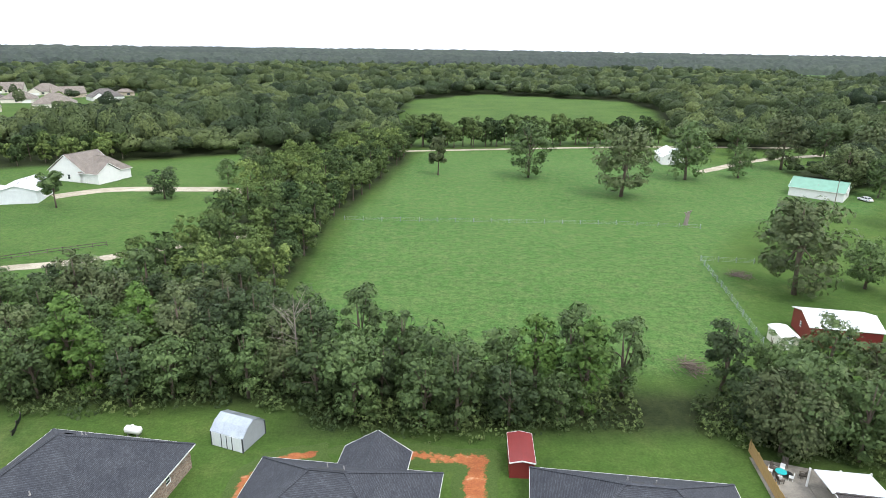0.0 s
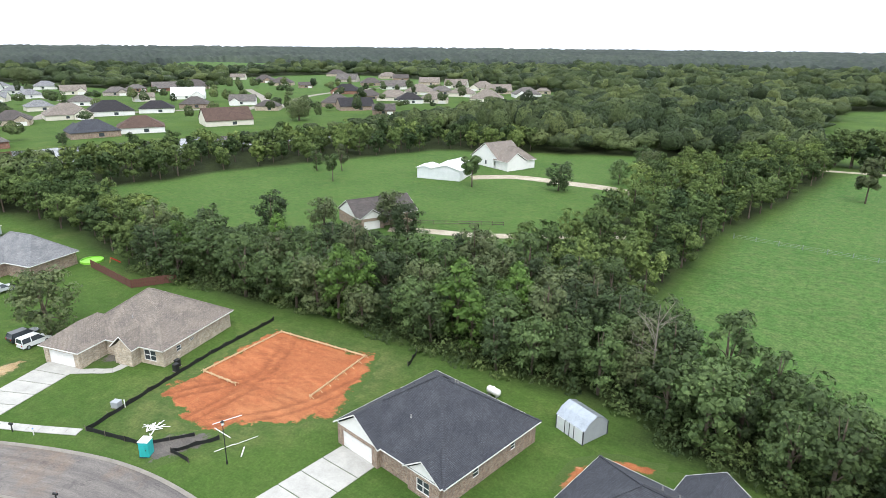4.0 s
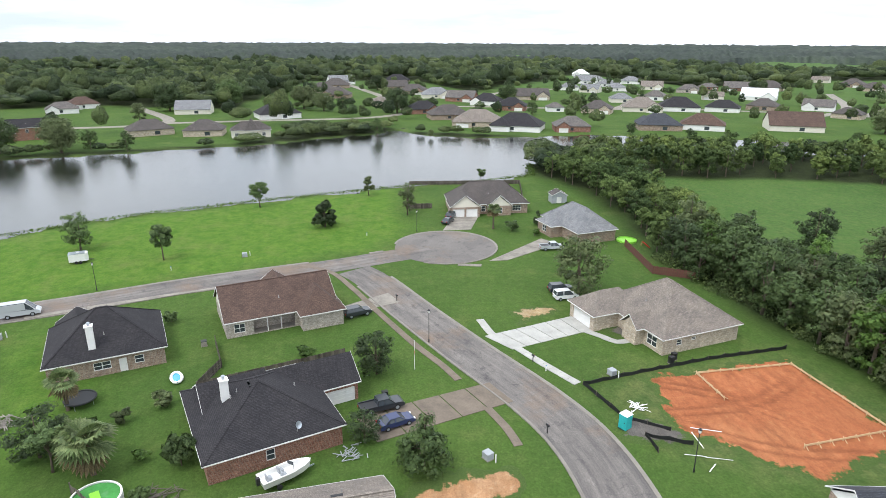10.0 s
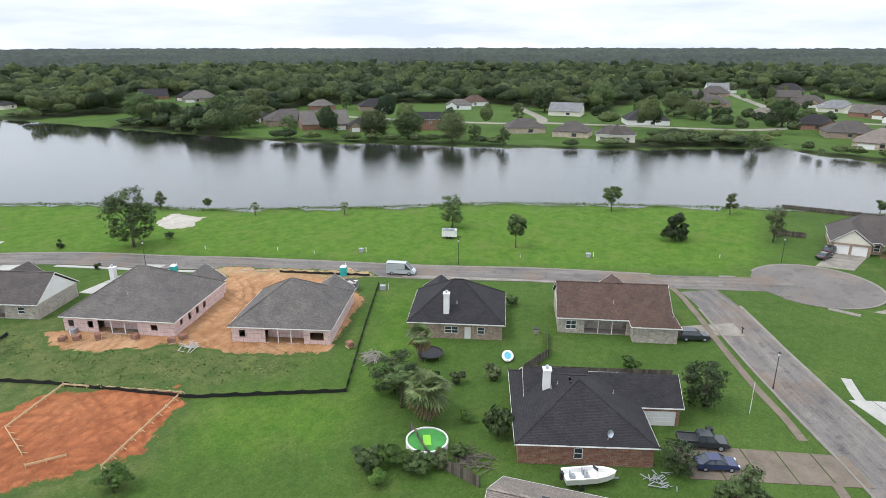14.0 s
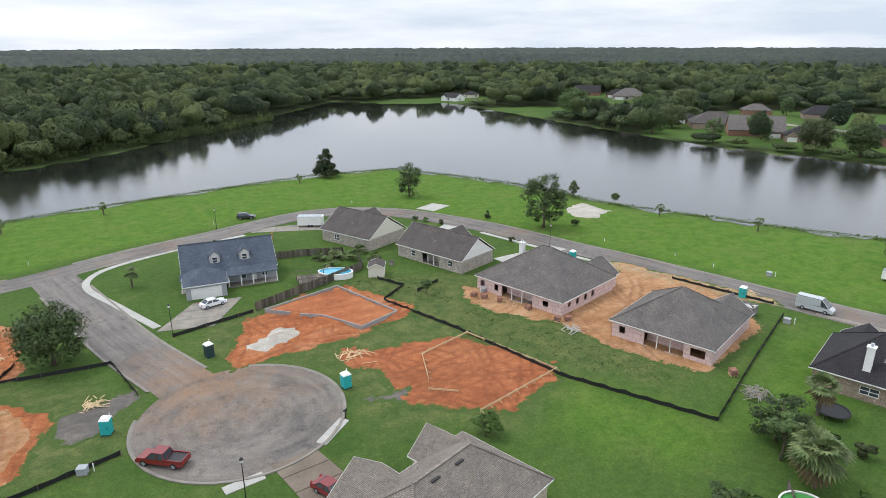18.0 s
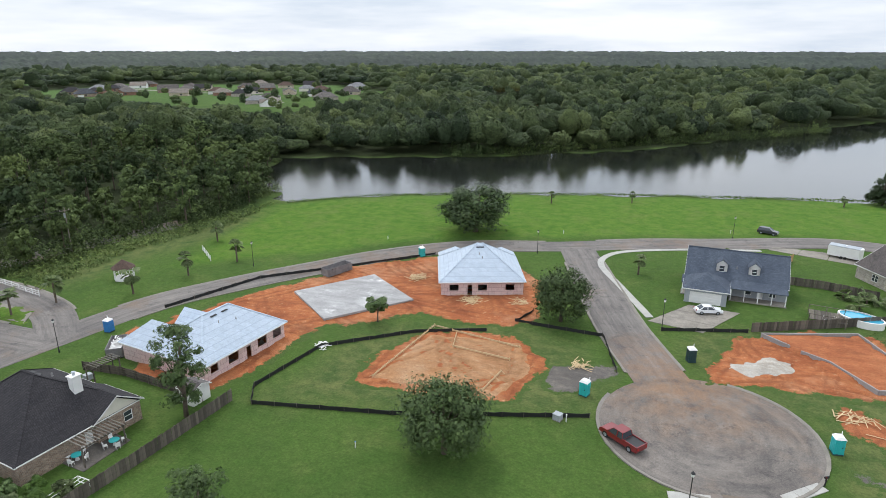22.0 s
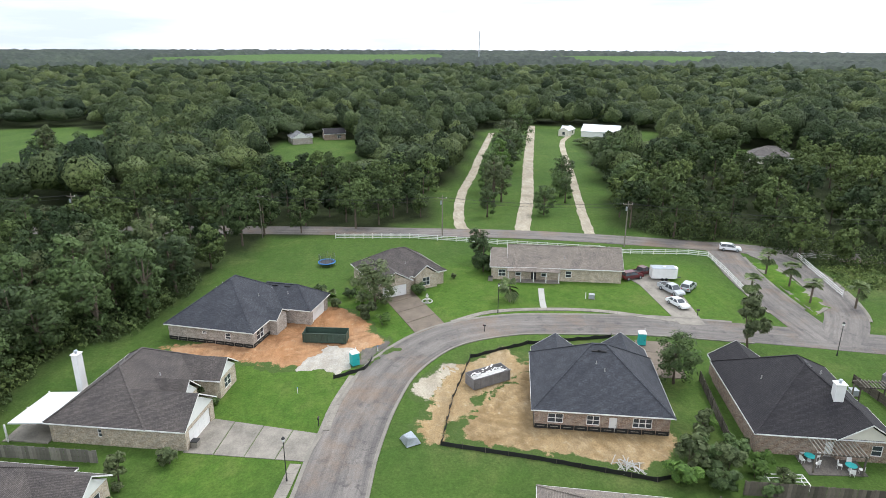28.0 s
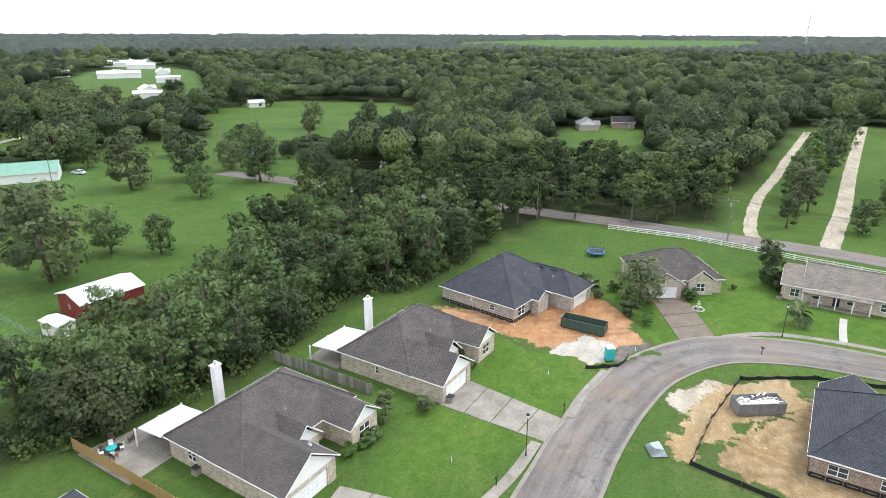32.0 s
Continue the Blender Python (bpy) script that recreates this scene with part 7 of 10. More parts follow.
# ---- distance: woods, fields, estates ----
CLEAR = [
    [(-35, 60), (120, 60), (140, 300), (-15, 300)], [(-124, 62), (-60, 100), (-56, 180), (-42, 284), (-122, 246), (-170, 230), (-205, 130), (-210, 90)],
    [(40, -240), (150, -180), (150, -60), (40, -60)],
    [(-15, 440), (-25, 545), (40, 620), (163, 560), (155, 480)], [(-50, 325), (-56, 398), (-34, 412), (-32, 350)],
    [(-274, -62), (-345, -30), (-340, 10), (-320, 22), (-283, 125), (-247, 254), (-255, 330), (-245, 460), (-250, 575), (-420, 640), (-560, 690), (-680, 680), (-700, 520), (-600, 440), (-620, 330),
     (-720, 310), (-830, 300), (-820, 260), (-720, 220), (-640, 140), (-560, 100), (-720, 60), (-720, -60), (-430, -90), (-400, -60)],
    [(-240, -240), (-330, -290), (-400, -300), (-470, -200), (-450, -130), (-420, -60), (-287, -60)],
    [(-240, -325), (-330, -345), (-410, -395), (-410, -470), (-370, -470), (-300, -380), (-241, -400)],
    [(610, -450), (640, -640), (380, -700), (255, -600), (230, -460), (240, -350), (400, -400)],
    [(240, -740), (240, -790), (290, -780), (290, -730)],
    [(125, -478), (146, -556), (126, -626), (98, -521)],
    [(155, 0), (345, -30), (380, -60), (345, -130), (285, -110), (300, -75), (150, -55)],
    [(245, -115), (288, -125), (278, -170), (245, -160)],
    [(220, 190), (230, 235), (286, 278), (350, 262), (355, 170), (270, 145)], [(230, 55), (285, 73), (325, 60), (312, 30), (272, 28)],
    [(290, 340), (350, 520), (480, 640), (640, 740), (560, 560), (420, 410), (340, 330)], [(75, 95), (136, 205), (175, 225), (215, 205), (190, 130), (120, 104)],
    [(-160, -470), (-215, -500), (-300, -500), (-290, -440), (-225, -440)],
    [(120, 235), (115, 280), (180, 300), (215, 292), (140, 240)],
    [(228, 55), (282, 72), (312, 70), (315, 36), (298, 28), (232, 24)], [(183, 178), (173, 159), (202, 158), (260, 143), (367, 198), (335, 285), (264, 265)], [(240, -84), (250, -122), (264, -155), (240, -160), (232, -120), (230, -90)],
    [(340, -60), (345, -110), (312, -112), (308, -62)], [(720, -560), (790, -570), (780, -650), (740, -650)], [(352, 12), (378, 8), (380, -22), (355, -24)],
]
FAR_FIELDS = [[(1450, 640), (2405, 990), (3300, 800), (3500, -80), (2300, -80), (1750, -10), (1500, 200)], [(1500, -400), (3100, -520), (3100, -1400), (2100, -950), (1600, -690)],
              [(-780, 560), (-1000, 560), (-1350, 900), (-1000, 1000)], [(-760, -330), (-760, -250), (-980, -300), (-950, -400)], [(500, 900), (650, 1300), (760, 1200), (640, 850)],
              [(300, 1700), (500, 2000), (800, 1900), (500, 1600)], [(-1500, 420), (-1450, 250), (-1900, 300), (-1900, 520)]]
CLEAR += [WOOD_A, WOOD_B, WOOD_C, WOOD_D, WOOD_E, WOOD_F]
ESTATE = [(-210, 60), (-203, 36), (-190, -16), (-172, -63), (-130, -134), (-108, -195), (-92, -220), (-35, -218), (55, -195), (112, -166), (140, -60), (150, 40), (100, 100), (-100, 100)]
CLEAR += [ESTATE, [(-14, 282), (115, 300), (163, 480), (163, 560), (40, 620), (-25, 545), (-30, 400)]]


def wooded_floor():
    """Leaf litter under the woods, with the shade of the crowns in its colour."""
    at = ground.data.attributes["cover"]
    c = np.zeros(len(at.data) * 4, np.float32)
    at.data.foreach_get("color", c)
    c = c.reshape(-1, 4)
    co = np.zeros(len(ground.data.vertices) * 3, np.float32)
    ground.data.vertices.foreach_get("co", co)
    x, y = co.reshape(-1, 3)[:, 0].astype(float), co.reshape(-1, 3)[:, 1].astype(float)
    r = np.hypot(x, y)
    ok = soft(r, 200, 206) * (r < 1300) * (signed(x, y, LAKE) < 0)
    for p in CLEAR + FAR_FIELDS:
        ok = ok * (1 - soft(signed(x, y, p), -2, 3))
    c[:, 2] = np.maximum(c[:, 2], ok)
    c[:, 1] = c[:, 1] * (1 - ok)
    c[:, 3] = c[:, 3] * (1 - ok)
    at.data.foreach_set("color", c.ravel())


wooded_floor()

def canopy():
    """The closed canopy towards the horizon."""
    rs = np.geomspace(1150, 4950, 46)
    az = np.linspace(0, 2 * np.pi, 1500, endpoint=False)
    rng = np.random.default_rng(4)
    r, a = np.meshgrid(rs, az, indexing="ij")
    r = r * (1 + rng.uniform(-0.008, 0.008, r.shape))
    x, y = r * np.cos(a), r * np.sin(a)
    z = 10 + 2.5 * np.sin(x * 0.011 + np.sin(y * 0.007) * 2) + rng.uniform(-6.0, 6.0, r.shape)
    for p in FAR_FIELDS:
        z = np.where(signed(x, y, p) > 0, -3, z)
    z[0] = -1.0
    n, m = r.shape
    i = np.arange(n * m).reshape(n, m)
    j = np.roll(i, -1, 1)
    f = np.stack([i[:-1], i[1:], j[1:], j[:-1]], -1).reshape(-1, 4)
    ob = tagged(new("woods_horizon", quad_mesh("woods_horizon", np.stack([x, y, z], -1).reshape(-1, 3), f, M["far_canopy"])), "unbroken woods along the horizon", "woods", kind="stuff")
    set_tint(ob, np.clip(0.35 + 0.2 * np.sin(x * 0.004 + 3 * np.sin(y * 0.003)) + rng.normal(scale=0.25, size=x.shape), 0, 1).ravel())


canopy()

FAR_ROOFS = ["roof_grey", "roof_taupe", "roof_tan", "roof_lightgrey", "roof_dark", "roof_brown"]
FAR_WALLS = ["brick_brown", "cream", "brick_tan", "white", "brick_red", "brick_grey"]
ROOF_WORDS = {"roof_navy": "charcoal", "roof_grey": "grey", "roof_taupe": "taupe", "roof_tan": "tan", "roof_lightgrey": "pale grey", "roof_dark": "dark", "roof_brown": "brown", "whitemetal": "white metal"}
WALL_WORDS = {"brick_brown": "brown brick", "cream": "cream", "brick_tan": "tan brick", "white": "white", "brick_red": "red brick", "brick_grey": "grey brick", "grey_siding": "grey"}

FAR_SPOTS = []


def far_houses(rows, turn, group, roofs=FAR_ROOFS, walls=FAR_WALLS, seed=1):
    rnd = random.Random(seed)
    for x, y, w in rows:
        w = min(24, max(11, w)) * 0.86
        d = rnd.uniform(0.62, 0.8) * w
        roof, wall = rnd.choice(roofs), rnd.choice(walls)
        a = turn + rnd.choice([0, 0, 0, 90]) + rnd.uniform(-8, 8)
        if roof == "whitemetal":
            d *= 0.75
        wings = [(0, 0, w, d, "gable" if roof == "whitemetal" else rnd.choice(["hip", "hip", "gable"]), "x", d * 0.3), (w * rnd.choice([-0.28, 0.28]), -d * 0.34, w * 0.36, d * 0.6, rnd.choice(["gable", "hip"]), "y", w * 0.13)]
        house(x, y, a, wings, M[wall], M[roof], "%s house with %s roof across the water" % (WALL_WORDS[wall], ROOF_WORDS[roof]) if abs(x) > 250 else "%s house with %s roof among trees" % (WALL_WORDS[wall], ROOF_WORDS[roof]),
              [(0, "front", "window", w * 0.42, 1.6, 1.5, 0.8), (0, "back", "window", w * 0.6, 1.8, 1.5, 0.8), (1, "front", "garage", w * 0.04, w * 0.26, 2.2, 0), (0, "right", "window", d * 0.4, 1.4, 1.4, 0.8)],
              gable=M["white"] if rnd.random() < 0.5 else M[wall], group=group, eave=2.9, simple=math.hypot(x, y) > 330)
        FAR_SPOTS.append((x, y, w * 0.62))


ROOF_KEYS = {"d": "roof_dark", "t": "roof_taupe", "g": "roof_grey", "l": "roof_lightgrey", "n": "roof_tan", "b": "roof_brown", "v": "roof_navy", "w": "whitemetal"}
WALL_KEYS = {"d": ["brick_red", "brick_brown", "white"], "t": ["brick_brown", "brick_tan"], "g": ["white", "brick_grey", "brick_red"], "l": ["white", "cream"], "n": ["brick_tan", "cream"], "b": ["cream", "white"], "v": ["brick_brown"], "w": ["white"]}


def estate(rows, group, seed):
    """Houses of an estate, each roughly facing its street: place, width and roof colour."""
    rnd = random.Random(seed)
    for x, y, w, key in rows:
        wall = rnd.choice(WALL_KEYS[key])
        d = rnd.uniform(0.62, 0.78) * w
        a = math.degrees(math.atan2(y, x)) + rnd.choice([90, -90]) + rnd.uniform(-16, 16)
        wings = [(0, 0, w, d, rnd.choice(["hip", "hip", "hip", "gable"]), "x", d * 0.33), (w * rnd.choice([-0.27, 0.27]), -d * 0.36, w * 0.38, d * 0.6, rnd.choice(["gable", "gable", "hip"]), "y", w * 0.14)]
        house(x, y, a, wings, M[wall], M[ROOF_KEYS[key]], "%s house with %s roof across the water" % (WALL_WORDS[wall], ROOF_WORDS[ROOF_KEYS[key]]),
              [(0, "front", "window", w * 0.42, 1.8, 1.5, 0.8), (0, "back", "window", w * 0.55, 2.4, 1.7, 0.5), (1, "front", "garage", w * 0.06, w * 0.26, 2.2, 0)], group=group, eave=2.9, simple=True)
        FAR_SPOTS.append((x, y, w * 0.7))


EST = "houses of the far estates"
estate([(-389, -456, 23, "d"), (-394, -423, 16, "d"), (-390, -404, 26, "g"), (-302, -264, 11, "d"), (-298, -241, 26, "t"), (-293, -212, 26, "g"), (-377, -274, 17, "g"), (-392, -239, 22, "d"), (-293, -186, 16, "d")], EST, 3)
estate([(-422, -186, 18, "g"), (-452, -186, 19, "b"), (-323, -104, 20, "t"), (-319, -77, 18, "t"), (-415, -105, 21, "l"), (-388, -51, 24, "d"), (-663, -96, 26, "d"), (-798, -173, 20, "n")], EST, 4)
estate([(-575, -35, 22, "t"), (-625, -25, 26, "t"), (-675, -22, 26, "l"), (-518, -21, 23, "t"), (-454, 12, 12, "n"), (-601, 29, 25, "t"), (-695, 37, 26, "d"), (-549, 44, 23, "t"), (-512, 59, 24, "l"), (-482, 75, 22, "g"), (-454, 89, 21, "d"), (-419, 99, 20, "d"), (-404, 38, 20, "d"), (-374, 50, 23, "t"), (-341, 62, 26, "n"), (-323, 80, 26, "d"), (-492, 132, 26, "t"), (-406, 125, 11, "g")], EST, 5)
estate([(-317, 107, 18, "g"), (-397, 151, 19, "t"), (-570, 233, 17, "l"), (-464, 194, 16, "l"), (-404, 184, 25, "n"), (-318, 155, 22, "v"), (-404, 210, 26, "d"), (-316, 179, 22, "b"), (-396, 237, 21, "d"), (-404, 271, 19, "t"), (-474, 313, 26, "w"), (-478, 276, 16, "n"), (-309, 226, 26, "b"), (-397, 307, 19, "g"), (-352, 293, 16, "t"), (-545, 291, 20, "g"), (-563, 348, 23, "g"), (-566, 382, 26, "t"), (-573, 325, 16, "g")], EST, 6)
estate([(-809, 281, 21, "w"), (-671, 239, 23, "l"), (-624, 245, 19, "l"), (-664, 287, 20, "l"), (-582, 192, 17, "l"), (-695, 260, 16, "l"), (-584, 274, 20, "n"), (-480, 229, 17, "g"), (-667, 512, 18, "n"), (-600, 497, 22, "t"), (-546, 476, 23, "t"), (-497, 464, 14, "t"), (-555, 203, 17, "l")], EST, 7)
estate([(-413, 436, 26, "d"), (-337, 345, 22, "t"), (-308, 333, 24, "d"), (-274, 324, 15, "t"), (-360, 407, 19, "t"), (-335, 409, 26, "n"), (-311, 400, 20, "d"), (-421, 514, 26, "g"), (-358, 475, 25, "n"), (-298, 415, 22, "n"), (-344, 491, 19, "g"), (-434, 595, 23, "n"), (-381, 571, 24, "n")], EST, 8)
estate([(-315, 482, 22, "n"), (-270, 450, 26, "n"), (-339, 556, 25, "n"), (-307, 532, 24, "n"), (-266, 511, 24, "g"), (-641, 658, 26, "t"), (-540, 573, 25, "g"), (-550, 661, 24, "n"), (-512, 640, 20, "t"), (-475, 541, 23, "t"), (-271, 555, 13, "n")], EST, 9)
white_villa = house(-278.6, -287.8, -224.0, [(0, 0, 15, 11, "gable", "x", 5.2), (0, -6.4, 14, 2.2, "hip", "x", 0.5)], M["white"], M["roof_tan"], "tall white lake house with dormers and deep porch", [(0, "front", "window", 2, 1.4, 1.8, 0.8), (0, "front", "window", 6, 1.4, 1.8, 0.8), (0, "front", "window", 11, 1.4, 1.8, 0.8), (1, "front", "dark", 1, 12, 2.2, 0.1)], eave=3.6, group=EST)
house(-312.6, -154.8, -244.0, [(0, 0, 15, 10, "gable", "x", 3.6)], M["brick_red"], M["roof_dark"], "two-storey red brick house with white gable", [(0, "front", "window", 2, 1.2, 1.5, 3.4), (0, "front", "window", 7, 1.2, 1.5, 3.4), (0, "front", "window", 11, 1.2, 1.5, 0.8)], eave=5.6, gable=M["white"], group=EST)
house(-311.9, -54.0, -260.0, [(0, 0, 18, 10, "hip", "x", 3.6), (0.4, -2.6, 6.4, 7.6, "hip", "y", 5.4)], M["cream"], M["roof_taupe"], "two-storey cream house with taupe roof on the shore", [(1, "front", "window", 1.0, 1.2, 1.3, 1.0), (1, "front", "window", 4.0, 1.2, 1.3, 1.0), (0, "front", "window", 14, 1.6, 1.5, 0.8), (0, "front", "window", 1.6, 1.6, 1.5, 0.8)], eave=3.4, group=EST)
FAR_SPOTS += [(-278.6, -287.8, 12), (-312.6, -154.8, 10), (-311.9, -54.0, 12)]
estate([(543, -474, 20, "d"), (513, -462, 19, "v"), (492, -490, 20, "g"), (430, -597, 20, "t"), (404, -592, 19, "g"), (440, -636, 21, "n"), (380, -650, 20, "d"), (318, -640, 20, "l"), (292, -570, 20, "t"), (312, -540, 19, "v"), (280, -500, 20, "g"), (482, -535, 20, "t"), (450, -525, 20, "g")], EST, 12)
far_houses([(564, -526, 20), (563, -552, 20), (562, -579, 20), (493, -582, 20), (462, -565, 20), (402, -518, 20), (378, -514, 20), (387, -547, 20), (294, -438, 24), (348, -551, 20), (356, -597, 19), (270, -746, 20), (252, -757, 20)], 30, EST, seed=10)
far_houses([(-254, -464, 18), (-282, -483, 14), (305, 61, 14), (318, 46, 12)], 20, "scattered houses", seed=11)
far_houses([(368, -4, 15), (251, -141, 18)], 70, "scattered houses", ["roof_dark", "roof_grey"], ["cream", "grey_siding"], seed=14)
far_houses([(280, 289, 11)], 40, "scattered houses", ["roof_brown"], ["brick_red"], seed=15)
far_houses([(308, 263, 11), (754, -606, 24), (500, 548, 24), (343, 393, 22), (424, 606, 22), (458, 566, 24), (612, 732, 24), (326, -92, 22), (332, -75, 13)], 60, "white-roofed buildings", ["whitemetal"], ["white", "cream"], seed=16)
far_houses([(437, -500, 20), (419, -532, 20), (326, -484, 20), (317, -450, 20), (409, -640, 20), (573, -605, 20), (548, -530, 18), (535, -495, 18), (334, -588, 20)], 30, EST, seed=17)
far_houses([(216, 618, 22), (96, 258, 18)], 75, "white-roofed buildings", ["whitemetal"], ["white", "cream"], seed=12)
far_houses([(-106, 122, 20)], 60, "farm buildings", ["roof_taupe"], ["brick_brown"], seed=13)


FAR_TREES = ((-402.5, 21.3, 17), (-304.6, 6.3, 9.8), (-392.3, -0.8, 7.6), (-589.2, 13.8, 14.5), (-414, -13, 11.6), (-420.2, -25.4, 13.3), (-385.3, 104.5, 9.8), (-462.7, 105.9, 14.3), (-301.1, 32, 4.3), (-407.9, 144, 12), (-300.9, 132.8, 6.9), (-288.8, 262.9, 15.1), (-376.6, 135.6, 7), (-484.8, 218.9, 11.2), (-735.6, 296.5, 20), (-268.3, -304.3, 14), (-249.1, -239.5, 13.8), (-274.7, -249.8, 14.3))
FAR_TREES += ((-252.1, -203.4, 12.5), (-274.2, -192.1, 9), (-267.2, -163, 15.6), (-403, -392.1, 15.8), (-286.9, -282.3, 17.4), (-335.7, -298.2, 18.5), (-386.8, -258.9, 12.9), (-270.6, -330, 18.5), (-238.2, -264.8, 4), (-240.8, -255.7, 4), (-271.8, -146.6, 15.3), (-271.4, -122.9, 15.8), (-277.5, -113.8, 9.5), (-271.8, -97.4, 9.5), (-372.4, -124.4, 12.4), (-427.4, -123.3, 19), (-452.5, -91, 19.3), (-436.2, -39.4, 17))
far_woods("woods_middle", 205, 400, 7.6, 12, 7, 18, 42, 0.46, 12.5, 11, CLEAR, avoid=FAR_SPOTS)
far_woods("woods_beyond", 400, 720, 11.2, 9, 4, 9, 3, 0.9, 13.5, 13, CLEAR, avoid=FAR_SPOTS)
far_woods("woods_far", 720, 1180, 16.5, 6, 3, 5, 0, 1.5, 14.5, 12, CLEAR + FAR_FIELDS, avoid=FAR_SPOTS)
for i, (x, y, high) in enumerate(FAR_TREES):
    tree("live_oak" if high > 13 else "oak", x, y, high / (10.5 if high > 13 else 11.5), i, i * 67, label="rounded leafy tree near the far shore")
far_woods("estate_trees", 250, 720, 16.0, 12, 7, 12, 24, 0.5, 10.0, 21, [], [CLEAR[5], CLEAR[8]], 0.3, "scattered garden trees among the far houses", FAR_SPOTS, (0.18, 0.32))
far_woods("shore_trees", 230, 480, 12.0, 13, 8, 16, 40, 0.5, 15.0, 22, [], [[(-244, -330), (-244, -240), (-264, -125), (-287, -50), (-335, -40), (-350, -125), (-335, -330)], [(-300, -140), (-420, -60), (-420, -20), (-330, -30)]], 0.07, "leafy trees along the far shore", FAR_SPOTS, (0.35, 0.6))
for i, pts in enumerate(([(-365, -110), (-372, -60), (-380, 0), (-405, 30), (-440, 60), (-430, 110), (-415, 160), (-405, 230), (-360, 310), (-320, 360)], [(-405, 30), (-500, 20), (-600, 0), (-690, -20)], [(-430, 110), (-540, 110), (-600, 190)],
                         [(-415, 170), (-500, 230), (-560, 240)], [(-360, 310), (-420, 400), (-440, 520), (-420, 600)], [(-345, 250), (-400, 330), (-520, 410)], [(-320, 360), (-310, 440), (-380, 530)], [(-340, -300), (-345, -250), (-345, -190), (-365, -110), (-450, -150)],
                         [(380, -540), (450, -540), (560, -560)], [(300, -460), (370, -535)])):
    road("road_far_%d" % (i + 1), pts, 3.4, 0.05, kerbs=False, mat="concrete", label="pale street between far houses")

# ---- farm buildings ----
house(-121.5, 212, -20, [(0, 0, 16, 13, "gable", "y", 5.6), (9.5, -2, 8, 9, "gable", "x", 3.2), (6, 3, 14, 9, "hip", "x", 4.2)], M["white"], M["roof_tan"], "large white farmhouse with steep tan gable roof",
      [(0, "front", "window", 3, 1.2, 1.6, 0.8), (0, "front", "window", 8, 1.2, 1.6, 0.8), (1, "front", "garage", 1.2, 5.4, 2.3, 0)], eave=3.2, name="farmhouse")
house(-122.5, 182.5, 14, [(0, 0, 10.5, 16, "gable", "y", 1.6), (-8.0, -4, 5.4, 7.6, "gable", "y", 0.8)], M["whitemetal"], M["whitemetal"], "white metal barn with open lean-to", [(0, "right", "garage", 6, 4.0, 2.8, 0)], eave=3.6, name="metal_barn", category="barn")
house(123.5, 197.5, -40, [(0, 0, 15.5, 11, "gable", "x", 2.6)], M["white"], M["green_metal"], "white cottage with pale green metal roof", [(0, "right", "window", 4.6, 1.0, 1.1, 1.1)], eave=2.8, name="cottage")
barn = house(65.2, 92.6, -11.5, [(0, 0, 10.4, 8.2, "gable", "x", 1.2)], M["red_metal"], M["whitemetal"], "red metal barn with white roof", [(0, "left", "window", 3.4, 0.9, 1.0, 1.5), (0, "front", "window", 5.2, 1.0, 0.9, 1.4)], eave=3.3, name="red_barn", category="barn", over=0.12)
house(55.5, 90.3, -4, [(0, 0, 2.9, 4.4, "gable", "y", 0.25)], M["cream"], M["whitemetal"], "small pale green-white metal shed", [(0, "front", "door", 0.8, 1.3, 1.9, 0.0)], eave=2.2, name="shed", category="shed", over=0.05)


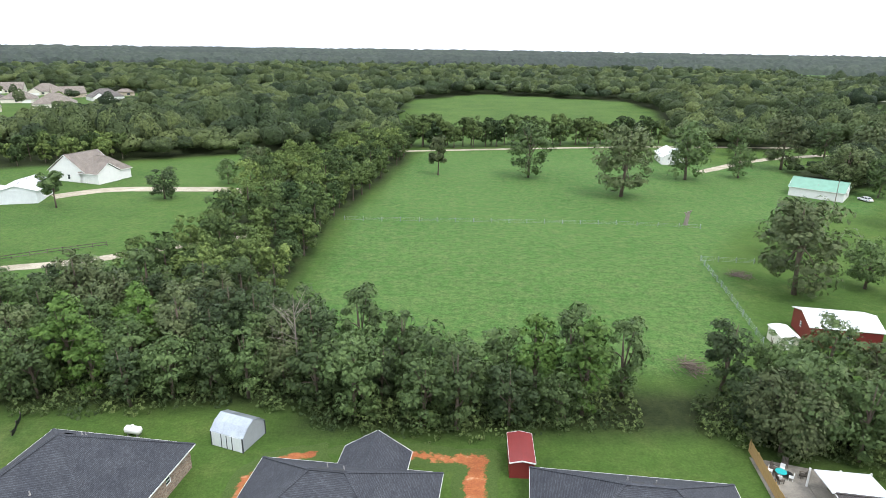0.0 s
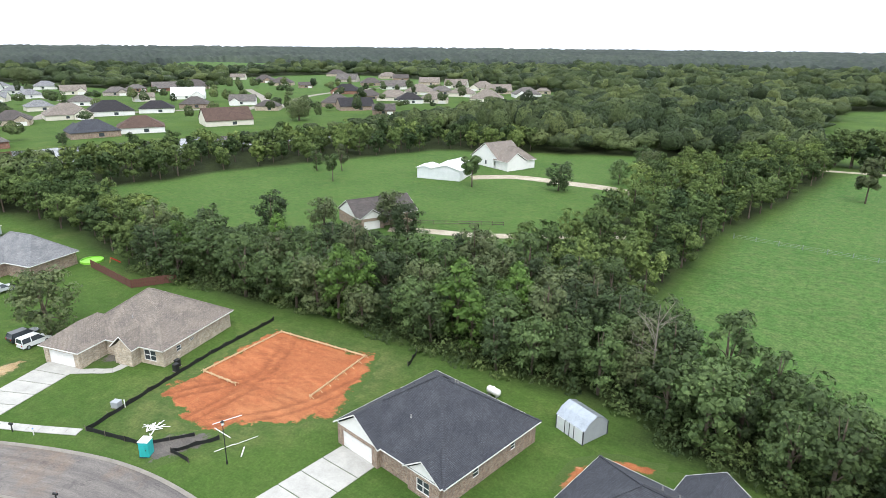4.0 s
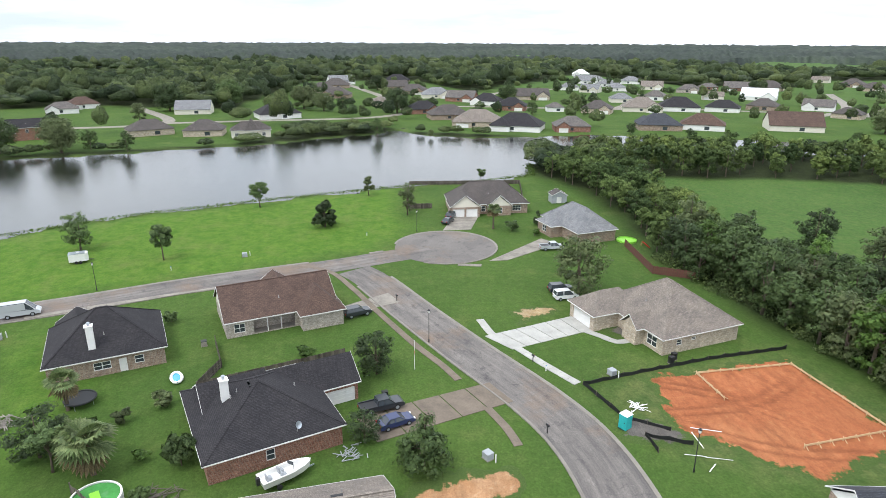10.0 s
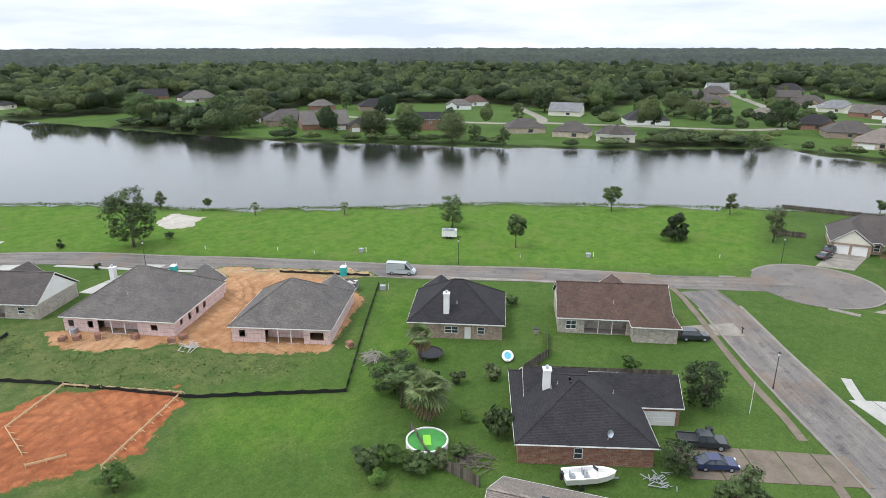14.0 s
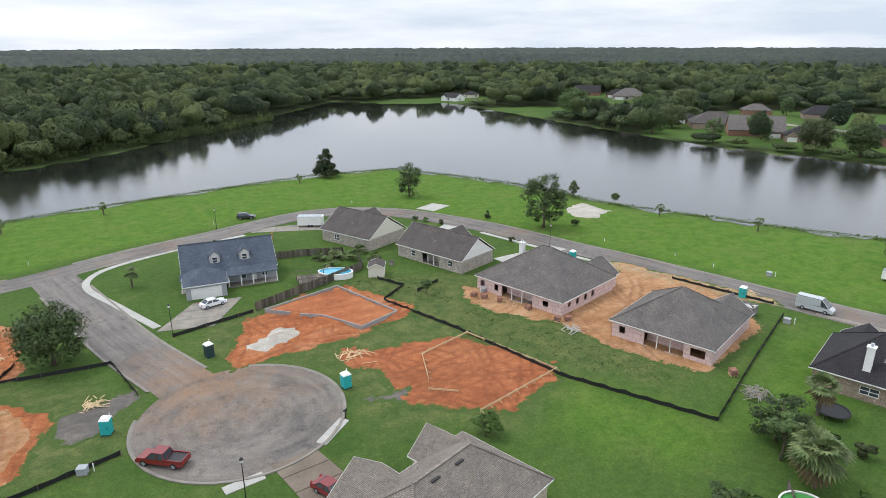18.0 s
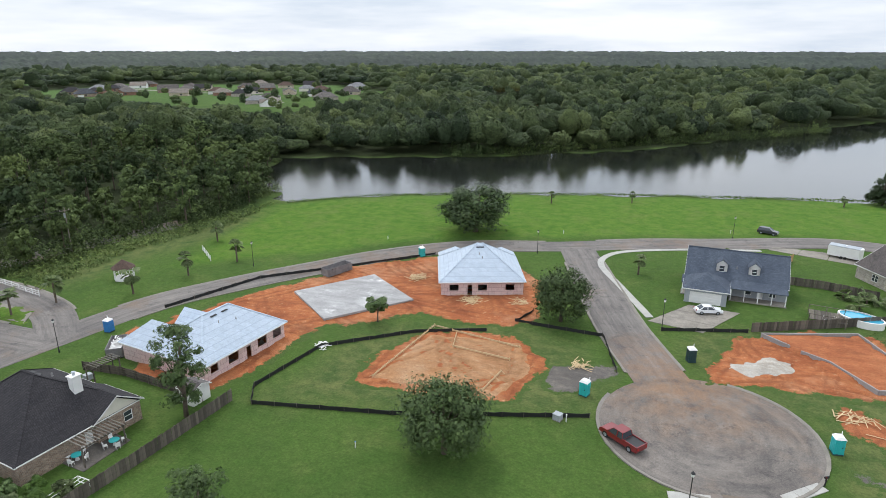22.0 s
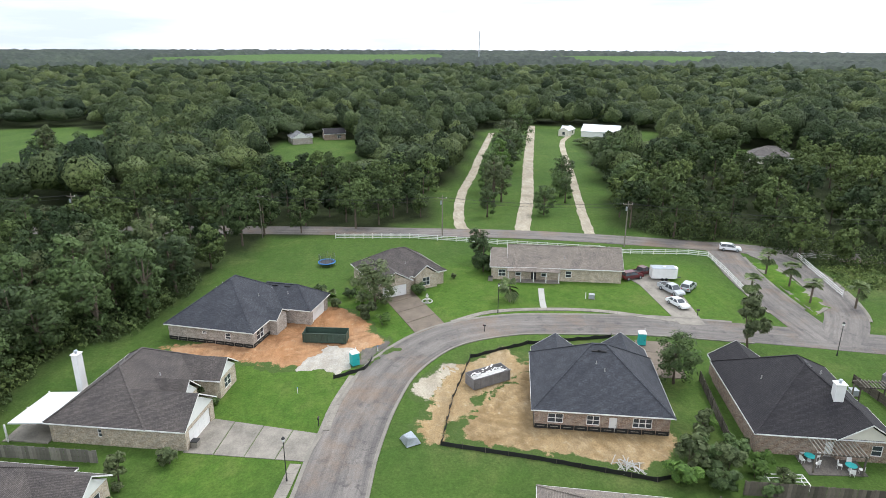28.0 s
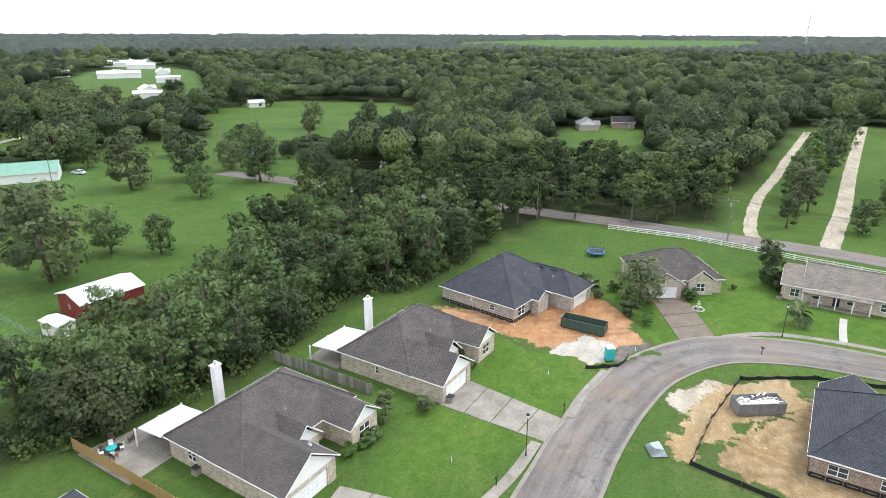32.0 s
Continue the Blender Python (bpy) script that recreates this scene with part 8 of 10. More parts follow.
def barn_shed(x, y, turn, w=4.4, d=4.2):
    """A metal shed under a broken barn roof, with dark corner strips on pale walls."""
    t = thing("shed", x, y, 0, turn, "blue-grey metal shed with galvanised barn roof and dark trim", "shed")
    line = [(-d / 2, 1.85), (-d / 2 + 0.95, 2.75), (0, 3.2), (d / 2 - 0.95, 2.75), (d / 2, 1.85)]
    for s in (-1, 1):
        g = Geo()
        rim = [(-d / 2, 0.05), (d / 2, 0.05)] + line[::-1]
        g.v = [(s * w / 2, a, b) for a, b in rim] + [(s * (w / 2 - 0.08), a, b) for a, b in rim]
        n = len(rim)
        g.f = [tuple(range(n)), tuple(reversed(range(n, 2 * n)))] + [(k, (k + 1) % n, n + (k + 1) % n, n + k) for k in range(n)]
        part("side_wall", g.mesh("side_wall", M["grey_siding"]), t)
        part("long_wall", Geo().box(-w / 2 + 0.08, w / 2 - 0.08, s * d / 2 - 0.04, s * d / 2 + 0.04, 0.05, 1.85).mesh("long_wall", M["whitemetal"]), t)
        for u in (-w / 2, w / 2):
            part("corner_strip", Geo().box(u - 0.06, u + 0.06, s * d / 2 - 0.06, s * d / 2 + 0.06, 0, 1.87).mesh("corner_strip", M["roof_navy"]), t)
    for u in (-0.75, 0.0, 0.75):
        part("door_strip", Geo().box(u - 0.05, u + 0.05, -d / 2 - 0.07, -d / 2 - 0.04, 0.05, 1.85).mesh("door_strip", M["roof_navy"]), t)
    for (a0, b0), (a1, b1) in zip(line, line[1:]):
        e = 0.14
        p, q = Vector((0, a0, b0)), Vector((0, a1, b1))
        if p.y == -d / 2:
            p -= (q - p).normalized() * 0.2
        if q.y == d / 2:
            q += (q - p).normalized() * 0.2
        g = Geo()
        g.v = [(sx * (w / 2 + e), r.y, r.z + h) for h in (0.02, 0.07) for r in (p, q) for sx in (-1, 1)]
        g.f = [(0, 2, 3, 1), (4, 5, 7, 6), (0, 1, 5, 4), (1, 3, 7, 5), (3, 2, 6, 7), (2, 0, 4, 6)]
        for k in range(7):
            u = -w / 2 + w * k / 6
            g.bar((u, p.y, p.z + 0.08), (u, q.y, q.z + 0.08), 0.04, 0.03)
        part("roof_sheet", g.mesh("roof_sheet", M["greymetal"]), t)


barn_shed(-23.4, 63.8, -21)
house(9.6, 59.5, -3, [(0, 0, 2.7, 4.9, "gable", "y", 0.3)], M["red_metal"], M["red_metal"], "small dark red metal shed", [], eave=2.1, name="shed", category="shed", over=0.08)
house(-43.8, -112.4, 64, [(0, 0, 3.4, 3.2, "gable", "x", 0.8)], M["cream"], M["roof_taupe"], "small tan garden shed", [], eave=2.1, name="shed", category="shed", over=0.12)
house(-171.5, 55.3, 90, [(0, 0, 4.4, 3.6, "gable", "y", 1.2)], M["grey_siding"], M["roof_taupe"], "small dark garden shed with white door", [(0, "front", "door", 1.4, 1.5, 1.9, 0)], eave=2.3, name="shed", category="shed", over=0.15)
house(55.0, -58.6, 82, [(0, 0, 2.9, 2.5, "gable", "y", 0.7)], M["white"], M["roof_grey"], "small white garden shed", [], eave=2.1, name="shed", category="shed", over=0.12)


# ---- vehicles ----
def paint(name, c):
    m, nt, b = nodes_of(name)
    b.inputs["Base Color"].default_value = (*c, 1)
    b.inputs["Roughness"].default_value = 0.32
    b.inputs["Coat Weight"].default_value = 0.5
    n = noise_node(nt, place(nt, False), 6.0, 3)
    r = nt.nodes.new("ShaderNodeMapRange")
    r.inputs["To Min"].default_value, r.inputs["To Max"].default_value = 0.26, 0.42
    nt.links.new(n, r.inputs["Value"])
    nt.links.new(r.outputs[0], b.inputs["Roughness"])
    return m


PAINT = {"white": paint("white_car_paint", (0.75, 0.76, 0.77)), "red": paint("red_car_paint", (0.19, 0.014, 0.016)), "dark": paint("dark_car_paint", (0.02, 0.024, 0.03)),
         "silver": paint("silver_car_paint", (0.42, 0.44, 0.46)), "blue": paint("blue_car_paint", (0.02, 0.03, 0.1)), "maroon": paint("maroon_car_paint", (0.1, 0.012, 0.015))}
LAMP_RED = plain("tail_lamp", (0.35, 0.01, 0.01), 0.1, 3, 9, 0.3)
PROFILES = {
    # lower body outline (x, z) and cabin outline, half width, wheel places
    "sedan": ([(-2.3, 0.35), (-2.35, 0.7), (-2.2, 0.92), (-1.3, 0.98), (0.9, 0.95), (2.0, 0.82), (2.3, 0.62), (2.3, 0.35)], [(-1.75, 0.95), (-1.05, 1.4), (0.25, 1.42), (1.05, 0.93)], 0.88, (-1.4, 1.4), 0.32),
    "suv": ([(-2.35, 0.4), (-2.4, 0.9), (-2.3, 1.1), (0.95, 1.08), (2.1, 0.98), (2.35, 0.75), (2.35, 0.4)], [(-2.28, 1.08), (-2.0, 1.68), (0.2, 1.7), (1.1, 1.06)], 0.93, (-1.45, 1.45), 0.37),
    "pickup": ([(-2.9, 0.45), (-2.95, 1.05), (-0.7, 1.05), (1.3, 1.1), (2.5, 1.02), (2.8, 0.8), (2.8, 0.45)], [(-0.75, 1.05), (-0.6, 1.76), (0.75, 1.76), (1.5, 1.08)], 0.96, (-1.85, 1.8), 0.4),
    "van": ([(-2.95, 0.4), (-3.0, 1.2), (-2.95, 1.4), (1.6, 1.35), (2.6, 1.05), (2.95, 0.8), (2.95, 0.4)], [(-2.94, 1.35), (-2.9, 2.5), (1.0, 2.5), (2.3, 1.15)], 1.0, (-1.8, 1.8), 0.38),
    "minivan": ([(-2.2, 0.38), (-2.25, 1.0), (-2.2, 1.1), (1.0, 1.08), (1.9, 0.95), (2.2, 0.7), (2.2, 0.38)], [(-2.18, 1.08), (-2.1, 1.82), (0.5, 1.82), (1.3, 1.06)], 0.9, (-1.4, 1.4), 0.34),
}
WHEEL = {}


def slab_profile(pts, half, taper=0.0, zmid=0.0):
    """A side outline given width, drawn in towards its top."""
    g = Geo()
    n = len(pts)
    zs = [p[1] for p in pts]
    z0, z1 = min(zs), max(zs)
    for s in (-1, 1):
        for x, z in pts:
            u = (z - z0) / (z1 - z0 + 1e-6)
            g.v.append((x, s * (half - taper * u), z))
    g.f = [tuple(range(n)), tuple(reversed(range(n, 2 * n)))]
    g.f += [(k, n + k, n + (k + 1) % n, (k + 1) % n) for k in range(n)]
    return g


def car(kind, colour, x, y, turn, label, z=0.0, category="car"):
    low, top, half, axles, r = PROFILES[kind]
    t = thing(kind if kind in ("suv", "van", "minivan") else ("pickup_truck" if kind == "pickup" else "car"), x, y, z, turn, label, category, "parked vehicles")
    p = PAINT[colour]
    body = part("body", slab_profile(low, half, 0.06).mesh("body", p), t)
    part("glasshouse", slab_profile(top, half - 0.03, 0.2).mesh("glasshouse", M["glass"]), t, "dark tinted glass")
    rx = [q for q in top if q[1] > max(a[1] for a in top) - 0.1]
    part("car_roof", Geo().box(rx[0][0] - 0.05, rx[-1][0] + 0.05, -half + 0.21, half - 0.21, rx[0][1] - 0.01, rx[0][1] + 0.05).mesh("car_roof", p), t)
    pil = Geo()
    for sx in (-1, 1):
        for a, b in ((top[0], top[1]), (top[-1], top[-2])):
            pil.bar((a[0], sx * (half - 0.05), a[1]), (b[0], sx * (half - 0.22), b[1]), 0.09)
        xm = (top[1][0] + top[2][0]) / 2
        pil.bar((xm, sx * (half - 0.04), top[0][1]), (xm, sx * (half - 0.2), top[1][1]), 0.1)
        if kind == "van":
            pil.box(top[0][0] + 0.05, top[2][0] - 0.1, min(sx * (half - 0.1), sx * (half + 0.005)), max(sx * (half - 0.1), sx * (half + 0.005)), 1.3, 2.45)
    part("window_surround", pil.mesh("window_surround", p), t)
    if kind == "pickup":
        part("bed", Geo().box(-2.8, -0.85, -0.82, 0.82, 1.02, 1.07).mesh("bed", M["black"]), t, "dark open load bed")
        part("bed_rails", Geo().box(-2.9, -0.8, -0.95, -0.84, 1.05, 1.2).box(-2.9, -0.8, 0.84, 0.95, 1.05, 1.2).box(-2.95, -2.84, -0.95, 0.95, 1.05, 1.2).mesh("bed_rails", p), t)
    if r not in WHEEL:
        WHEEL[r] = (Geo().tube([(0, -0.11, 0), (0, 0.11, 0)], [r, r], 16).mesh("tyre", M["rubber"]), Geo().tube([(0, -0.12, 0), (0, 0.12, 0)], [r * 0.6, r * 0.6], 10).mesh("rim", M["greymetal"]))
    for ax in axles:
        for sy in (-1, 1):
            w = part("wheel", WHEEL[r][0], t, "", Matrix.Translation((ax, sy * (half - 0.1), r)))
            part("rim", WHEEL[r][1], w)
    fx, bx = low[-2][0], low[1][0]
    for sy in (-0.65, 0.65):
        part("headlight", Geo().box(fx - 0.12, fx + 0.02, sy - 0.16, sy + 0.16, 0.62, 0.78).mesh("headlight", M["white"]), t)
        part("tail_light", Geo().box(bx - 0.02, bx + 0.08, sy - 0.12, sy + 0.12, 0.75, 0.98).mesh("tail_light", LAMP_RED), t)
    return t


car("van", "silver", -105.0, -58.9, 108, "tall grey and white cargo van parked at the kerb", 0.04, "van")
car("suv", "dark", -98.6, -2.2, 112, "black large suv parked on a driveway", 0.07)
car("pickup", "dark", -69.4, 1.0, 108, "dark pickup truck parked beside a house", 0.07, "pickup")
car("sedan", "blue", -65.8, 2.6, 112, "dark blue sedan parked beside a pickup", 0.07)
car("pickup", "silver", -129.3, 41.2, 92, "silver pickup truck parked on grass", 0.02, "pickup")
car("suv", "dark", -105.0, 35.6, 95, "dark suv parked under a tree", 0.02)
car("minivan", "white", -101.6, 35.5, 98, "white small van parked under a tree", 0.02, "van")
car("suv", "dark", -158.0, 22.3, 150, "dark suv parked by the garage doors", 0.07)
car("sedan", "dark", -153.0, 20.6, 150, "dark sedan parked on a driveway", 0.07)
car("pickup", "red", 0.4, -67.3, 322, "red pickup truck with black open bed", 0.06, "pickup")
car("sedan", "white", -11.6, -111.4, 196, "white sports sedan on a driveway", 0.07)
car("sedan", "red", -14.8, -53.4, 116, "red sedan parked on a brown driveway", 0.07)
car("suv", "dark", -28.8, -169.2, 160, "dark suv parked on the lakeside grass", 0.0)
car("suv", "white", 135.3, -70.4, 250, "white suv on the county road", 0.07)
car("suv", "maroon", 117.6, -41.8, -70, "maroon suv on a parking apron", 0.08)
car("pickup", "maroon", 119.8, -44.6, -60, "maroon pickup truck on a parking apron", 0.08, "pickup")
car("pickup", "silver", 110.0, -47.0, 200, "grey pickup truck on a driveway", 0.08, "pickup")
car("sedan", "white", 103.6, -45.8, 200, "white sedan on a driveway", 0.08)
car("suv", "silver", 111.6, -51.0, -40, "silver suv parked on the lawn", 0.02)
car("sedan", "white", 134.6, 191, 100, "white sedan beside a cottage", 0.0)


def trailer(x, y, turn, length, w, h, mat, label, name="trailer"):
    """A boxed trailer with nose, wheels and hitch."""
    t = thing(name, x, y, 0, turn, label, "trailer")
    g = Geo().prism([(-length / 2, -w / 2), (length / 2 - 0.5, -w / 2), (length / 2, -w / 4), (length / 2, w / 4), (length / 2 - 0.5, w / 2), (-length / 2, w / 2)], 0.5, 0.5 + h)
    part("box", g.mesh("box", mat), t)
    part("roof_rim", Geo().box(-length / 2, length / 2 - 0.5, -w / 2 - 0.02, w / 2 + 0.02, 0.45 + h, 0.53 + h).mesh("roof_rim", M["greymetal"]), t)
    part("roof_vent", Geo().box(-0.2, 0.2, -0.2, 0.2, 0.5 + h, 0.68 + h).mesh("roof_vent", M["white"]), t)
    part("rear_door", Geo().box(-length / 2 - 0.03, -length / 2, -w / 2 + 0.12, w / 2 - 0.12, 0.6, 0.35 + h).mesh("rear_door", M["white"]), t)
    for k in (-0.4, 0.4):
        for s in (-1, 1):
            wd = part("wheel", Geo().tube([(k - 0.1, s * (w / 2) - 0.1, 0.32), (k - 0.1, s * (w / 2) + 0.1, 0.32)], [0.32, 0.32], 14).mesh("wheel", M["rubber"]), t)
    part("hitch", Geo().bar((length / 2 - 0.1, 0.4, 0.45), (length / 2 + 0.9, 0, 0.45), 0.08).bar((length / 2 - 0.1, -0.4, 0.45), (length / 2 + 0.9, 0, 0.45), 0.08).mesh("hitch", M["black"]), t)
    return t


trailer(-132.0, -60.4, 110, 3.6, 1.9, 1.7, M["white"], "white enclosed cargo trailer by a tree")
trailer(117.4, -48.2, -95, 5.2, 2.3, 2.1, M["white"], "white enclosed cargo trailer on a parking apron")
rv = trailer(-42.3, -153.9, 155, 6.6, 2.4, 2.3, M["white"], "white camper trailer with dark windows", "camper")
for u in (-1.8, 0.2, 1.8):
    part("window", Geo().box(u - 0.45, u + 0.45, 1.19, 1.22, 1.7, 2.25).mesh("window", M["glass"]), rv)


# ---- site things ----
def porta_potty(x, y, turn, mat, label):
    t = thing("portable_toilet", x, y, 0, turn, label, "toilet cabin", "portable toilets")
    w = 0.56
    part("base", Geo().box(-0.6, 0.6, -0.6, 0.6, 0, 0.14).mesh("base", M["dark_plastic"]), t)
    cabin = part("cabin", Geo().box(-w, w, -w, w, 0.14, 2.05).mesh("cabin", mat), t)
    for s in (-1, 1):
        for k in (-0.35, 0, 0.35):
            part("rib", Geo().box(min(s * w, s * (w + 0.03)), max(s * w, s * (w + 0.03)), k - 0.08, k + 0.08, 0.25, 1.95).mesh("rib", mat), cabin)
    d = part("door", Geo().box(-0.36, 0.36, -w - 0.04, -w, 0.2, 1.95).box(-0.25, 0.25, -w - 0.06, -w - 0.04, 1.2, 1.75).mesh("door", mat), t)
    part("door_handle", Geo().box(0.24, 0.32, -w - 0.09, -w - 0.04, 1.0, 1.15).mesh("door_handle", M["black"]), d)
    r = Geo()
    r.v = [(-0.63, -0.63, 2.05), (0.63, -0.63, 2.05), (0.63, 0.63, 2.05), (-0.63, 0.63, 2.05), (-0.35, -0.4, 2.32), (0.35, -0.4, 2.32), (0.35, 0.4, 2.32), (-0.35, 0.4, 2.32)]
    r.f = [(3, 2, 1, 0), (4, 5, 6, 7), (0, 1, 5, 4), (1, 2, 6, 5), (2, 3, 7, 6), (3, 0, 4, 7)]
    part("roof", r.mesh("roof", M["white"]), t, "white translucent roof")
    part("vent_pipe", Geo().tube([(0.42, 0.45, 2.0), (0.42, 0.45, 2.6)], [0.05, 0.05], 8).mesh("vent_pipe", M["white"]), t)


for x, y, a, c in ((-61.9, 30.3, 30, "teal"), (-84.7, -100.5, 100, "teal"), (-98.9, -68.9, 110, "teal"), (-8.1, -91.6, 200, "dark_plastic"), (5.9, -76.7, 160, "teal"), (-23.4, -73.3, 190, "teal"),
                   (47.5, -124.5, 230, "teal"), (88.5, -34.1, 260, "teal"), (82.8, -71.3, 270, "blue_plastic"), (82.8, 10.6, 300, "teal")):
    porta_potty(x, y, a, M[c], {"teal": "teal plastic portable toilet with white roof", "dark_plastic": "dark green portable toilet with white roof", "blue_plastic": "blue portable toilet with white roof"}[c])


def street_lamp(x, y, h=5.0):
    t = thing("street_lamp", x, y, 0, 0, "slim black street lamp with small lantern", "street lamp", "street lamps")
    part("pole", Geo().tube([(0, 0, -0.2), (0, 0, 0.5), (0, 0, 0.55), (0, 0, h)], [0.11, 0.1, 0.06, 0.045], 8).mesh("pole", M["black"]), t)
    part("lantern", Geo().tube([(0, 0, h), (0, 0, h + 0.08), (0, 0, h + 0.42)], [0.07, 0.15, 0.2], 8).mesh("lantern", M["white"]), t)
    part("cap", Geo().tube([(0, 0, h + 0.42), (0, 0, h + 0.58), (0, 0, h + 0.7)], [0.24, 0.12, 0.02], 8).mesh("cap", M["black"]), t)


for p in ((-87.3, 8.9), (-86.0, -110.3), (-115.4, -50.7), (-3.9, -101.6), (-6.6, -56.2), (79.4, -106.5), (23.3, -134.9), (101.2, -12.7), (84.1, -62.9), (56.9, 15.2), (-53.2, 34.6), (-20, -162), (-146, 12)):
    street_lamp(*p)


def dumpster(x, y, turn, mat, label, length=6.4, w=2.3, h=1.5, full=True):
    """An open roll-off skip with ribs."""
    t = thing("skip_container", x, y, 0, turn, label, "skip")
    g = Geo()
    for s in (-1, 1):
        g.box(-length / 2, length / 2, min(s * w / 2, s * (w / 2 - 0.06)), max(s * w / 2, s * (w / 2 - 0.06)), 0.25, h + 0.25)
    for s in (-1, 1):
        g.box(min(s * length / 2, s * (length / 2 - 0.06)), max(s * length / 2, s * (length / 2 - 0.06)), -w / 2, w / 2, 0.25, h + 0.25)
    g.box(-length / 2, length / 2, -w / 2, w / 2, 0.2, 0.28)
    part("tub", g.mesh("tub", mat), t)
    for k in range(8):
        u = -length / 2 + 0.3 + k * (length - 0.6) / 7
        for s in (-1, 1):
            part("rib", Geo().box(u - 0.05, u + 0.05, min(s * w / 2, s * (w / 2 + 0.09)), max(s * w / 2, s * (w / 2 + 0.09)), 0.25, h + 0.25).mesh("rib", mat), t)
    for s in (-1, 1):
        part("top_rail", Geo().box(-length / 2, length / 2, s * w / 2 - 0.06, s * w / 2 + 0.06, h + 0.2, h + 0.32).mesh("top_rail", mat), t)
    for u in (-length / 2 + 0.6, length / 2 - 0.6):
        part("skid", Geo().box(u - 0.3, u + 0.3, -w / 2 + 0.1, w / 2 - 0.1, 0, 0.2).mesh("skid", M["black"]), t)
    if full:
        rnd = random.Random(int(x * 10))
        d = Geo()
        for _ in range(70):
            a = Vector((rnd.uniform(-length / 2 + 0.5, length / 2 - 0.5), rnd.uniform(-w / 2 + 0.3, w / 2 - 0.3), rnd.uniform(0.9, h + 0.3)))
            d.bar(a, a + Vector((rnd.uniform(-0.8, 0.8), rnd.uniform(-0.4, 0.4), rnd.uniform(-0.15, 0.25))), rnd.uniform(0.08, 0.25), 0.05)
        d.box(-length / 2 + 0.1, length / 2 - 0.1, -w / 2 + 0.1, w / 2 - 0.1, 0.3, 1.0)
        p = part("rubble", d.mesh("rubble", M["white"]), t, "pale building rubble")
        p["kind"] = "stuff"


DARK_GREEN = plain("dark_green_steel", (0.045, 0.075, 0.055), 0.3, 1.0, 9.0, 0.6)
RUST = plain("rusty_grey_steel", (0.2, 0.19, 0.19), 0.45, 1.0, 9.0, 0.7)
dumpster(90.8, 16.0, -95, DARK_GREEN, "dark green open skip on sandy soil", 7.0, full=False)
dumpster(77.3, -8.6, -62, RUST, "rusty grey skip filled with pale rubble", 6.0)
dumpster(60.4, -108.6, 68, RUST, "rusty empty skip on red clay", 6.4, full=False)
dumpster(75.6, -66.0, -55, RUST, "grey skip filled with white rubble", 5.0)
dumpster(-92.8, -64.6, 108, RUST, "rusty skip with ribs and timber rubble", 5.0)


def lumber(x, y, r, n, label, mat="new_wood", long=2.6, seed=0, z=0.1, name="lumber_pile"):
    """A loose heap of boards."""
    rnd = random.Random(seed + int(x * 7))
    g = Geo()
    for k in range(n):
        a = rnd.uniform(0, math.pi)
        d = Vector((math.cos(a), math.sin(a), rnd.uniform(-0.05, 0.05))) * rnd.uniform(0.4, 1) * long / 2
        c = Vector((rnd.gauss(0, r * 0.45), rnd.gauss(0, r * 0.45), z + 0.05 + rnd.uniform(0, 0.35) * (1 - k / n) * min(1, n / 40)))
        g.bar(c - d, c + d, rnd.uniform(0.06, 0.13), 0.035)
    o = new(name, g.mesh(name, M[mat]))
    o.matrix_world = pose(x, y, 0)
    return tagged(o, label, "timber pile", kind="stuff")


lumber(29.6, -103.4, 1.8, 70, "heap of pale scrap lumber on clay")
lumber(43.6, -111.4, 1.7, 55, "heap of pale scrap lumber on clay")
lumber(21.0, -105.6, 2.0, 36, "spread stack of pale boards")
lumber(7.6, -84.6, 1.5, 46, "heap of pale scrap lumber on mud", "new_wood", 1.7)
lumber(46.8, -78.2, 1.3, 40, "heap of white scrap boards", "white", 1.3)
lumber(-66.2, 33.7, 1.0, 16, "small heap of white scrap boards", "white")
lumber(-56.4, 37.8, 5.0, 5, "long pale boards lying on grass", "white", 4.0)
lumber(-71.6, -45.6, 1.8, 60, "heap of grey building scrap", "concrete")
lumber(-62.5, -73.0, 1.4, 26, "scattered building scrap", "concrete_new")
lumber(58.4, -22.6, 1.4, 26, "heap of pale wrapping and scrap", "concrete_new")
lumber(-27.4, -81.5, 2.4, 30, "scattered boards on churned clay")
lumber(38.0, 82.4, 2.6, 60, "heap of grey cut branches on the pasture", "bark", 3.4)
lumber(63.4, 121.9, 2.4, 60, "heap of grey brush on the pasture", "bark", 3.0)
lumber(-55.0, -22.6, 2.2, 60, "clutter of boards and junk beside a pool", "fence_wood")
lumber(-60.6, -2.8, 1.6, 30, "clutter of junk beside a house", "grey_siding", 1.4)
lumber(-86, -72, 2.2, 40, "scattered boards on sandy soil")
lumber(-101.5, -70, 1.6, 24, "scattered boards on a sandy verge")


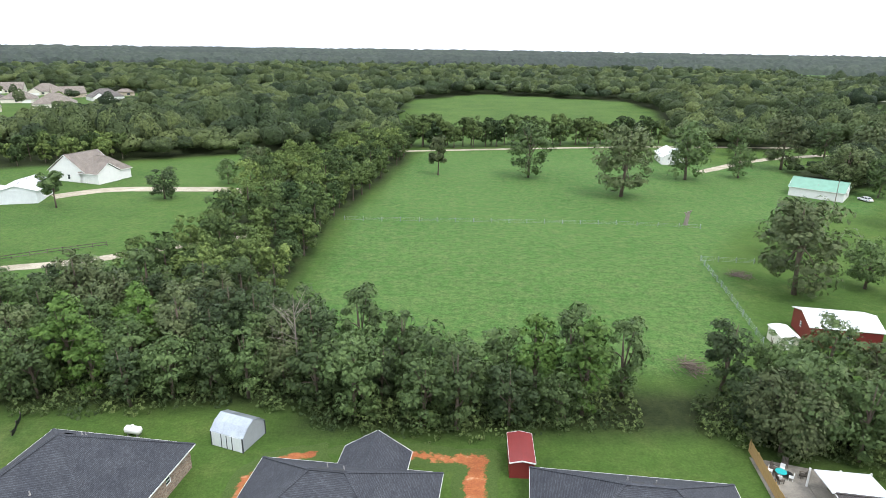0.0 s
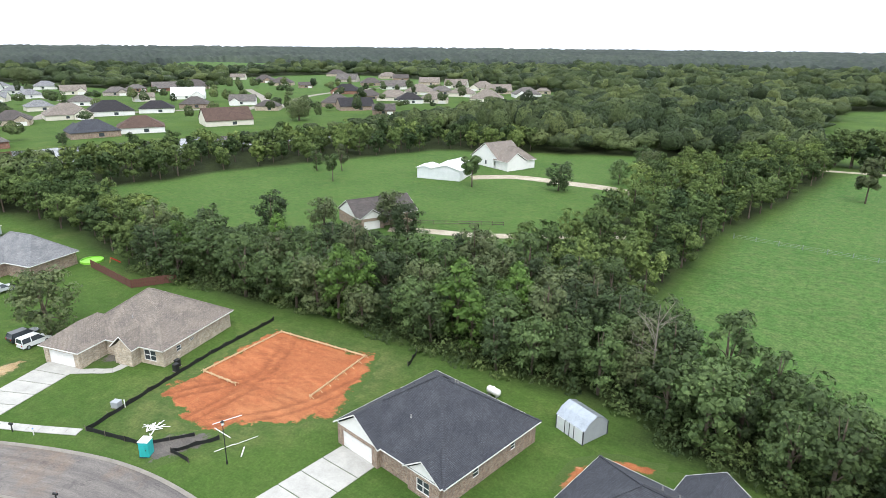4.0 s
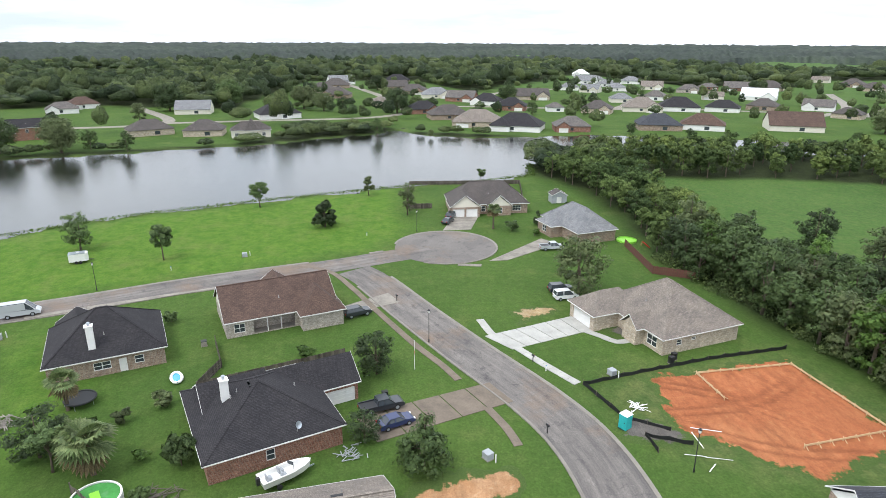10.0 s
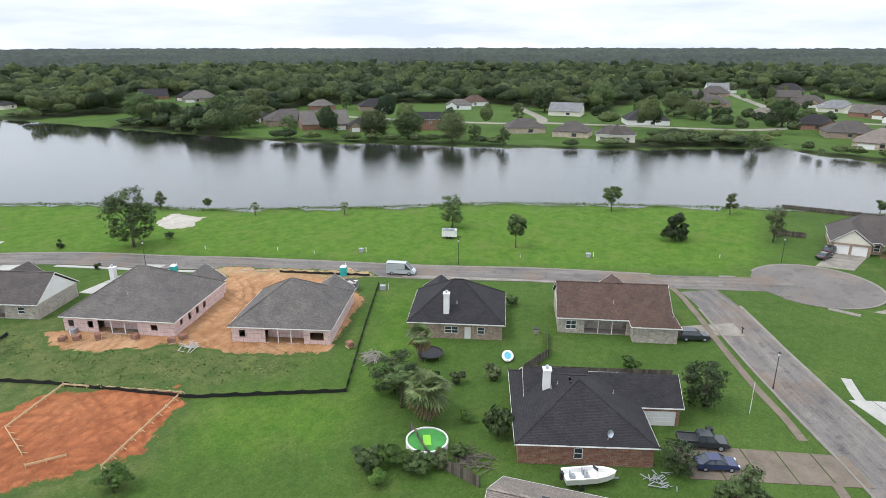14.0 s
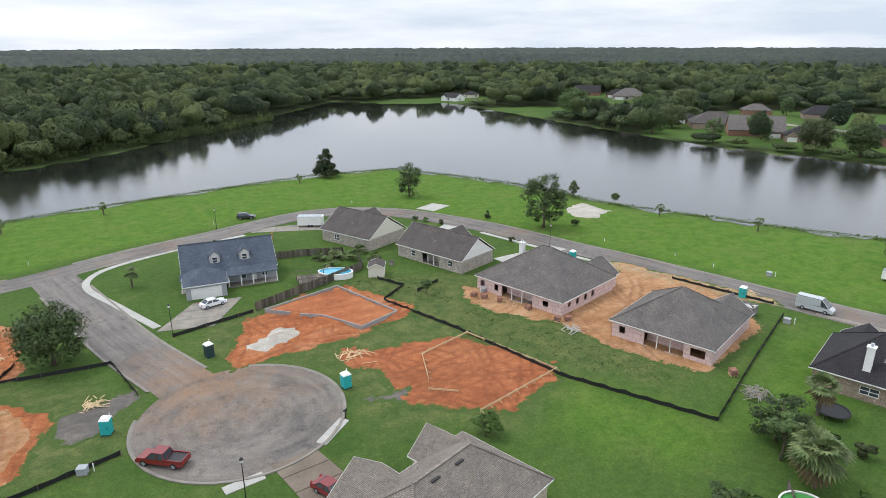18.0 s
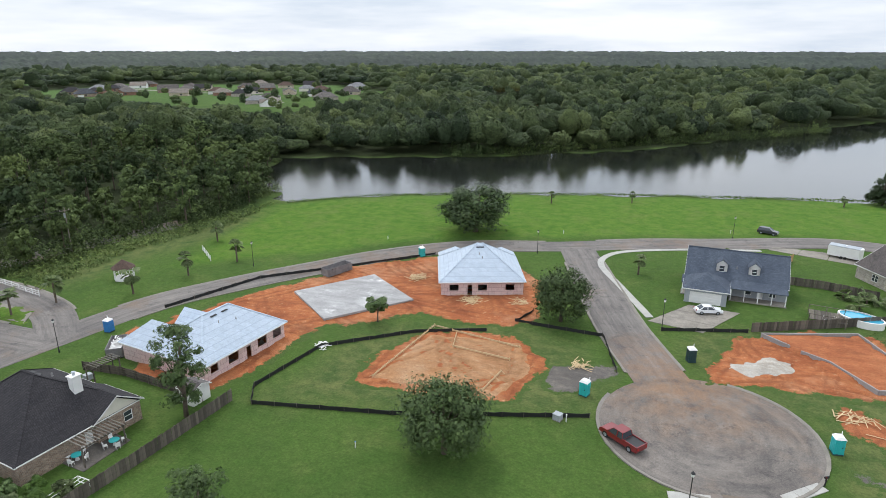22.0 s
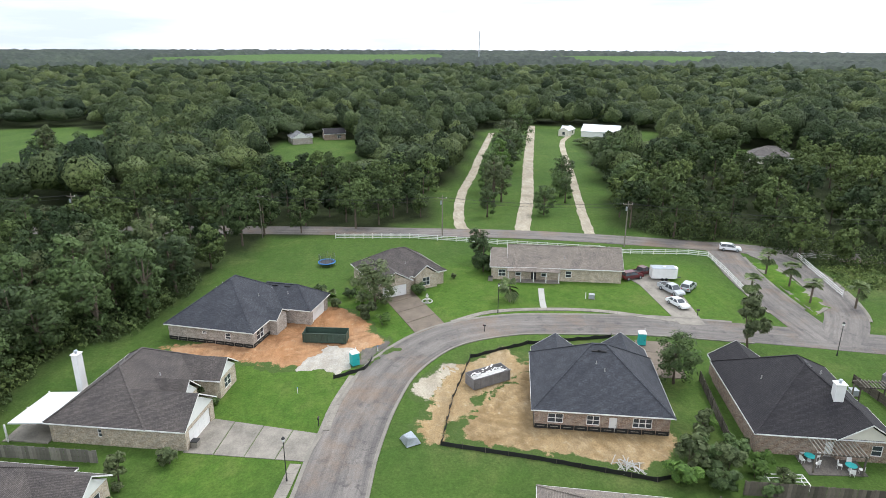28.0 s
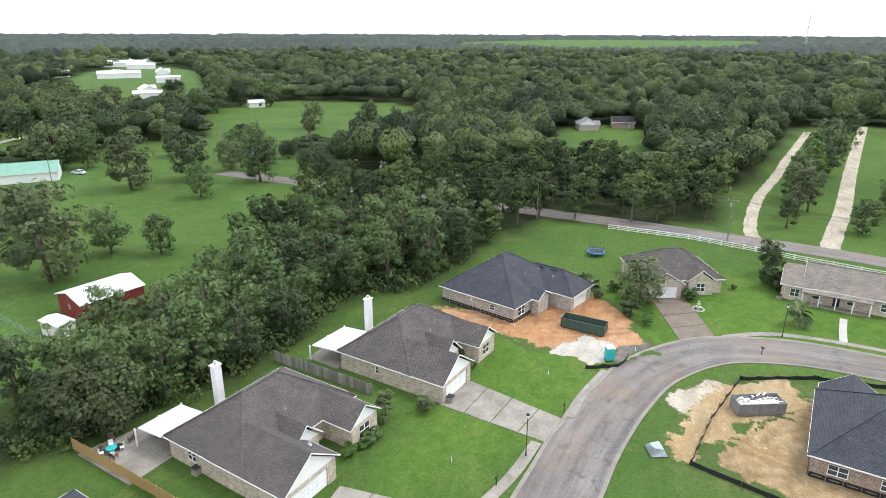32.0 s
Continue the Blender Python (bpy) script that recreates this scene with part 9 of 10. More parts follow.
def batter_boards(runs, seed):
    """Timber forms on stakes round a building pad."""
    t = thing("timber_form", runs[0][0][0], runs[0][0][1], 0, 0, "low pale timber forms on stakes round a pad", "formwork", "timber forms")
    inv = t.matrix_world.inverted()
    rnd = random.Random(seed)
    stake = Geo().box(-0.04, 0.04, -0.04, 0.04, 0, 0.7).mesh("stake", M["new_wood"])
    for a, b in runs:
        part("form_board", Geo().bar(inv @ Vector((*a, 0.42)), inv @ Vector((*b, 0.42)), 0.06, 0.24).mesh("form_board", M["new_wood"]), t)
        for x, y, an, d in post_line([a, b], 1.8):
            part("stake", stake, t, "", inv @ pose(x, y, 0, rnd.uniform(-5, 5), rnd.uniform(-5, 5), an))
            q = Geo().bar(inv @ Vector((x, y, 0.55)), inv @ (Vector((x, y, 0.15)) + pose(0, 0, 0, 0, 0, an) @ Vector((0, 0.6, 0))), 0.06)
            part("brace", q.mesh("brace", M["new_wood"]), t)


batter_boards([((-72.9, 45.4), (-73.7, 60.5)), ((-73.7, 60.5), (-57.2, 62.2)), ((-57.2, 62.2), (-55.6, 49.5)), ((-72.9, 45.4), (-66.3, 45.8))], 1)
batter_boards([((-36.6, -76.5), (-46.3, -79.7)), ((-46.3, -79.7), (-51.7, -63.3)), ((-51.7, -63.3), (-36.5, -59.2)), ((-36.6, -76.5), (-34.2, -69.5)), ((-33.0, -67.0), (-36.2, -64.6))], 2)
batter_boards([((35.0, -71.4), (32.3, -90.2)), ((32.3, -90.2), (17.1, -87.0)), ((18.0, -78.6), (19.2, -72.6)), ((28, -89.2), (27, -84)), ((27, -84), (17.6, -82.6))], 3)


def block_wall(pts, high, label):
    """A low foundation wall of grey blocks, each laid by itself."""
    w = tagged(new("wall_foundation", Geo().box(-0.02, 0.02, -0.02, 0.02, 0, 0.05).mesh("wall_foundation", M["block"])), label, "foundation", kind="structure")
    w.matrix_world = pose(pts[0][0], pts[0][1], 0)
    inv = w.matrix_world.inverted()
    blk = Geo().box(0.006, 0.394, -0.1, 0.1, 0.006, 0.194).mesh("block", M["block"])
    for row in range(int(high / 0.2)):
        for x, y, a, d in post_line(pts, 0.4)[:-1]:
            part("block", blk, w, "", inv @ pose(x, y, row * 0.2, 0, 0, a))


block_wall([(-19.2, -103.9), (-22.8, -100.5)], 0.85, "low grey block foundation wall on clay")
block_wall([(-24.1, -99.0), (-27.5, -96.6), (-31.8, -89.3), (-39.4, -92.3), (-36.5, -101), (-34.0, -108.7)], 0.85, "low grey block foundation wall on clay")
block_wall([(-34.0, -108.7), (-26, -106), (-19.2, -103.9)], 0.85, "low grey block foundation wall on clay")
patch("pad_fill", [(-20, -104.4), (-25, -99.6), (-32, -90.2), (-38.6, -92.8), (-33.8, -107.8)], "clay_pad", "smooth orange clay fill inside foundation walls", high=0.5, rugged=0.04, step=0.5, edge=0.5, weeds=0.1)


# ---- garden things ----
def round_pool(x, y, r, h, wall, inside, label):
    t = thing("round_pool", x, y, 0, 0, label, "pool")
    n = 32
    ring = [(math.cos(2 * math.pi * k / n), math.sin(2 * math.pi * k / n)) for k in range(n)]
    g = Geo()
    for a, b in zip(ring, ring[1:] + ring[:1]):
        g.face((a[0] * r, a[1] * r, 0), (b[0] * r, b[1] * r, 0), (b[0] * r, b[1] * r, h), (a[0] * r, a[1] * r, h))
        g.face((b[0] * r * 0.96, b[1] * r * 0.96, 0.1), (a[0] * r * 0.96, a[1] * r * 0.96, 0.1), (a[0] * r * 0.96, a[1] * r * 0.96, h), (b[0] * r * 0.96, b[1] * r * 0.96, h))
        g.face((a[0] * r, a[1] * r, h), (b[0] * r, b[1] * r, h), (b[0] * r * 0.92, b[1] * r * 0.92, h + 0.02), (a[0] * r * 0.92, a[1] * r * 0.92, h + 0.02))
    part("pool_wall", g.mesh("pool_wall", wall), t)
    part("pool_water", Geo().prism([(a * r * 0.955, b * r * 0.955) for a, b in ring], 0.1, h - 0.2).mesh("pool_water", inside), t)
    return t


GREEN_WATER = plain("green_pool_water", (0.08, 0.3, 0.08), 0.3, 0.8, 4.0, 0.1, bumps=0)
BLUE_WATER = plain("blue_pool_water", (0.06, 0.38, 0.55), 0.2, 0.8, 4.0, 0.08, bumps=0)
LIME = plain("lime_plastic", (0.25, 0.6, 0.06), 0.15, 1, 9, 0.5)
gp = round_pool(-55.5, -28.2, 2.5, 1.1, M["white"], GREEN_WATER, "round white-walled pool with green water")
part("float", Geo().box(-1.0, 1.0, -0.45, 0.45, 0.9, 1.0).mesh("float", LIME), gp, "lime green air mattress", pose(0, 0, 0, 0, 0, 30))
bp = round_pool(-36.0, -115.0, 3.6, 1.2, M["white"], BLUE_WATER, "oval blue above-ground pool by a deck")
bp.matrix_world = pose(-36.0, -115.4, 0, 0, 0, 148) @ Matrix.Diagonal((1.0, 0.62, 1, 1))
trampoline_mat = M["black"]


def trampoline(x, y, r, net, label):
    t = thing("trampoline", x, y, 0, 0, label, "trampoline")
    n = 20
    ring = [(math.cos(2 * math.pi * k / n), math.sin(2 * math.pi * k / n)) for k in range(n)]
    part("mat", Geo().prism([(a * r * 0.86, b * r * 0.86) for a, b in ring], 0.84, 0.86).mesh("mat", M["black"]), t)
    part("pad", Geo().tube([(a * r * 0.93, b * r * 0.93, 0.86) for a, b in ring + ring[:1]], [0.14] * (n + 1), 6, False).mesh("pad", M["blue_plastic"] if net else M["black"]), t)
    for k in range(0, n, 4):
        a, b = ring[k]
        part("leg", Geo().tube([(a * r * 0.93, b * r * 0.93, 0), (a * r * 0.93, b * r * 0.93, 0.85 if not net else 2.6)], [0.03, 0.03], 6).mesh("leg", M["greymetal"]), t)
    if net:
        g = Geo()
        for k in range(n):
            a, b = ring[k], ring[(k + 1) % n]
            for z in (1.1, 1.4, 1.7, 2.0, 2.3, 2.6):
                g.bar((a[0] * r * 0.9, a[1] * r * 0.9, z), (b[0] * r * 0.9, b[1] * r * 0.9, z), 0.02)
            g.bar((a[0] * r * 0.9, a[1] * r * 0.9, 0.9), (a[0] * r * 0.9, a[1] * r * 0.9, 2.6), 0.02)
        part("net", g.mesh("net", M["black"]), t)["kind"] = "stuff"


trampoline(-75.4, -37.6, 2.0, False, "round black trampoline on a lawn")
trampoline(126.8, 21.2, 1.9, True, "blue trampoline with dark safety net")


def deck(x, y, turn, w, d, h, label):
    t = thing("deck", x, y, 0, turn, label, "deck")
    for k in range(int(w / 0.2)):
        part("plank", Geo().box(-w / 2 + k * 0.2 + 0.008, -w / 2 + k * 0.2 + 0.19, -d / 2, d / 2, h - 0.04, h).mesh("plank", M["fence_wood"]), t)
    for u in (-w / 2, 0, w / 2):
        for v in (-d / 2, d / 2):
            part("post", Geo().box(u - 0.06, u + 0.06, v - 0.06, v + 0.06, 0, h + 0.9).mesh("post", M["fence_wood"]), t)
    for v in (-d / 2, d / 2):
        part("rail", Geo().box(-w / 2, w / 2, v - 0.05, v + 0.05, h + 0.82, h + 0.9).mesh("rail", M["fence_wood"]), t)


deck(-30.6, -114.2, 170, 5.4, 4.6, 1.0, "weathered wooden deck beside a pool")


def boat(x, y, turn):
    t = thing("motor_boat", x, y, 0, turn, "white open motor boat on a trailer", "boat")
    L = [(-2.9, 1.05), (-1.5, 1.1), (0.5, 1.1), (1.8, 0.8), (2.6, 0.4), (2.95, 0.02)]
    g = Geo()
    ring = [(x0, -w) for x0, w in L] + [(x0, w) for x0, w in reversed(L)]
    n = len(ring)
    g.v = [(a, b, 1.45) for a, b in ring] + [(a * 0.94, b * 0.78, 0.6) for a, b in ring] + [(a * 0.9 - 0.1, b * 0.8, 1.42) for a, b in ring] + [(a * 0.86 - 0.1, b * 0.7, 0.95) for a, b in ring]
    for k in range(n):
        j = (k + 1) % n
        g.f += [(k, n + k, n + j, j), (k, j, 2 * n + j, 2 * n + k), (2 * n + k, 2 * n + j, 3 * n + j, 3 * n + k)]
    g.f += [tuple(range(n, 2 * n)), tuple(reversed(range(3 * n, 4 * n)))]
    part("hull", g.mesh("hull", M["white"]), t)
    part("windscreen", Geo().bar((0.6, -0.8, 1.6), (0.9, 0, 1.65), 0.04, 0.4).bar((0.9, 0, 1.65), (0.6, 0.8, 1.6), 0.04, 0.4).mesh("windscreen", M["glass"]), t)
    for u, v in ((-0.4, -0.45), (-0.4, 0.45), (-1.9, 0)):
        part("seat", Geo().box(u - 0.28, u + 0.28, v - 0.28, v + 0.28, 0.95, 1.3).box(u - 0.3, u - 0.18, v - 0.28, v + 0.28, 1.3, 1.65).mesh("seat", M["grey_siding"]), t)
    part("outboard_motor", Geo().box(-3.25, -2.9, -0.2, 0.2, 0.9, 1.75).mesh("outboard_motor", M["black"]), t)
    part("trailer_frame", Geo().box(-2.4, 3.3, -0.06, 0.06, 0.42, 0.56).box(-1.3, -1.1, -1.0, 1.0, 0.35, 0.5).mesh("trailer_frame", M["greymetal"]), t)
    for s in (-1, 1):
        part("wheel", Geo().tube([(-1.2, s * 1.05 - 0.1, 0.3), (-1.2, s * 1.05 + 0.1, 0.3)], [0.3, 0.3], 12).mesh("wheel", M["rubber"]), t)


boat(-57.2, -9.6, 121)


def gazebo(x, y):
    t = thing("gazebo", x, y, 0, 10, "white octagonal gazebo with brown roof", "gazebo")
    ring = [(2.0 * math.cos(math.pi * (k + 0.5) / 4), 2.0 * math.sin(math.pi * (k + 0.5) / 4)) for k in range(8)]
    part("floor", Geo().prism(ring, 0, 0.3).mesh("floor", M["white"]), t)
    for i, (a, b) in enumerate(ring):
        part("post", Geo().tube([(a * 0.94, b * 0.94, 0.3), (a * 0.94, b * 0.94, 2.5)], [0.08, 0.07], 6).mesh("post", M["white"]), t)
        c, d = ring[(i + 1) % 8]
        if i != 2:
            part("railing", Geo().bar((a * 0.94, b * 0.94, 1.15), (c * 0.94, d * 0.94, 1.15), 0.07).bar((a * 0.94, b * 0.94, 0.45), (c * 0.94, d * 0.94, 0.45), 0.07).mesh("railing", M["white"]), t)
    r = Geo()
    r.v = [(a * 1.2, b * 1.2, 2.45) for a, b in ring] + [(a * 0.3, b * 0.3, 3.7) for a, b in ring] + [(0, 0, 4.15)]
    r.f = [(k, (k + 1) % 8, 8 + (k + 1) % 8, 8 + k) for k in range(8)] + [(8 + k, 8 + (k + 1) % 8, 16) for k in range(8)] + [tuple(reversed(range(8)))]
    part("roof", r.mesh("roof", M["roof_brown"]), t)


gazebo(99.8, -91.7)


def pergola(x, y, turn, w, d, label):
    t = thing("pergola", x, y, 0, turn, label, "pergola")
    for u in (-w / 2, w / 2):
        for v in (-d / 2, d / 2):
            part("post", Geo().box(u - 0.07, u + 0.07, v - 0.07, v + 0.07, 0, 2.4).mesh("post", M["fence_wood"]), t)
    for v in (-d / 2, d / 2):
        part("beam", Geo().box(-w / 2 - 0.3, w / 2 + 0.3, v - 0.05, v + 0.05, 2.4, 2.58).mesh("beam", M["fence_wood"]), t)
    for k in range(int(w / 0.45) + 1):
        u = -w / 2 + k * 0.45
        part("slat", Geo().box(u - 0.03, u + 0.03, -d / 2 - 0.3, d / 2 + 0.3, 2.58, 2.7).mesh("slat", M["concrete"]), t)


pergola(58.2, -45.6, 82, 5.2, 3.2, "grey slatted pergola over a dark patio")
pergola(71.2, -59.2, 82, 4.0, 1.6, "dark slatted pergola between plots")
slab("patio_3", [(60.4, -42.6), (60.2, -49.2), (56.2, -48.6), (56.6, -42.2)], 0.07, "mud", "dark paved patio with furniture", "patio")


def table_set(x, y, turn):
    t = thing("garden_table", x, y, 0.07, turn, "round pale garden table", "table")
    part("tabletop", Geo().tube([(0, 0, 0.68), (0, 0, 0.72)], [0.6, 0.6], 16).mesh("tabletop", M["teal"]), t)
    part("pedestal", Geo().tube([(0, 0, 0), (0, 0, 0.68)], [0.25, 0.05], 8).mesh("pedestal", M["white"]), t)
    for k in range(4):
        a = math.radians(turn + 45 + 90 * k)
        c = thing("garden_chair", x + 1.05 * math.cos(a), y + 1.05 * math.sin(a), 0.07, math.degrees(a) + 90, "white garden chair beside a table", "chair", "garden chairs")
        part("seat", Geo().box(-0.24, 0.24, -0.24, 0.24, 0.4, 0.45).mesh("seat", M["white"]), c)
        part("backrest", Geo().box(-0.24, 0.24, -0.26, -0.2, 0.45, 0.95).mesh("backrest", M["white"]), c)
        for u in (-0.2, 0.2):
            for v in (-0.2, 0.2):
                part("leg", Geo().box(u - 0.02, u + 0.02, v - 0.02, v + 0.02, 0, 0.4).mesh("leg", M["white"]), c)


table_set(57.2, -47.2, 20)
table_set(59.0, -43.6, 60)
table_set(38.2, 57.6, 10)
table_set(-31.0, -113.4, 0)


def small_box(name, x, y, turn, sx, sy, sz, mat, label, category, z=0.0, lid=None):
    """A cabinet with a plinth and an overlapping lid."""
    t = thing(name, x, y, z, turn, label, category)
    part("plinth", Geo().box(-sx / 2 - 0.06, sx / 2 + 0.06, -sy / 2 - 0.06, sy / 2 + 0.06, 0, 0.08).mesh("plinth", M["concrete"]), t)
    part("cabinet", Geo().box(-sx / 2, sx / 2, -sy / 2, sy / 2, 0.08, sz).mesh("cabinet", mat), t)
    part("lid", Geo().box(-sx / 2 - 0.03, sx / 2 + 0.03, -sy / 2 - 0.03, sy / 2 + 0.03, sz, sz + 0.07).mesh("lid", lid or mat), t)


for x, y, a in ((-74.4, 33.6, 20), (-58.2, 12.6, 30), (-113.6, -74, 110), (-132, -26.6, 100), (-96, -58, 110), (8.4, -69.6, 160), (107.5, -31, 80), (73, -58, 80), (-58, -94, 20)):
    small_box("utility_cabinet", x, y, a, 1.0, 0.9, 0.8, M["grey_siding"], "grey-green utility cabinet on a plinth", "utility box")
    part("marker_post", Geo().tube([(1.1, 0.2, 0), (1.1, 0.2, 1.1)], [0.07, 0.07], 8).mesh("marker_post", M["white"]), bpy.data.objects[[o.name for o in scene.objects if o.name.startswith("utility_cabinet")][-1]])
for x, y, a in ((-76.6, 43.5, 10), (-77.6, 44.4, 10), (-45.8, 46.2, 0), (-72, 1.5, 20)):
    small_box("wheelie_bin", x, y, a, 0.6, 0.7, 1.05, M["black"], "black wheeled refuse bin against a wall", "bin")
for x, y, a in ((63.4, 27.2, -8), (61.0, 30.0, -8), (117.3, -13.0, 80), (39.6, 46.5, -8), (-90.2, -25.6, 18), (-48.8, -116.5, 20)):
    small_box("air_conditioner", x, y, a, 0.8, 0.8, 0.8, M["concrete"], "pale air-conditioner unit beside a wall", "air conditioner", lid=M["black"])


def mailbox(x, y, turn):
    t = thing("mailbox", x, y, 0, turn, "black mailbox on a post by the kerb", "mailbox", "mailboxes")
    part("post", Geo().box(-0.05, 0.05, -0.05, 0.05, -0.1, 1.05).mesh("post", M["black"]), t)
    part("box", Geo().prism([(-0.26, -0.1), (0.26, -0.1), (0.26, 0.1), (-0.26, 0.1)], 1.05, 1.2).tube([(-0.26, 0, 1.2), (0.26, 0, 1.2)], [0.1, 0.1], 8).mesh("box", M["black"]), t)
    part("flag", Geo().box(0.1, 0.12, 0.1, 0.12, 1.15, 1.35).mesh("flag", LAMP_RED), t)


for x, y, a in ((-79.2, 23.4, 25), (93.6, -9.6, 70), (-20.8, -66.2, 30), (99.2, -47.6, 80), (67.2, 13.4, 0), (-104, 4.8, 25), (-62, 20.6, 20), (51, 16.6, 0)):
    mailbox(x, y, a)


def power_pole(x, y, h=11.0, cross=True, turn=80):
    t = thing("power_pole", x, y, 0, turn, "tall wooden power pole with crossarm", "power pole", "power poles")
    part("pole", Geo().tube([(0, 0, -0.4), (0, 0, h)], [0.16, 0.1], 8).mesh("pole", M["pale_bark"]), t)
    if cross:
        part("crossarm", Geo().box(-1.1, 1.1, -0.06, 0.06, h - 0.8, h - 0.66).mesh("crossarm", M["pale_bark"]), t)
        for u in (-1.0, 0.0, 1.0):
            part("insulator", Geo().tube([(u, 0, h - 0.66), (u, 0, h - 0.45)], [0.05, 0.04], 6).mesh("insulator", M["white"]), t)
        part("transformer", Geo().tube([(0.3, 0.2, h - 2.2), (0.3, 0.2, h - 1.3)], [0.2, 0.2], 10).mesh("transformer", M["greymetal"]), t)
    return (x, y, h)


POLES = [power_pole(149, 130), power_pole(148.5, 85), power_pole(147.5, 40), power_pole(145.5, -4), power_pole(138.9, -46.8), power_pole(123, -100)]
wires = Geo()
for a, b in zip(POLES, POLES[1:]):
    for o in (-0.9, 0.0, 0.9):
        pts = []
        for k in range(9):
            u = k / 8
            pts.append((a[0] + (b[0] - a[0]) * u + o * 0.3, a[1] + (b[1] - a[1]) * u, a[2] - 0.45 - 4 * 0.9 * u * (1 - u) - (0.8 if o == 0 else 0)))
        wires.tube(pts, [0.02] * 9, 4, False)
tagged(new("power_lines", wires.mesh("power_lines", M["black"])), "thin black overhead power lines between poles", "cable", kind="stuff")
for p in ((118, 180), (200, 190), (330, 60), (165, 150)):
    power_pole(*p, 9.0, False)


def radio_mast(x, y, h):
    t = thing("radio_mast", x, y, 0, 0, "tall thin lattice radio mast on the horizon", "mast")
    g = Geo()
    for k in range(3):
        a = 2 * math.pi * k / 3
        g.tube([(3 * math.cos(a), 3 * math.sin(a), 0), (0.7 * math.cos(a), 0.7 * math.sin(a), h)], [0.5, 0.35], 5)
    part("lattice", g.mesh("lattice", M["greymetal"]), t)
    for k in range(12):
        z = h * (k + 0.5) / 12
        part("ring", Geo().tube([(0, 0, z), (0, 0, z + 0.8)], [2.6 - 1.8 * z / h, 2.6 - 1.8 * z / h], 6).mesh("ring", M["greymetal"]), t)


radio_mast(1990, -166, 88)


def flagpole(x, y):
    t = thing("flagpole", x, y, 0, 0, "white flagpole with small striped flag", "flagpole")
    part("pole", Geo().tube([(0, 0, 0), (0, 0, 4.6)], [0.05, 0.03], 8).mesh("pole", M["white"]), t)
    part("flag", Geo().box(0.03, 0.85, -0.01, 0.01, 2.6, 3.1).box(0.03, 0.4, -0.014, 0.014, 2.9, 3.1).mesh("flag", LAMP_RED), t)


flagpole(-79.2, 6.0)


def fountain(x, y):
    t = thing("garden_fountain", x, y, 0, 0, "pale stone tiered fountain in a ring bed", "fountain")
    part("ring_bed", Geo().tube([(math.cos(k * math.pi / 8) * 0.95, math.sin(k * math.pi / 8) * 0.95, 0.08) for k in range(17)], [0.13] * 17, 6, False).mesh("ring_bed", M["concrete_new"]), t)
    part("pedestal", Geo().tube([(0, 0, 0), (0, 0, 0.3), (0, 0, 0.9), (0, 0, 1.5)], [0.35, 0.15, 0.12, 0.08], 10).mesh("pedestal", M["concrete_new"]), t)
    for z, r in ((0.55, 0.55), (1.1, 0.35), (1.5, 0.2)):
        part("bowl", Geo().tube([(0, 0, z - 0.12), (0, 0, z)], [r * 0.4, r], 14).mesh("bowl", M["concrete_new"]), t)


fountain(106.6, -0.2)


def swim_tub(x, y):
    t = thing("inflatable_pool", x, y, 0, 20, "white and turquoise inflatable pool with garden seats", "pool")
    part("rim", Geo().tube([(1.5 * math.cos(k * math.pi / 10), 0.7 * math.sin(k * math.pi / 10), 0.35) for k in range(21)], [0.2] * 21, 6, False).mesh("rim", M["white"]), t)
    part("pool_water", Geo().prism([(1.4 * math.cos(k * math.pi / 8), 0.62 * math.sin(k * math.pi / 8)) for k in range(16)], 0.05, 0.3).mesh("pool_water", BLUE_WATER), t)


swim_tub(-80.2, -27.0)


def plant_frame(x, y, turn):
    t = thing("plant_frame", x, y, 0, turn, "white tubular frame lying on the lawn", "frame")
    for u in (-2, 2):
        part("hoop", Geo().bar((u, -0.9, 0.1), (u, 0.9, 0.1), 0.08).bar((u, -0.9, 0.1), (u, -0.9, 0.8), 0.08).bar((u, 0.9, 0.1), (u, 0.9, 0.8), 0.08).bar((u, -0.9, 0.8), (u, 0.9, 0.8), 0.08).mesh("hoop", M["white"]), t)
    for v in (-0.9, -0.3, 0.3, 0.9):
        part("tube", Geo().bar((-2, v, 0.8), (2, v, 0.8), 0.07).mesh("tube", M["white"]), t)


plant_frame(54.9, -38.7, 86)


def stump(x, y):
    t = thing("dead_trunk", x, y, 0, 0, "broken grey dead trunk on the pasture", "tree stump")
    part("trunk", Geo().tube([(0, 0, -0.2), (0.1, 0, 1.0), (0.35, 0.1, 2.4), (0.55, 0.15, 3.6)], [0.7, 0.55, 0.5, 0.42], 9).mesh("trunk", M["pale_bark"]), t)
    for a, b in (((0.3, 0, 2.2), (-0.5, 0.3, 3.4)), ((0.5, 0.1, 3.3), (1.1, -0.2, 4.0))):
        part("broken_limb", Geo().tube([a, b], [0.28, 0.16], 7).mesh("broken_limb", M["pale_bark"]), t)


stump(66.5, 160.9)


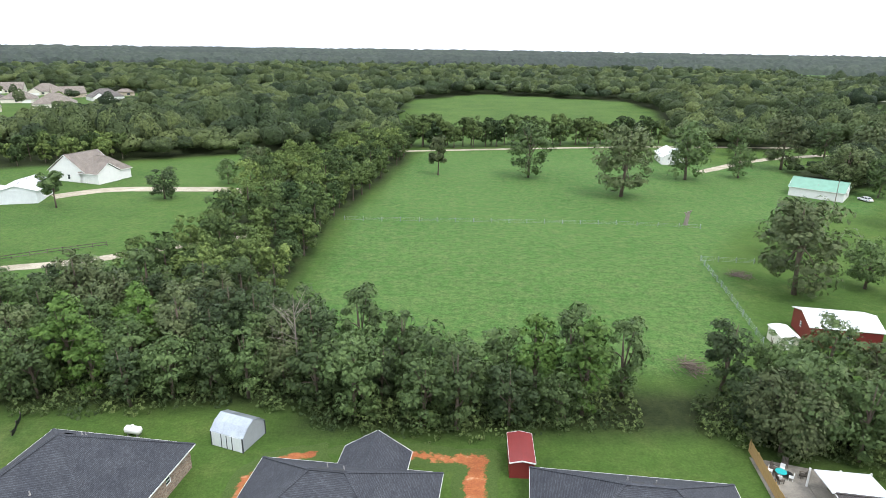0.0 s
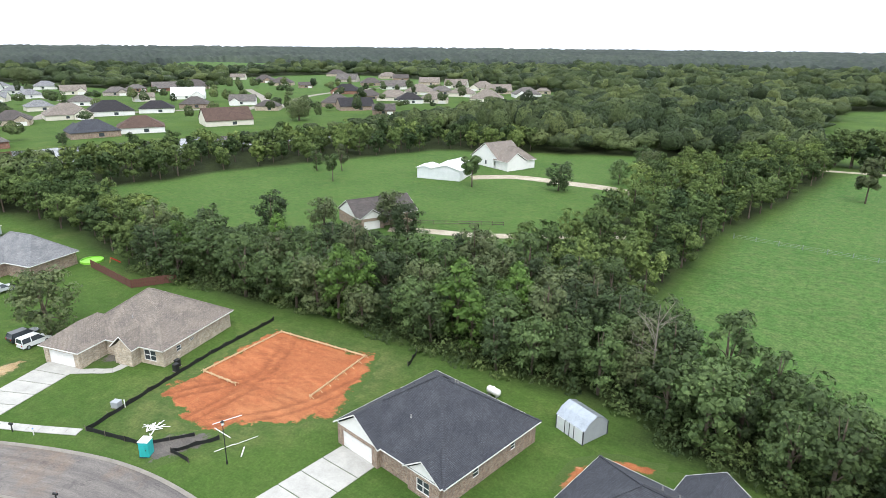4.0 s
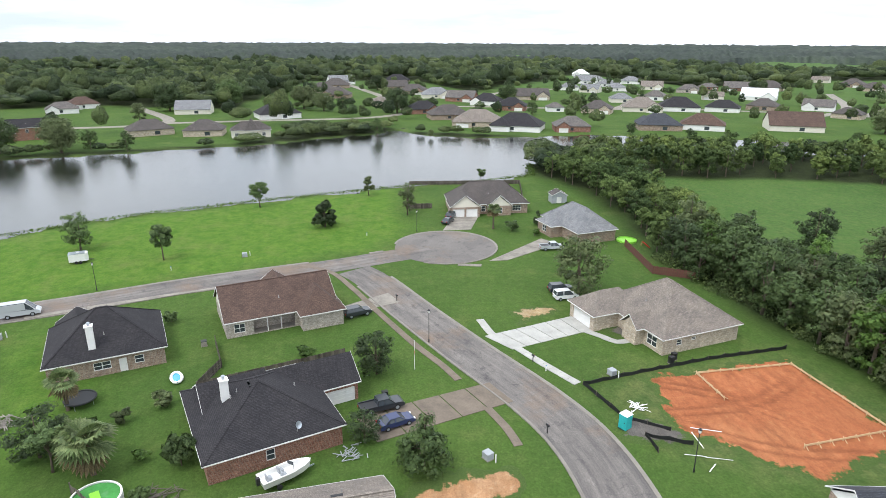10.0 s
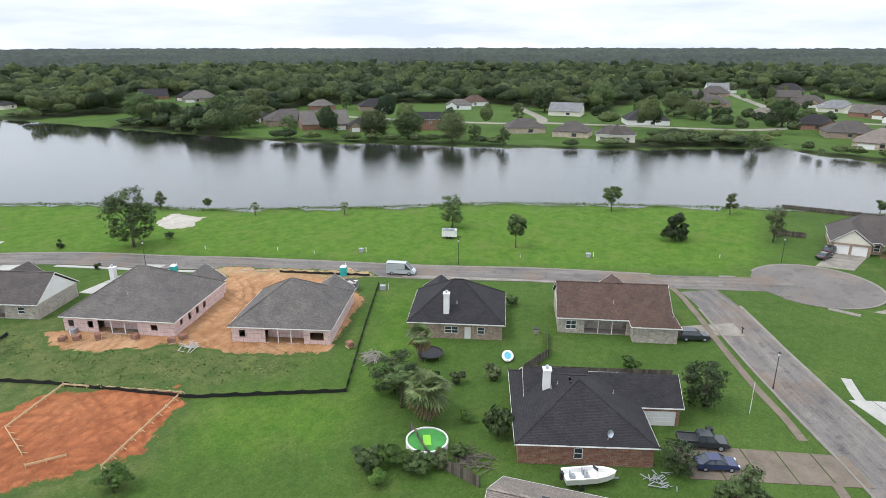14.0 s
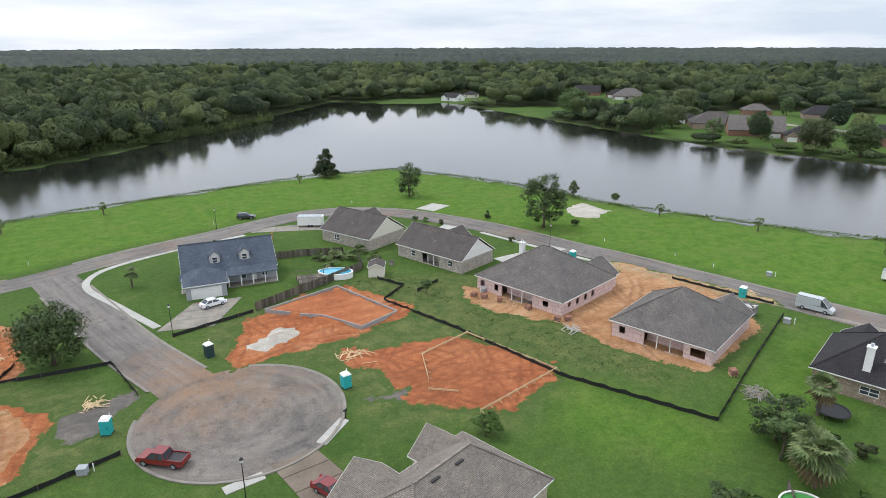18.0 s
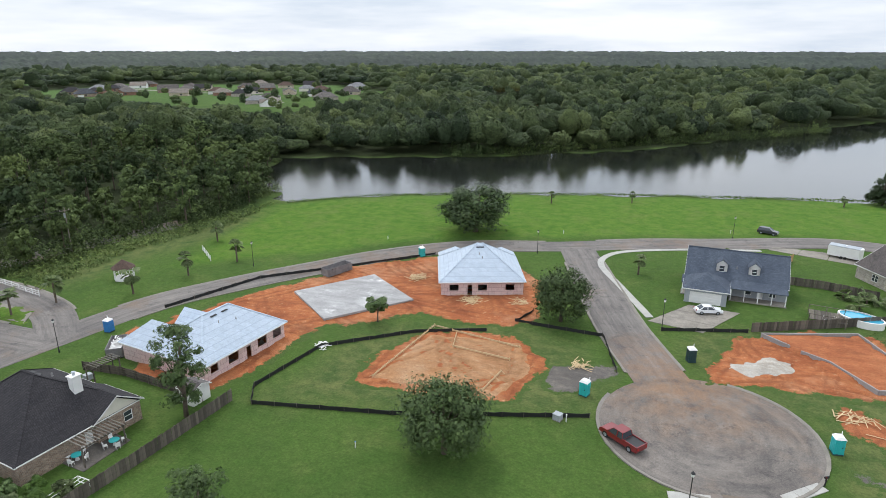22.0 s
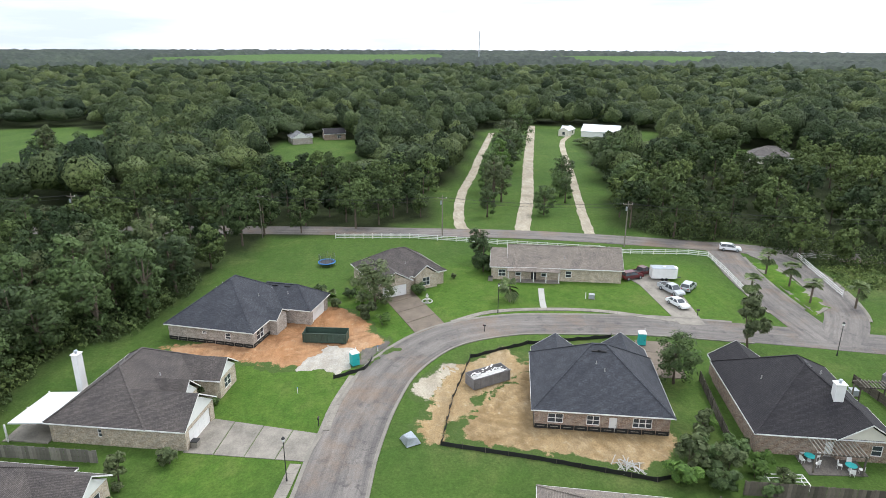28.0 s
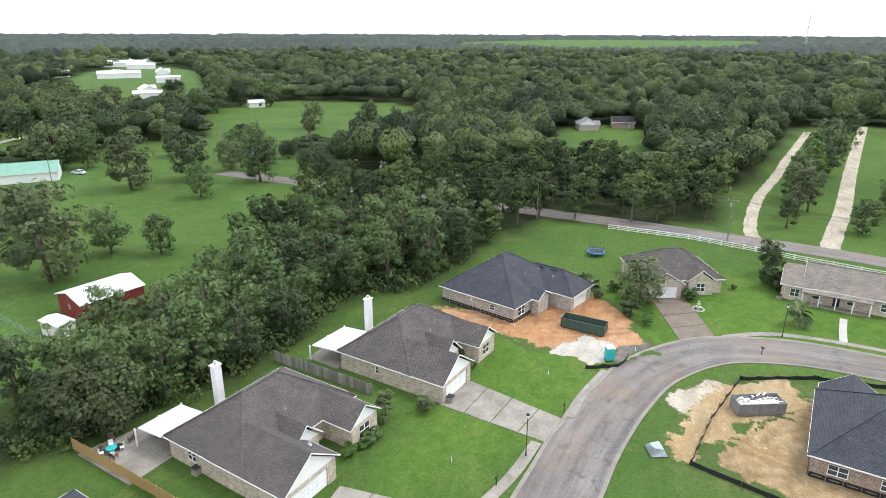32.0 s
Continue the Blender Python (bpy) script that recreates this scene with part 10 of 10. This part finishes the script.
# ---- yard trees, palms, bushes ----
def palm(x, y, h, r, seed, shaggy=False):
    rnd = random.Random(seed)
    t = thing("palm", x, y, 0, rnd.uniform(0, 360), "palm with fan fronds and shaggy trunk" if shaggy else "small palm with drooping fronds", "palm", "palms")
    part("trunk", Geo().tube([(0, 0, -0.1), (0.03, 0, h * 0.5), (0, 0.02, h)], [0.3 if shaggy else 0.2, 0.2, 0.17], 8).mesh("trunk", M["bark"]), t)
    for k in range(28 if shaggy else 12):
        a, e = rnd.uniform(0, 2 * math.pi), rnd.uniform(-1.0, 1.25)
        g = Geo()
        d = Vector((math.cos(a) * math.cos(e), math.sin(a) * math.cos(e), math.sin(e)))
        s = Vector((-math.sin(a), math.cos(a), 0))
        L = r * rnd.uniform(0.85, 1.1)
        tip = Vector((0, 0, h)) + d * L * 0.38
        g.bar((0, 0, h), tip, 0.04)
        for b in range(-5, 6):
            q = b * 0.26
            way = (d * math.cos(q) + s * math.sin(q)).normalized()
            mid = tip + way * L * 0.36 - Vector((0, 0, 0.04 * L))
            end = tip + way * L * 0.66 - Vector((0, 0, 0.24 * L))
            wide = (s * math.cos(q) - d * math.sin(q)) * L * 0.085
            g.face(tip, mid - wide, end, mid + wide)
        part("frond", g.mesh("frond", M["frond_dry" if e < -0.55 and shaggy else "frond"]), t)


for i, (x, y, h, r) in enumerate(((119.4, -70.4, 3.2, 1.9), (112.4, -71.4, 3.2, 1.9), (104.1, -70.6, 3.2, 1.8), (101.8, -77.6, 3.0, 1.9), (104.5, -59.4, 3.4, 2.0), (91.7, -85.6, 3.2, 1.9), (88.8, -97.4, 3.0, 1.8), (84.6, -107.9, 2.8, 1.8),
                                  (98.4, -119, 2.8, 1.8), (0.9, -128.1, 3.4, 1.8), (-146.7, 31.2, 5.0, 2.0), (-74.0, -38.6, 4.2, 2.2), (-60.6, -30.4, 4.4, 3.2), (-62.2, -32.2, 4.0, 2.8), (-128.3, -117.5, 2.8, 1.4), (-139.5, -95.8, 2.8, 1.4),
                                  (5.3, -192, 2.8, 1.3), (28.3, -184, 2.8, 1.4), (-17, -139, 3.0, 1.6), (106.5, -15.5, 2.2, 2.2), (-54, -207, 2.6, 1.3))):
    palm(x, y, h * 1.3 if x > 80 else h, r * 1.15 if x > 80 else r, 40 + i, h > 3.9)
for i, (x, y) in enumerate(((-37.5, -122), (-39.5, -125.5), (-43, -124), (-45.5, -127), (-40.5, -129), (-36, -127), (-47, -122.5), (108, 18))):
    palm(x, y, 0.7, 2.2, 90 + i)

YARD = [("live_oak", 41.6, -147.4, 1.72, 0, 0.7), ("live_oak", 12.6, -99.6, 0.92, 1, 1.05), ("live_oak", 19.8, -58.4, 1.0, 1, 0.95), ("oak", -94.3, -123.8, 1.4, 0, 0.95), ("oak", -103.4, 38.6, 1.15, 2, 1.0), ("cedar", -65.3, -213, 1.7, 0, 1.0),
        ("oak", -78.5, -171.4, 1.0, 1, 1.0), ("oak", -140.4, -63.5, 0.85, 3, 1.0), ("small", -131.6, -43.3, 1.35, 0, 1.1), ("cedar", -153, -10.5, 1.3, 1, 1.0), ("small", -174.2, -29.6, 1.5, 0, 0.9), ("small", -184.9, 0.8, 1.2, 1, 0.9),
        ("tall", -161.6, 10.8, 0.72, 1, 1.0), ("small", -201, 38, 0.9, 0, 0.9), ("small", -122, -146.8, 0.8, 1, 0.9), ("small", -127.5, -134, 0.7, 0, 0.9), ("small", -124.8, -149.4, 0.9, 1, 0.9), ("bush", -102.6, -121.6, 0.8, 0, 0.8),
        ("cedar", -86.6, -138.8, 0.36, 0, 1.0), ("small", -48.1, -98.3, 0.6, 0, 0.9), ("bush", -144.5, 35.4, 1.1, 0, 0.9), ("cedar", -148.5, 43.0, 0.5, 0, 1.3), ("bush", -139.8, 40, 0.8, 1, 0.8), ("small", -150.5, 52, 1.0, 0, 1.0),
        ("oak", -78.5, 0.6, 0.72, 4, 0.95), ("oak", -62.8, -1.2, 0.5, 4, 0.85), ("young_pine", -57.2, 5.2, 0.95, 0, 1.0), ("bush", -84.6, -9.6, 1.0, 1, 0.8), ("bush", -99.5, -33, 0.8, 0, 0.9), ("bush", -61.0, -21.4, 1.2, 0, 1.2),
        ("oak", -64.4, -37.6, 0.8, 4, 0.75), ("small", -61.5, -35, 1.2, 0, 0.9), ("bush", -73.4, -27, 1.0, 2, 0.7), ("bush", -49.5, -32.6, 1.2, 0, 0.8), ("bush", -51.5, -30, 1.2, 1, 0.8), ("bush", -51.0, -27, 1.1, 0, 0.8),
        ("small", 86.5, -50.2, 1.5, 1, 1.15), ("oak", 76.4, -34.6, 0.8, 1, 0.95), ("tall", 53.4, -54.9, 1.02, 3, 1.05), ("small", 42.2, -89, 1.15, 0, 0.75), ("oak", 38.6, -39.2, 0.78, 3, 0.85), ("bush", 57.5, -33.5, 1.3, 2, 0.9),
        ("bush", 60.0, -35.2, 1.1, 0, 0.9), ("bush", 54.8, -31.6, 1.2, 0, 0.8), ("oak", 104.4, 9.2, 1.0, 2, 0.9), ("tall", 129.2, -11.4, 0.7, 2, 1.0), ("cedar", 122.6, -12.0, 1.0, 0, 1.25), ("bush", 110.4, 1.2, 1.0, 0, 0.8), ("bush", 96.6, 7.4, 1.0, 1, 0.7),
        ("bush", 99.2, 10.2, 1.2, 2, 0.9), ("bush", 80.0, 29.8, 0.85, 2, 0.8), ("bush", 74.3, 30.6, 0.8, 2, 0.7), ("bush", 72.6, 28.0, 0.5, 0, 0.7), ("bush", 60.2, 29.0, 0.9, 2, 0.8), ("small", 57.4, 33.4, 0.75, 1, 0.85), ("bush", 52.0, 32.4, 0.9, 0, 0.6),
        ("bush", 48.8, 33.6, 0.8, 1, 0.6), ("oak", 69.1, 111.7, 1.95, 2, 1.0), ("oak", 85.0, 115, 1.15, 3, 0.9), ("oak", 32.4, 222, 1.9, 0, 1.0), ("oak", 57.9, 193, 2.3, 2, 1.0), ("oak", 88.9, 221, 2.1, 1, 0.95), ("small", -0.1, 224, 2.2, 1, 1.2),
        ("oak", 132, 276, 1.2, 0, 1.1), ("oak", 135, 243, 2.0, 2, 1.1), ("oak", 152, 218, 1.9, 2, 1.1), ("oak", 142, 196, 1.2, 1, 1.1), ("small", -107.4, 171, 2.0, 0, 1.0), ("oak", -82.1, 183.2, 1.1, 4, 0.9), ("oak", -70, 205, 0.9, 0, 0.9),
        ("oak", -65, 222, 1.0, 2, 1.0), ("oak", -72, 235, 0.9, 1, 1.0), ("small", -150, 150, 1.4, 0, 1.3), ("small", -160, 165, 1.3, 1, 1.4), ("tall", -168, 160, 0.75, 0, 1.0), ("oak", -98, 118, 1.0, 2, 1.0), ("oak", -88, 112, 1.0, 4, 1.0),
        ("oak", -108, 104, 0.95, 2, 1.0), ("oak", -120, 98, 1.0, 4, 1.05), ("bush", -34.5, -54.5, 1.3, 1, 0.7), ("bush", 55.9, -27.6, 1.3, 1, 0.8), ("bush", 57.4, -29.2, 1.4, 2, 0.9), ("bush", 58.6, -31.2, 1.2, 0, 1.0), ("bush", 60.6, -30.8, 1.1, 2, 1.1), ("small", 63.6, -33.2, 0.8, 1, 0.9), ("bush", 65.6, -34.8, 0.9, 1, 1.0), ("bush", 57.8, -37.6, 0.7, 1, 1.1), ("tall", 166, -17, 0.8, 0, 1.0), ("tall", 184, -23, 1.0, 1, 1.0), ("tall", 193, -19, 0.9, 3, 1.0), ("tall", 214, -26, 1.2, 4, 1.0), ("tall", 226, -30, 1.2, 2, 1.0), ("oak", 248, -31, 1.2, 4, 1.0), ("oak", 205, -46, 1.0, 1, 1.0), ("tall", 182, -42, 0.8, 0, 1.0), ("oak", 168, -33, 0.8, 0, 1.0), ("oak", 190, -42, 0.8, 1, 1.0), ("tall", 178, -20, 1.2, 1, 1.0),
        ("tall", 200, -22, 1.3, 0, 1.0), ("oak", 235, -32, 1.5, 0, 1.0), ("oak", 262, -34, 1.6, 2, 1.0), ("oak", 215, -65, 1.5, 3, 1.0), ("oak", 180, -60, 1.3, 0, 1.0), ("oak", 300, -46, 1.5, 1, 1.0), ("oak", 160, 150, 1.1, 2, 1.0),
        ("oak", 127, 158, 1.7, 2, 1.0), ("oak", 128, 132, 1.0, 0, 1.0), ("oak", 143, 151, 1.6, 4, 1.0), ("oak", 89, 105, 0.85, 0, 1.0), ("oak", 151, 130, 1.5, 1, 1.0), ("oak", 136, 204, 1.6, 2, 1.0), ("oak", 180, 244, 1.6, 3, 1.0), ("oak", 174, 159, 1.2, 5, 1.0), ("oak", 168, 270, 1.5, 0, 1.0), ("pine", 237, 141, 1.15, 0, 1.0), ("pine", 234, 114, 1.2, 1, 1.0), ("oak", 250, 180, 1.3, 2, 1.0), ("pine", 249, 99, 1.2, 2, 1.0), ("pine", 226, 122, 1.1, 2, 1.0), ("oak", 218, 108, 1.3, 3, 1.0), ("oak", 170, 185, 1.2, 2, 1.0), ("oak", 190, 165, 1.1, 0, 1.0), ("pine", 205, 150, 1.0, 0, 1.0), ("oak", 110, 225, 1.2, 1, 1.0)]
for kind, x, y, s, which, tall in YARD:
    if s:
        random.seed(int(x * 31 + y))
        tree(kind, x, y, s, which, tall=tall, name="bush" if kind == "bush" else "tree")
for i, (x, y) in enumerate(((-68.5, -146.5), (-70.4, -143.2), (-72.6, -139.3), (-74.8, -131.4), (-46, -144), (-80.5, -118))):
    random.seed(i)
    tree("bush", x, y, 0.55, i, tall=0.8, name="bush", label="clipped round dark green shrub")


def reeds():
    """Rough tall grass along the near shore."""
    rng = np.random.default_rng(5)
    pos = []
    line = NEAR_SHORE[:17]
    for (x0, y0), (x1, y1) in zip(line, line[1:]):
        d = math.hypot(x1 - x0, y1 - y0)
        n = int(d * 20)
        u = rng.uniform(0, 1, n)
        off = rng.normal(0.9, 0.8, n)
        nx, ny = (y1 - y0) / d, -(x1 - x0) / d
        pos.append(np.stack([x0 + (x1 - x0) * u + nx * off, y0 + (y1 - y0) * u + ny * off, rng.uniform(0.0, 0.55, n) * rng.uniform(0.3, 1, n)], -1))
    p = np.vstack(pos)
    nor = rng.normal(size=p.shape)
    nor /= np.linalg.norm(nor, axis=1, keepdims=True)
    v, f = leaf_quads(rng, p, nor, 0.22)
    tagged(new("shore_reeds", quad_mesh("shore_reeds", v, f, M["reed"])), "rough tall grass and reeds along the lake shore", "reeds", kind="stuff")


reeds()


round_pool(-133.5, 60.5, 2.3, 0.4, LIME, LIME, "low lime green paddling pool in a play yard")


def play_slide(x, y, turn):
    t = thing("play_slide", x, y, 0, turn, "small red and yellow plastic garden slide", "slide")
    part("chute", Geo().bar((-0.2, 0, 1.2), (1.7, 0, 0.1), 0.45, 0.06).mesh("chute", LAMP_RED), t)
    for s in (-0.22, 0.22):
        part("leg", Geo().bar((-0.5, s, 0), (-0.2, s, 1.3), 0.06).mesh("leg", M["yellow_wood"]), t)
    for k in range(3):
        part("step", Geo().box(-0.45 + k * 0.09, -0.33 + k * 0.09, -0.22, 0.22, 0.28 + k * 0.34, 0.33 + k * 0.34).mesh("step", M["yellow_wood"]), t)


play_slide(-129.0, 62.5, 40)


def gas_tank(x, y, turn):
    t = thing("gas_tank", x, y, 0, turn, "white horizontal gas tank on the lawn", "tank")
    part("body", Geo().tube([(-1.1, 0, 0.75), (-1.02, 0, 0.75), (-0.85, 0, 0.75), (0.85, 0, 0.75), (1.02, 0, 0.75), (1.1, 0, 0.75)], [0.05, 0.33, 0.5, 0.5, 0.33, 0.05], 14).mesh("body", M["white"], True), t)
    part("dome", Geo().tube([(0, 0, 1.2), (0, 0, 1.42)], [0.18, 0.16], 10).mesh("dome", M["white"]), t)
    for u in (-0.6, 0.6):
        part("foot", Geo().box(u - 0.08, u + 0.08, -0.3, 0.3, 0, 0.4).mesh("foot", M["block"]), t)


gas_tank(-36.2, 64.4, -10)


def garden_chair(x, y, turn):
    t = thing("garden_chair", x, y, 0.08, turn, "brown slatted wooden garden chair on a patio", "chair", "chairs round a fire pit")
    part("seat", Geo().box(-0.3, 0.3, -0.3, 0.28, 0.36, 0.41).mesh("seat", M["fence_wood"]), t)
    for k in range(4):
        part("back_slat", Geo().bar((-0.24 + 0.16 * k, 0.26, 0.38), (-0.24 + 0.16 * k, 0.46, 1.0), 0.13, 0.03).mesh("back_slat", M["fence_wood"]), t)
    for sx in (-0.3, 0.3):
        part("armrest", Geo().box(sx - 0.06, sx + 0.06, -0.36, 0.34, 0.58, 0.62).mesh("armrest", M["fence_wood"]), t)
        for sy in (-0.28, 0.26):
            part("leg", Geo().box(sx - 0.03, sx + 0.03, sy - 0.03, sy + 0.03, 0, 0.58).mesh("leg", M["fence_wood"]), t)


for x, y, a in ((38.0, 58.6, 40), (39.6, 59.4, -30), (37.6, 56.6, 100), (40.6, 57.4, -110)):
    garden_chair(x, y, a)


def fire_pit(x, y):
    t = thing("fire_pit", x, y, 0.08, 0, "round dark metal fire pit on a patio", "fire pit")
    part("bowl", Geo().tube([(0, 0, 0.2), (0, 0, 0.28), (0, 0, 0.42), (0, 0, 0.44), (0, 0, 0.3)], [0.2, 0.38, 0.48, 0.44, 0.1], 16).mesh("bowl", M["black"]), t)
    for k in range(3):
        a = k * 2.1
        part("leg", Geo().bar((0.3 * math.cos(a), 0.3 * math.sin(a), 0), (0.25 * math.cos(a), 0.25 * math.sin(a), 0.3), 0.05).mesh("leg", M["black"]), t)


fire_pit(39.0, 57.6)


def grill(x, y, turn):
    t = thing("grill", x, y, 0.08, turn, "black covered barbecue grill beside a wall", "grill")
    part("cabinet", Geo().box(-0.4, 0.4, -0.28, 0.28, 0.1, 0.85).mesh("cabinet", M["black"]), t)
    part("hood", Geo().tube([(-0.4, 0, 0.88), (0.4, 0, 0.88)], [0.29, 0.29], 12).mesh("hood", M["black"]), t)
    for sx in (-0.6, 0.42):
        part("side_shelf", Geo().box(sx, sx + 0.18, -0.24, 0.24, 0.78, 0.82).mesh("side_shelf", M["greymetal"]), t)


grill(43.4, 53.0, 80)


def dish(h, x, y, z, turn):
    """A small satellite dish on a bent arm, fixed to a roof."""
    m = pose(x, y, z, 0, 0, turn)
    d = part("satellite_dish", Geo().tube([(0, -0.22, 0.62), (0, -0.28, 0.63), (0, -0.34, 0.66)], [0.05, 0.3, 0.42], 16, False).mesh("satellite_dish", M["greymetal"], True), h, "pale grey satellite dish", m)
    part("arm", Geo().bar((0, 0, -0.3), (0, -0.22, 0.62), 0.05).mesh("arm", M["block"]), d)


def on_house(h, x, y):
    return h.matrix_world.inverted() @ Vector((x, y, 0))


for h, x, y, z in ((h12, 44.0, 35.2, 3.6), (h49, -61.0, -8.6, 3.7)):
    q = on_house(h, x, y)
    dish(h, q.x, q.y, z, 30)
for i, (x, y, s) in enumerate(((52.8, 33.2, 0.45), (54.2, 33.0, 0.4), (55.6, 32.6, 0.5), (53.4, 32.0, 0.35), (50.6, 32.6, 0.4), (78.2, 30.6, 0.5), (79.4, 28.6, 0.45), (81.0, 31.8, 0.5), (42.6, 55.4, 0.4), (124.5, 0.6, 0.6), (121.0, -3.4, 0.5), (118.5, -5.6, 0.45),
                               (108.6, 14.4, 0.9), (106.6, 12.0, 0.8), (104.0, 16.0, 0.8), (110.5, 20.0, 0.9), (56.4, -36.0, 0.9), (55.0, -38.4, 0.8), (53.5, -35.8, 0.9), (-62.6, -26.0, 0.7), (-52.8, -25.4, 0.9), (-55.6, -24.0, 0.7), (-47.2, -30.4, 0.8), (-70.4, -30.8, 0.8), (-66.8, -33.8, 1.2), (-68.0, -36.0, 1.0))):
    random.seed(700 + i)
    tree("bush", x, y, s, i, tall=0.8, name="bush", label="leafy shrub in a garden bed")


def bare_tree(x, y, h, seed):
    """A dead tree: a trunk with bare forked limbs."""
    rnd = random.Random(seed)
    t = thing("bare_tree", x, y, 0, 0, "dead grey tree with bare branches among green trees", "tree")
    part("trunk", Geo().tube([(0, 0, -0.1), (0.1, 0, h * 0.4), (0, 0.2, h)], [0.2, 0.14, 0.03], 7).mesh("trunk", M["pale_bark"]), t)
    for k in range(14):
        u = rnd.uniform(0.4, 0.95)
        a, L = rnd.uniform(0, 6.28), h * rnd.uniform(0.16, 0.34)
        p = Vector((0.05, 0.1 * u, h * u))
        q = p + Vector((math.cos(a) * L, math.sin(a) * L, L * 0.6))
        g = Geo().tube([p, p.lerp(q, 0.5) + Vector((0, 0, 0.15)), q], [0.045, 0.03, 0.01], 5)
        for _ in range(3):
            s = p.lerp(q, rnd.uniform(0.4, 0.9))
            e = s + Vector((rnd.uniform(-1, 1), rnd.uniform(-1, 1), rnd.uniform(0.1, 0.9))) * L * 0.4
            g.tube([s, e], [0.025, 0.01], 4)
        part("limb", g.mesh("limb", M["pale_bark"]), t)


bare_tree(-19.0, 76.0, 13.5, 3)
bare_tree(57.5, 63.5, 9.5, 5)
bare_tree(62.0, 60.0, 7.5, 8)


def covered_pallet(x, y, turn):
    t = thing("covered_pallet", x, y, 0, turn, "pallet of goods under a loose silver tarpaulin", "pallet")
    part("pallet", Geo().box(-0.9, 0.9, -0.7, 0.7, 0.0, 0.14).mesh("pallet", M["fence_wood"]), t)
    g = Geo()
    g.v = [(-1.1, -0.9, 0.12), (1.0, -1.0, 0.1), (1.15, 0.85, 0.14), (-0.95, 0.95, 0.1), (-0.75, -0.6, 0.8), (0.7, -0.55, 0.95), (0.8, 0.55, 0.7), (-0.65, 0.6, 1.05)]
    g.f = [(0, 1, 5, 4), (1, 2, 6, 5), (2, 3, 7, 6), (3, 0, 4, 7), (4, 5, 6), (4, 6, 7)]
    part("tarpaulin", g.mesh("tarpaulin", M["greymetal"]), t)


covered_pallet(63.7, 2.0, 30)


def marker_post(x, y):
    t = thing("marker_post", x, y, 0, 0, "small white plastic marker post in the grass", "post", "marker posts")
    part("shaft", Geo().box(-0.05, 0.05, -0.05, 0.05, -0.1, 0.8).mesh("shaft", M["white"]), t)
    part("cap", Geo().box(-0.065, 0.065, -0.065, 0.065, 0.8, 0.9).mesh("cap", M["blue_plastic"]), t)


for x, y in ((-106.5, -91.9), (-108.0, -82.9), (-144.0, -0.2), (-100.1, -107.6), (-125.0, -40.0), (-60.0, -172.0), (-20.0, -167.0), (20.0, -153.0), (60.0, -134.0), (-76.5, 24.6), (52.6, 22.4), (75.0, 17.5), (30.0, -56.0), (-30.0, -50.0), (87.0, 7.5)):
    marker_post(x, y)

tree("live_oak", 40.7, 62.2, 0.92, 2, 40, 1.15, "large feathery olive-green tree beside a patio fence")

for i, plot in enumerate(([(-66, -52), (-53, -66), (-48, -84), (-52, -90), (-60, -74)], [(-30, -108), (-44, -112), (-54, -100), (-50, -92), (-46, -96)])):
    thicket("weeds_%d" % (i + 1), plot, 2.3, 60 + i, "low uneven weeds on a building plot", 0.34, "leaf_light", 26, 0.15)


def brick_pallet(x, y, turn, w=1.1):
    """A timber pallet stacked with bricks in courses."""
    t = thing("brick_pallet", x, y, 0.08, turn, "pallet of stacked brown bricks on sandy soil", "pallet", "brick pallets")
    part("pallet", Geo().box(-w / 2, w / 2, -0.5, -0.36, 0, 0.12).box(-w / 2, w / 2, -0.07, 0.07, 0, 0.12).box(-w / 2, w / 2, 0.36, 0.5, 0, 0.12).box(-w / 2, w / 2, -0.5, 0.5, 0.12, 0.15).mesh("pallet", M["new_wood"]), t)
    stack = Geo().box(-w / 2, w / 2 - 0.03, -0.48, 0.46, 0.15, 0.95)
    part("brick_stack", stack.mesh("brick_stack", M["brick_red"]), t)


for i, (x, y) in enumerate(((-56.4, -90.9), (-58.2, -88.4), (-60.6, -82.8), (-62.2, -76.6), (-63.8, -75.8), (-55.2, -92.6), (-73.0, -50.4))):
    brick_pallet(x, y, 20 + 37 * i)

for i, (x, y, high) in enumerate(((142.6, 213.1, 16.8), (185.1, 268.8, 17), (166.2, 140.5, 11.7), (207.7, 186.3, 8.2), (254.8, 153.1, 13.7), (276.3, 264.2, 17), (216.6, 241.4, 17), (241.2, 336.8, 17), (250.8, 317.0, 17), (322.5, 344.7, 14.5), (307.9, 275.5, 17), (316.2, 258.4, 17), (160.8, 116.0, 11.5), (80.1, 132.9, 14.3), (150.1, 92.9, 8.2), (185.6, 145.8, 7.3), (156.1, 104.5, 8.7), (263.3, 425.5, 17))):
    tree("live_oak" if i % 3 == 0 else "oak", x, y, high / 10.8, i, i * 53, label="leafy field tree beyond the houses")


for x, y, w in ((581, 700, 51), (655, 741, 45), (313, 355, 23), (442, 541, 38), (423, 457, 20), (425, 609, 24), (557, 643, 31)):
    house(x, y, math.degrees(math.atan2(y, x)) - 90, [(0, 0, w, w * 0.45, "gable", "x", w * 0.06)], M["white"], M["whitemetal"], "long low white metal warehouse among trees", [(0, "front", "garage", w * 0.2, 4.0, 3.0, 0), (0, "front", "garage", w * 0.6, 4.0, 3.0, 0)], eave=4.6, name="warehouse", category="warehouse", group="warehouses", simple=True)
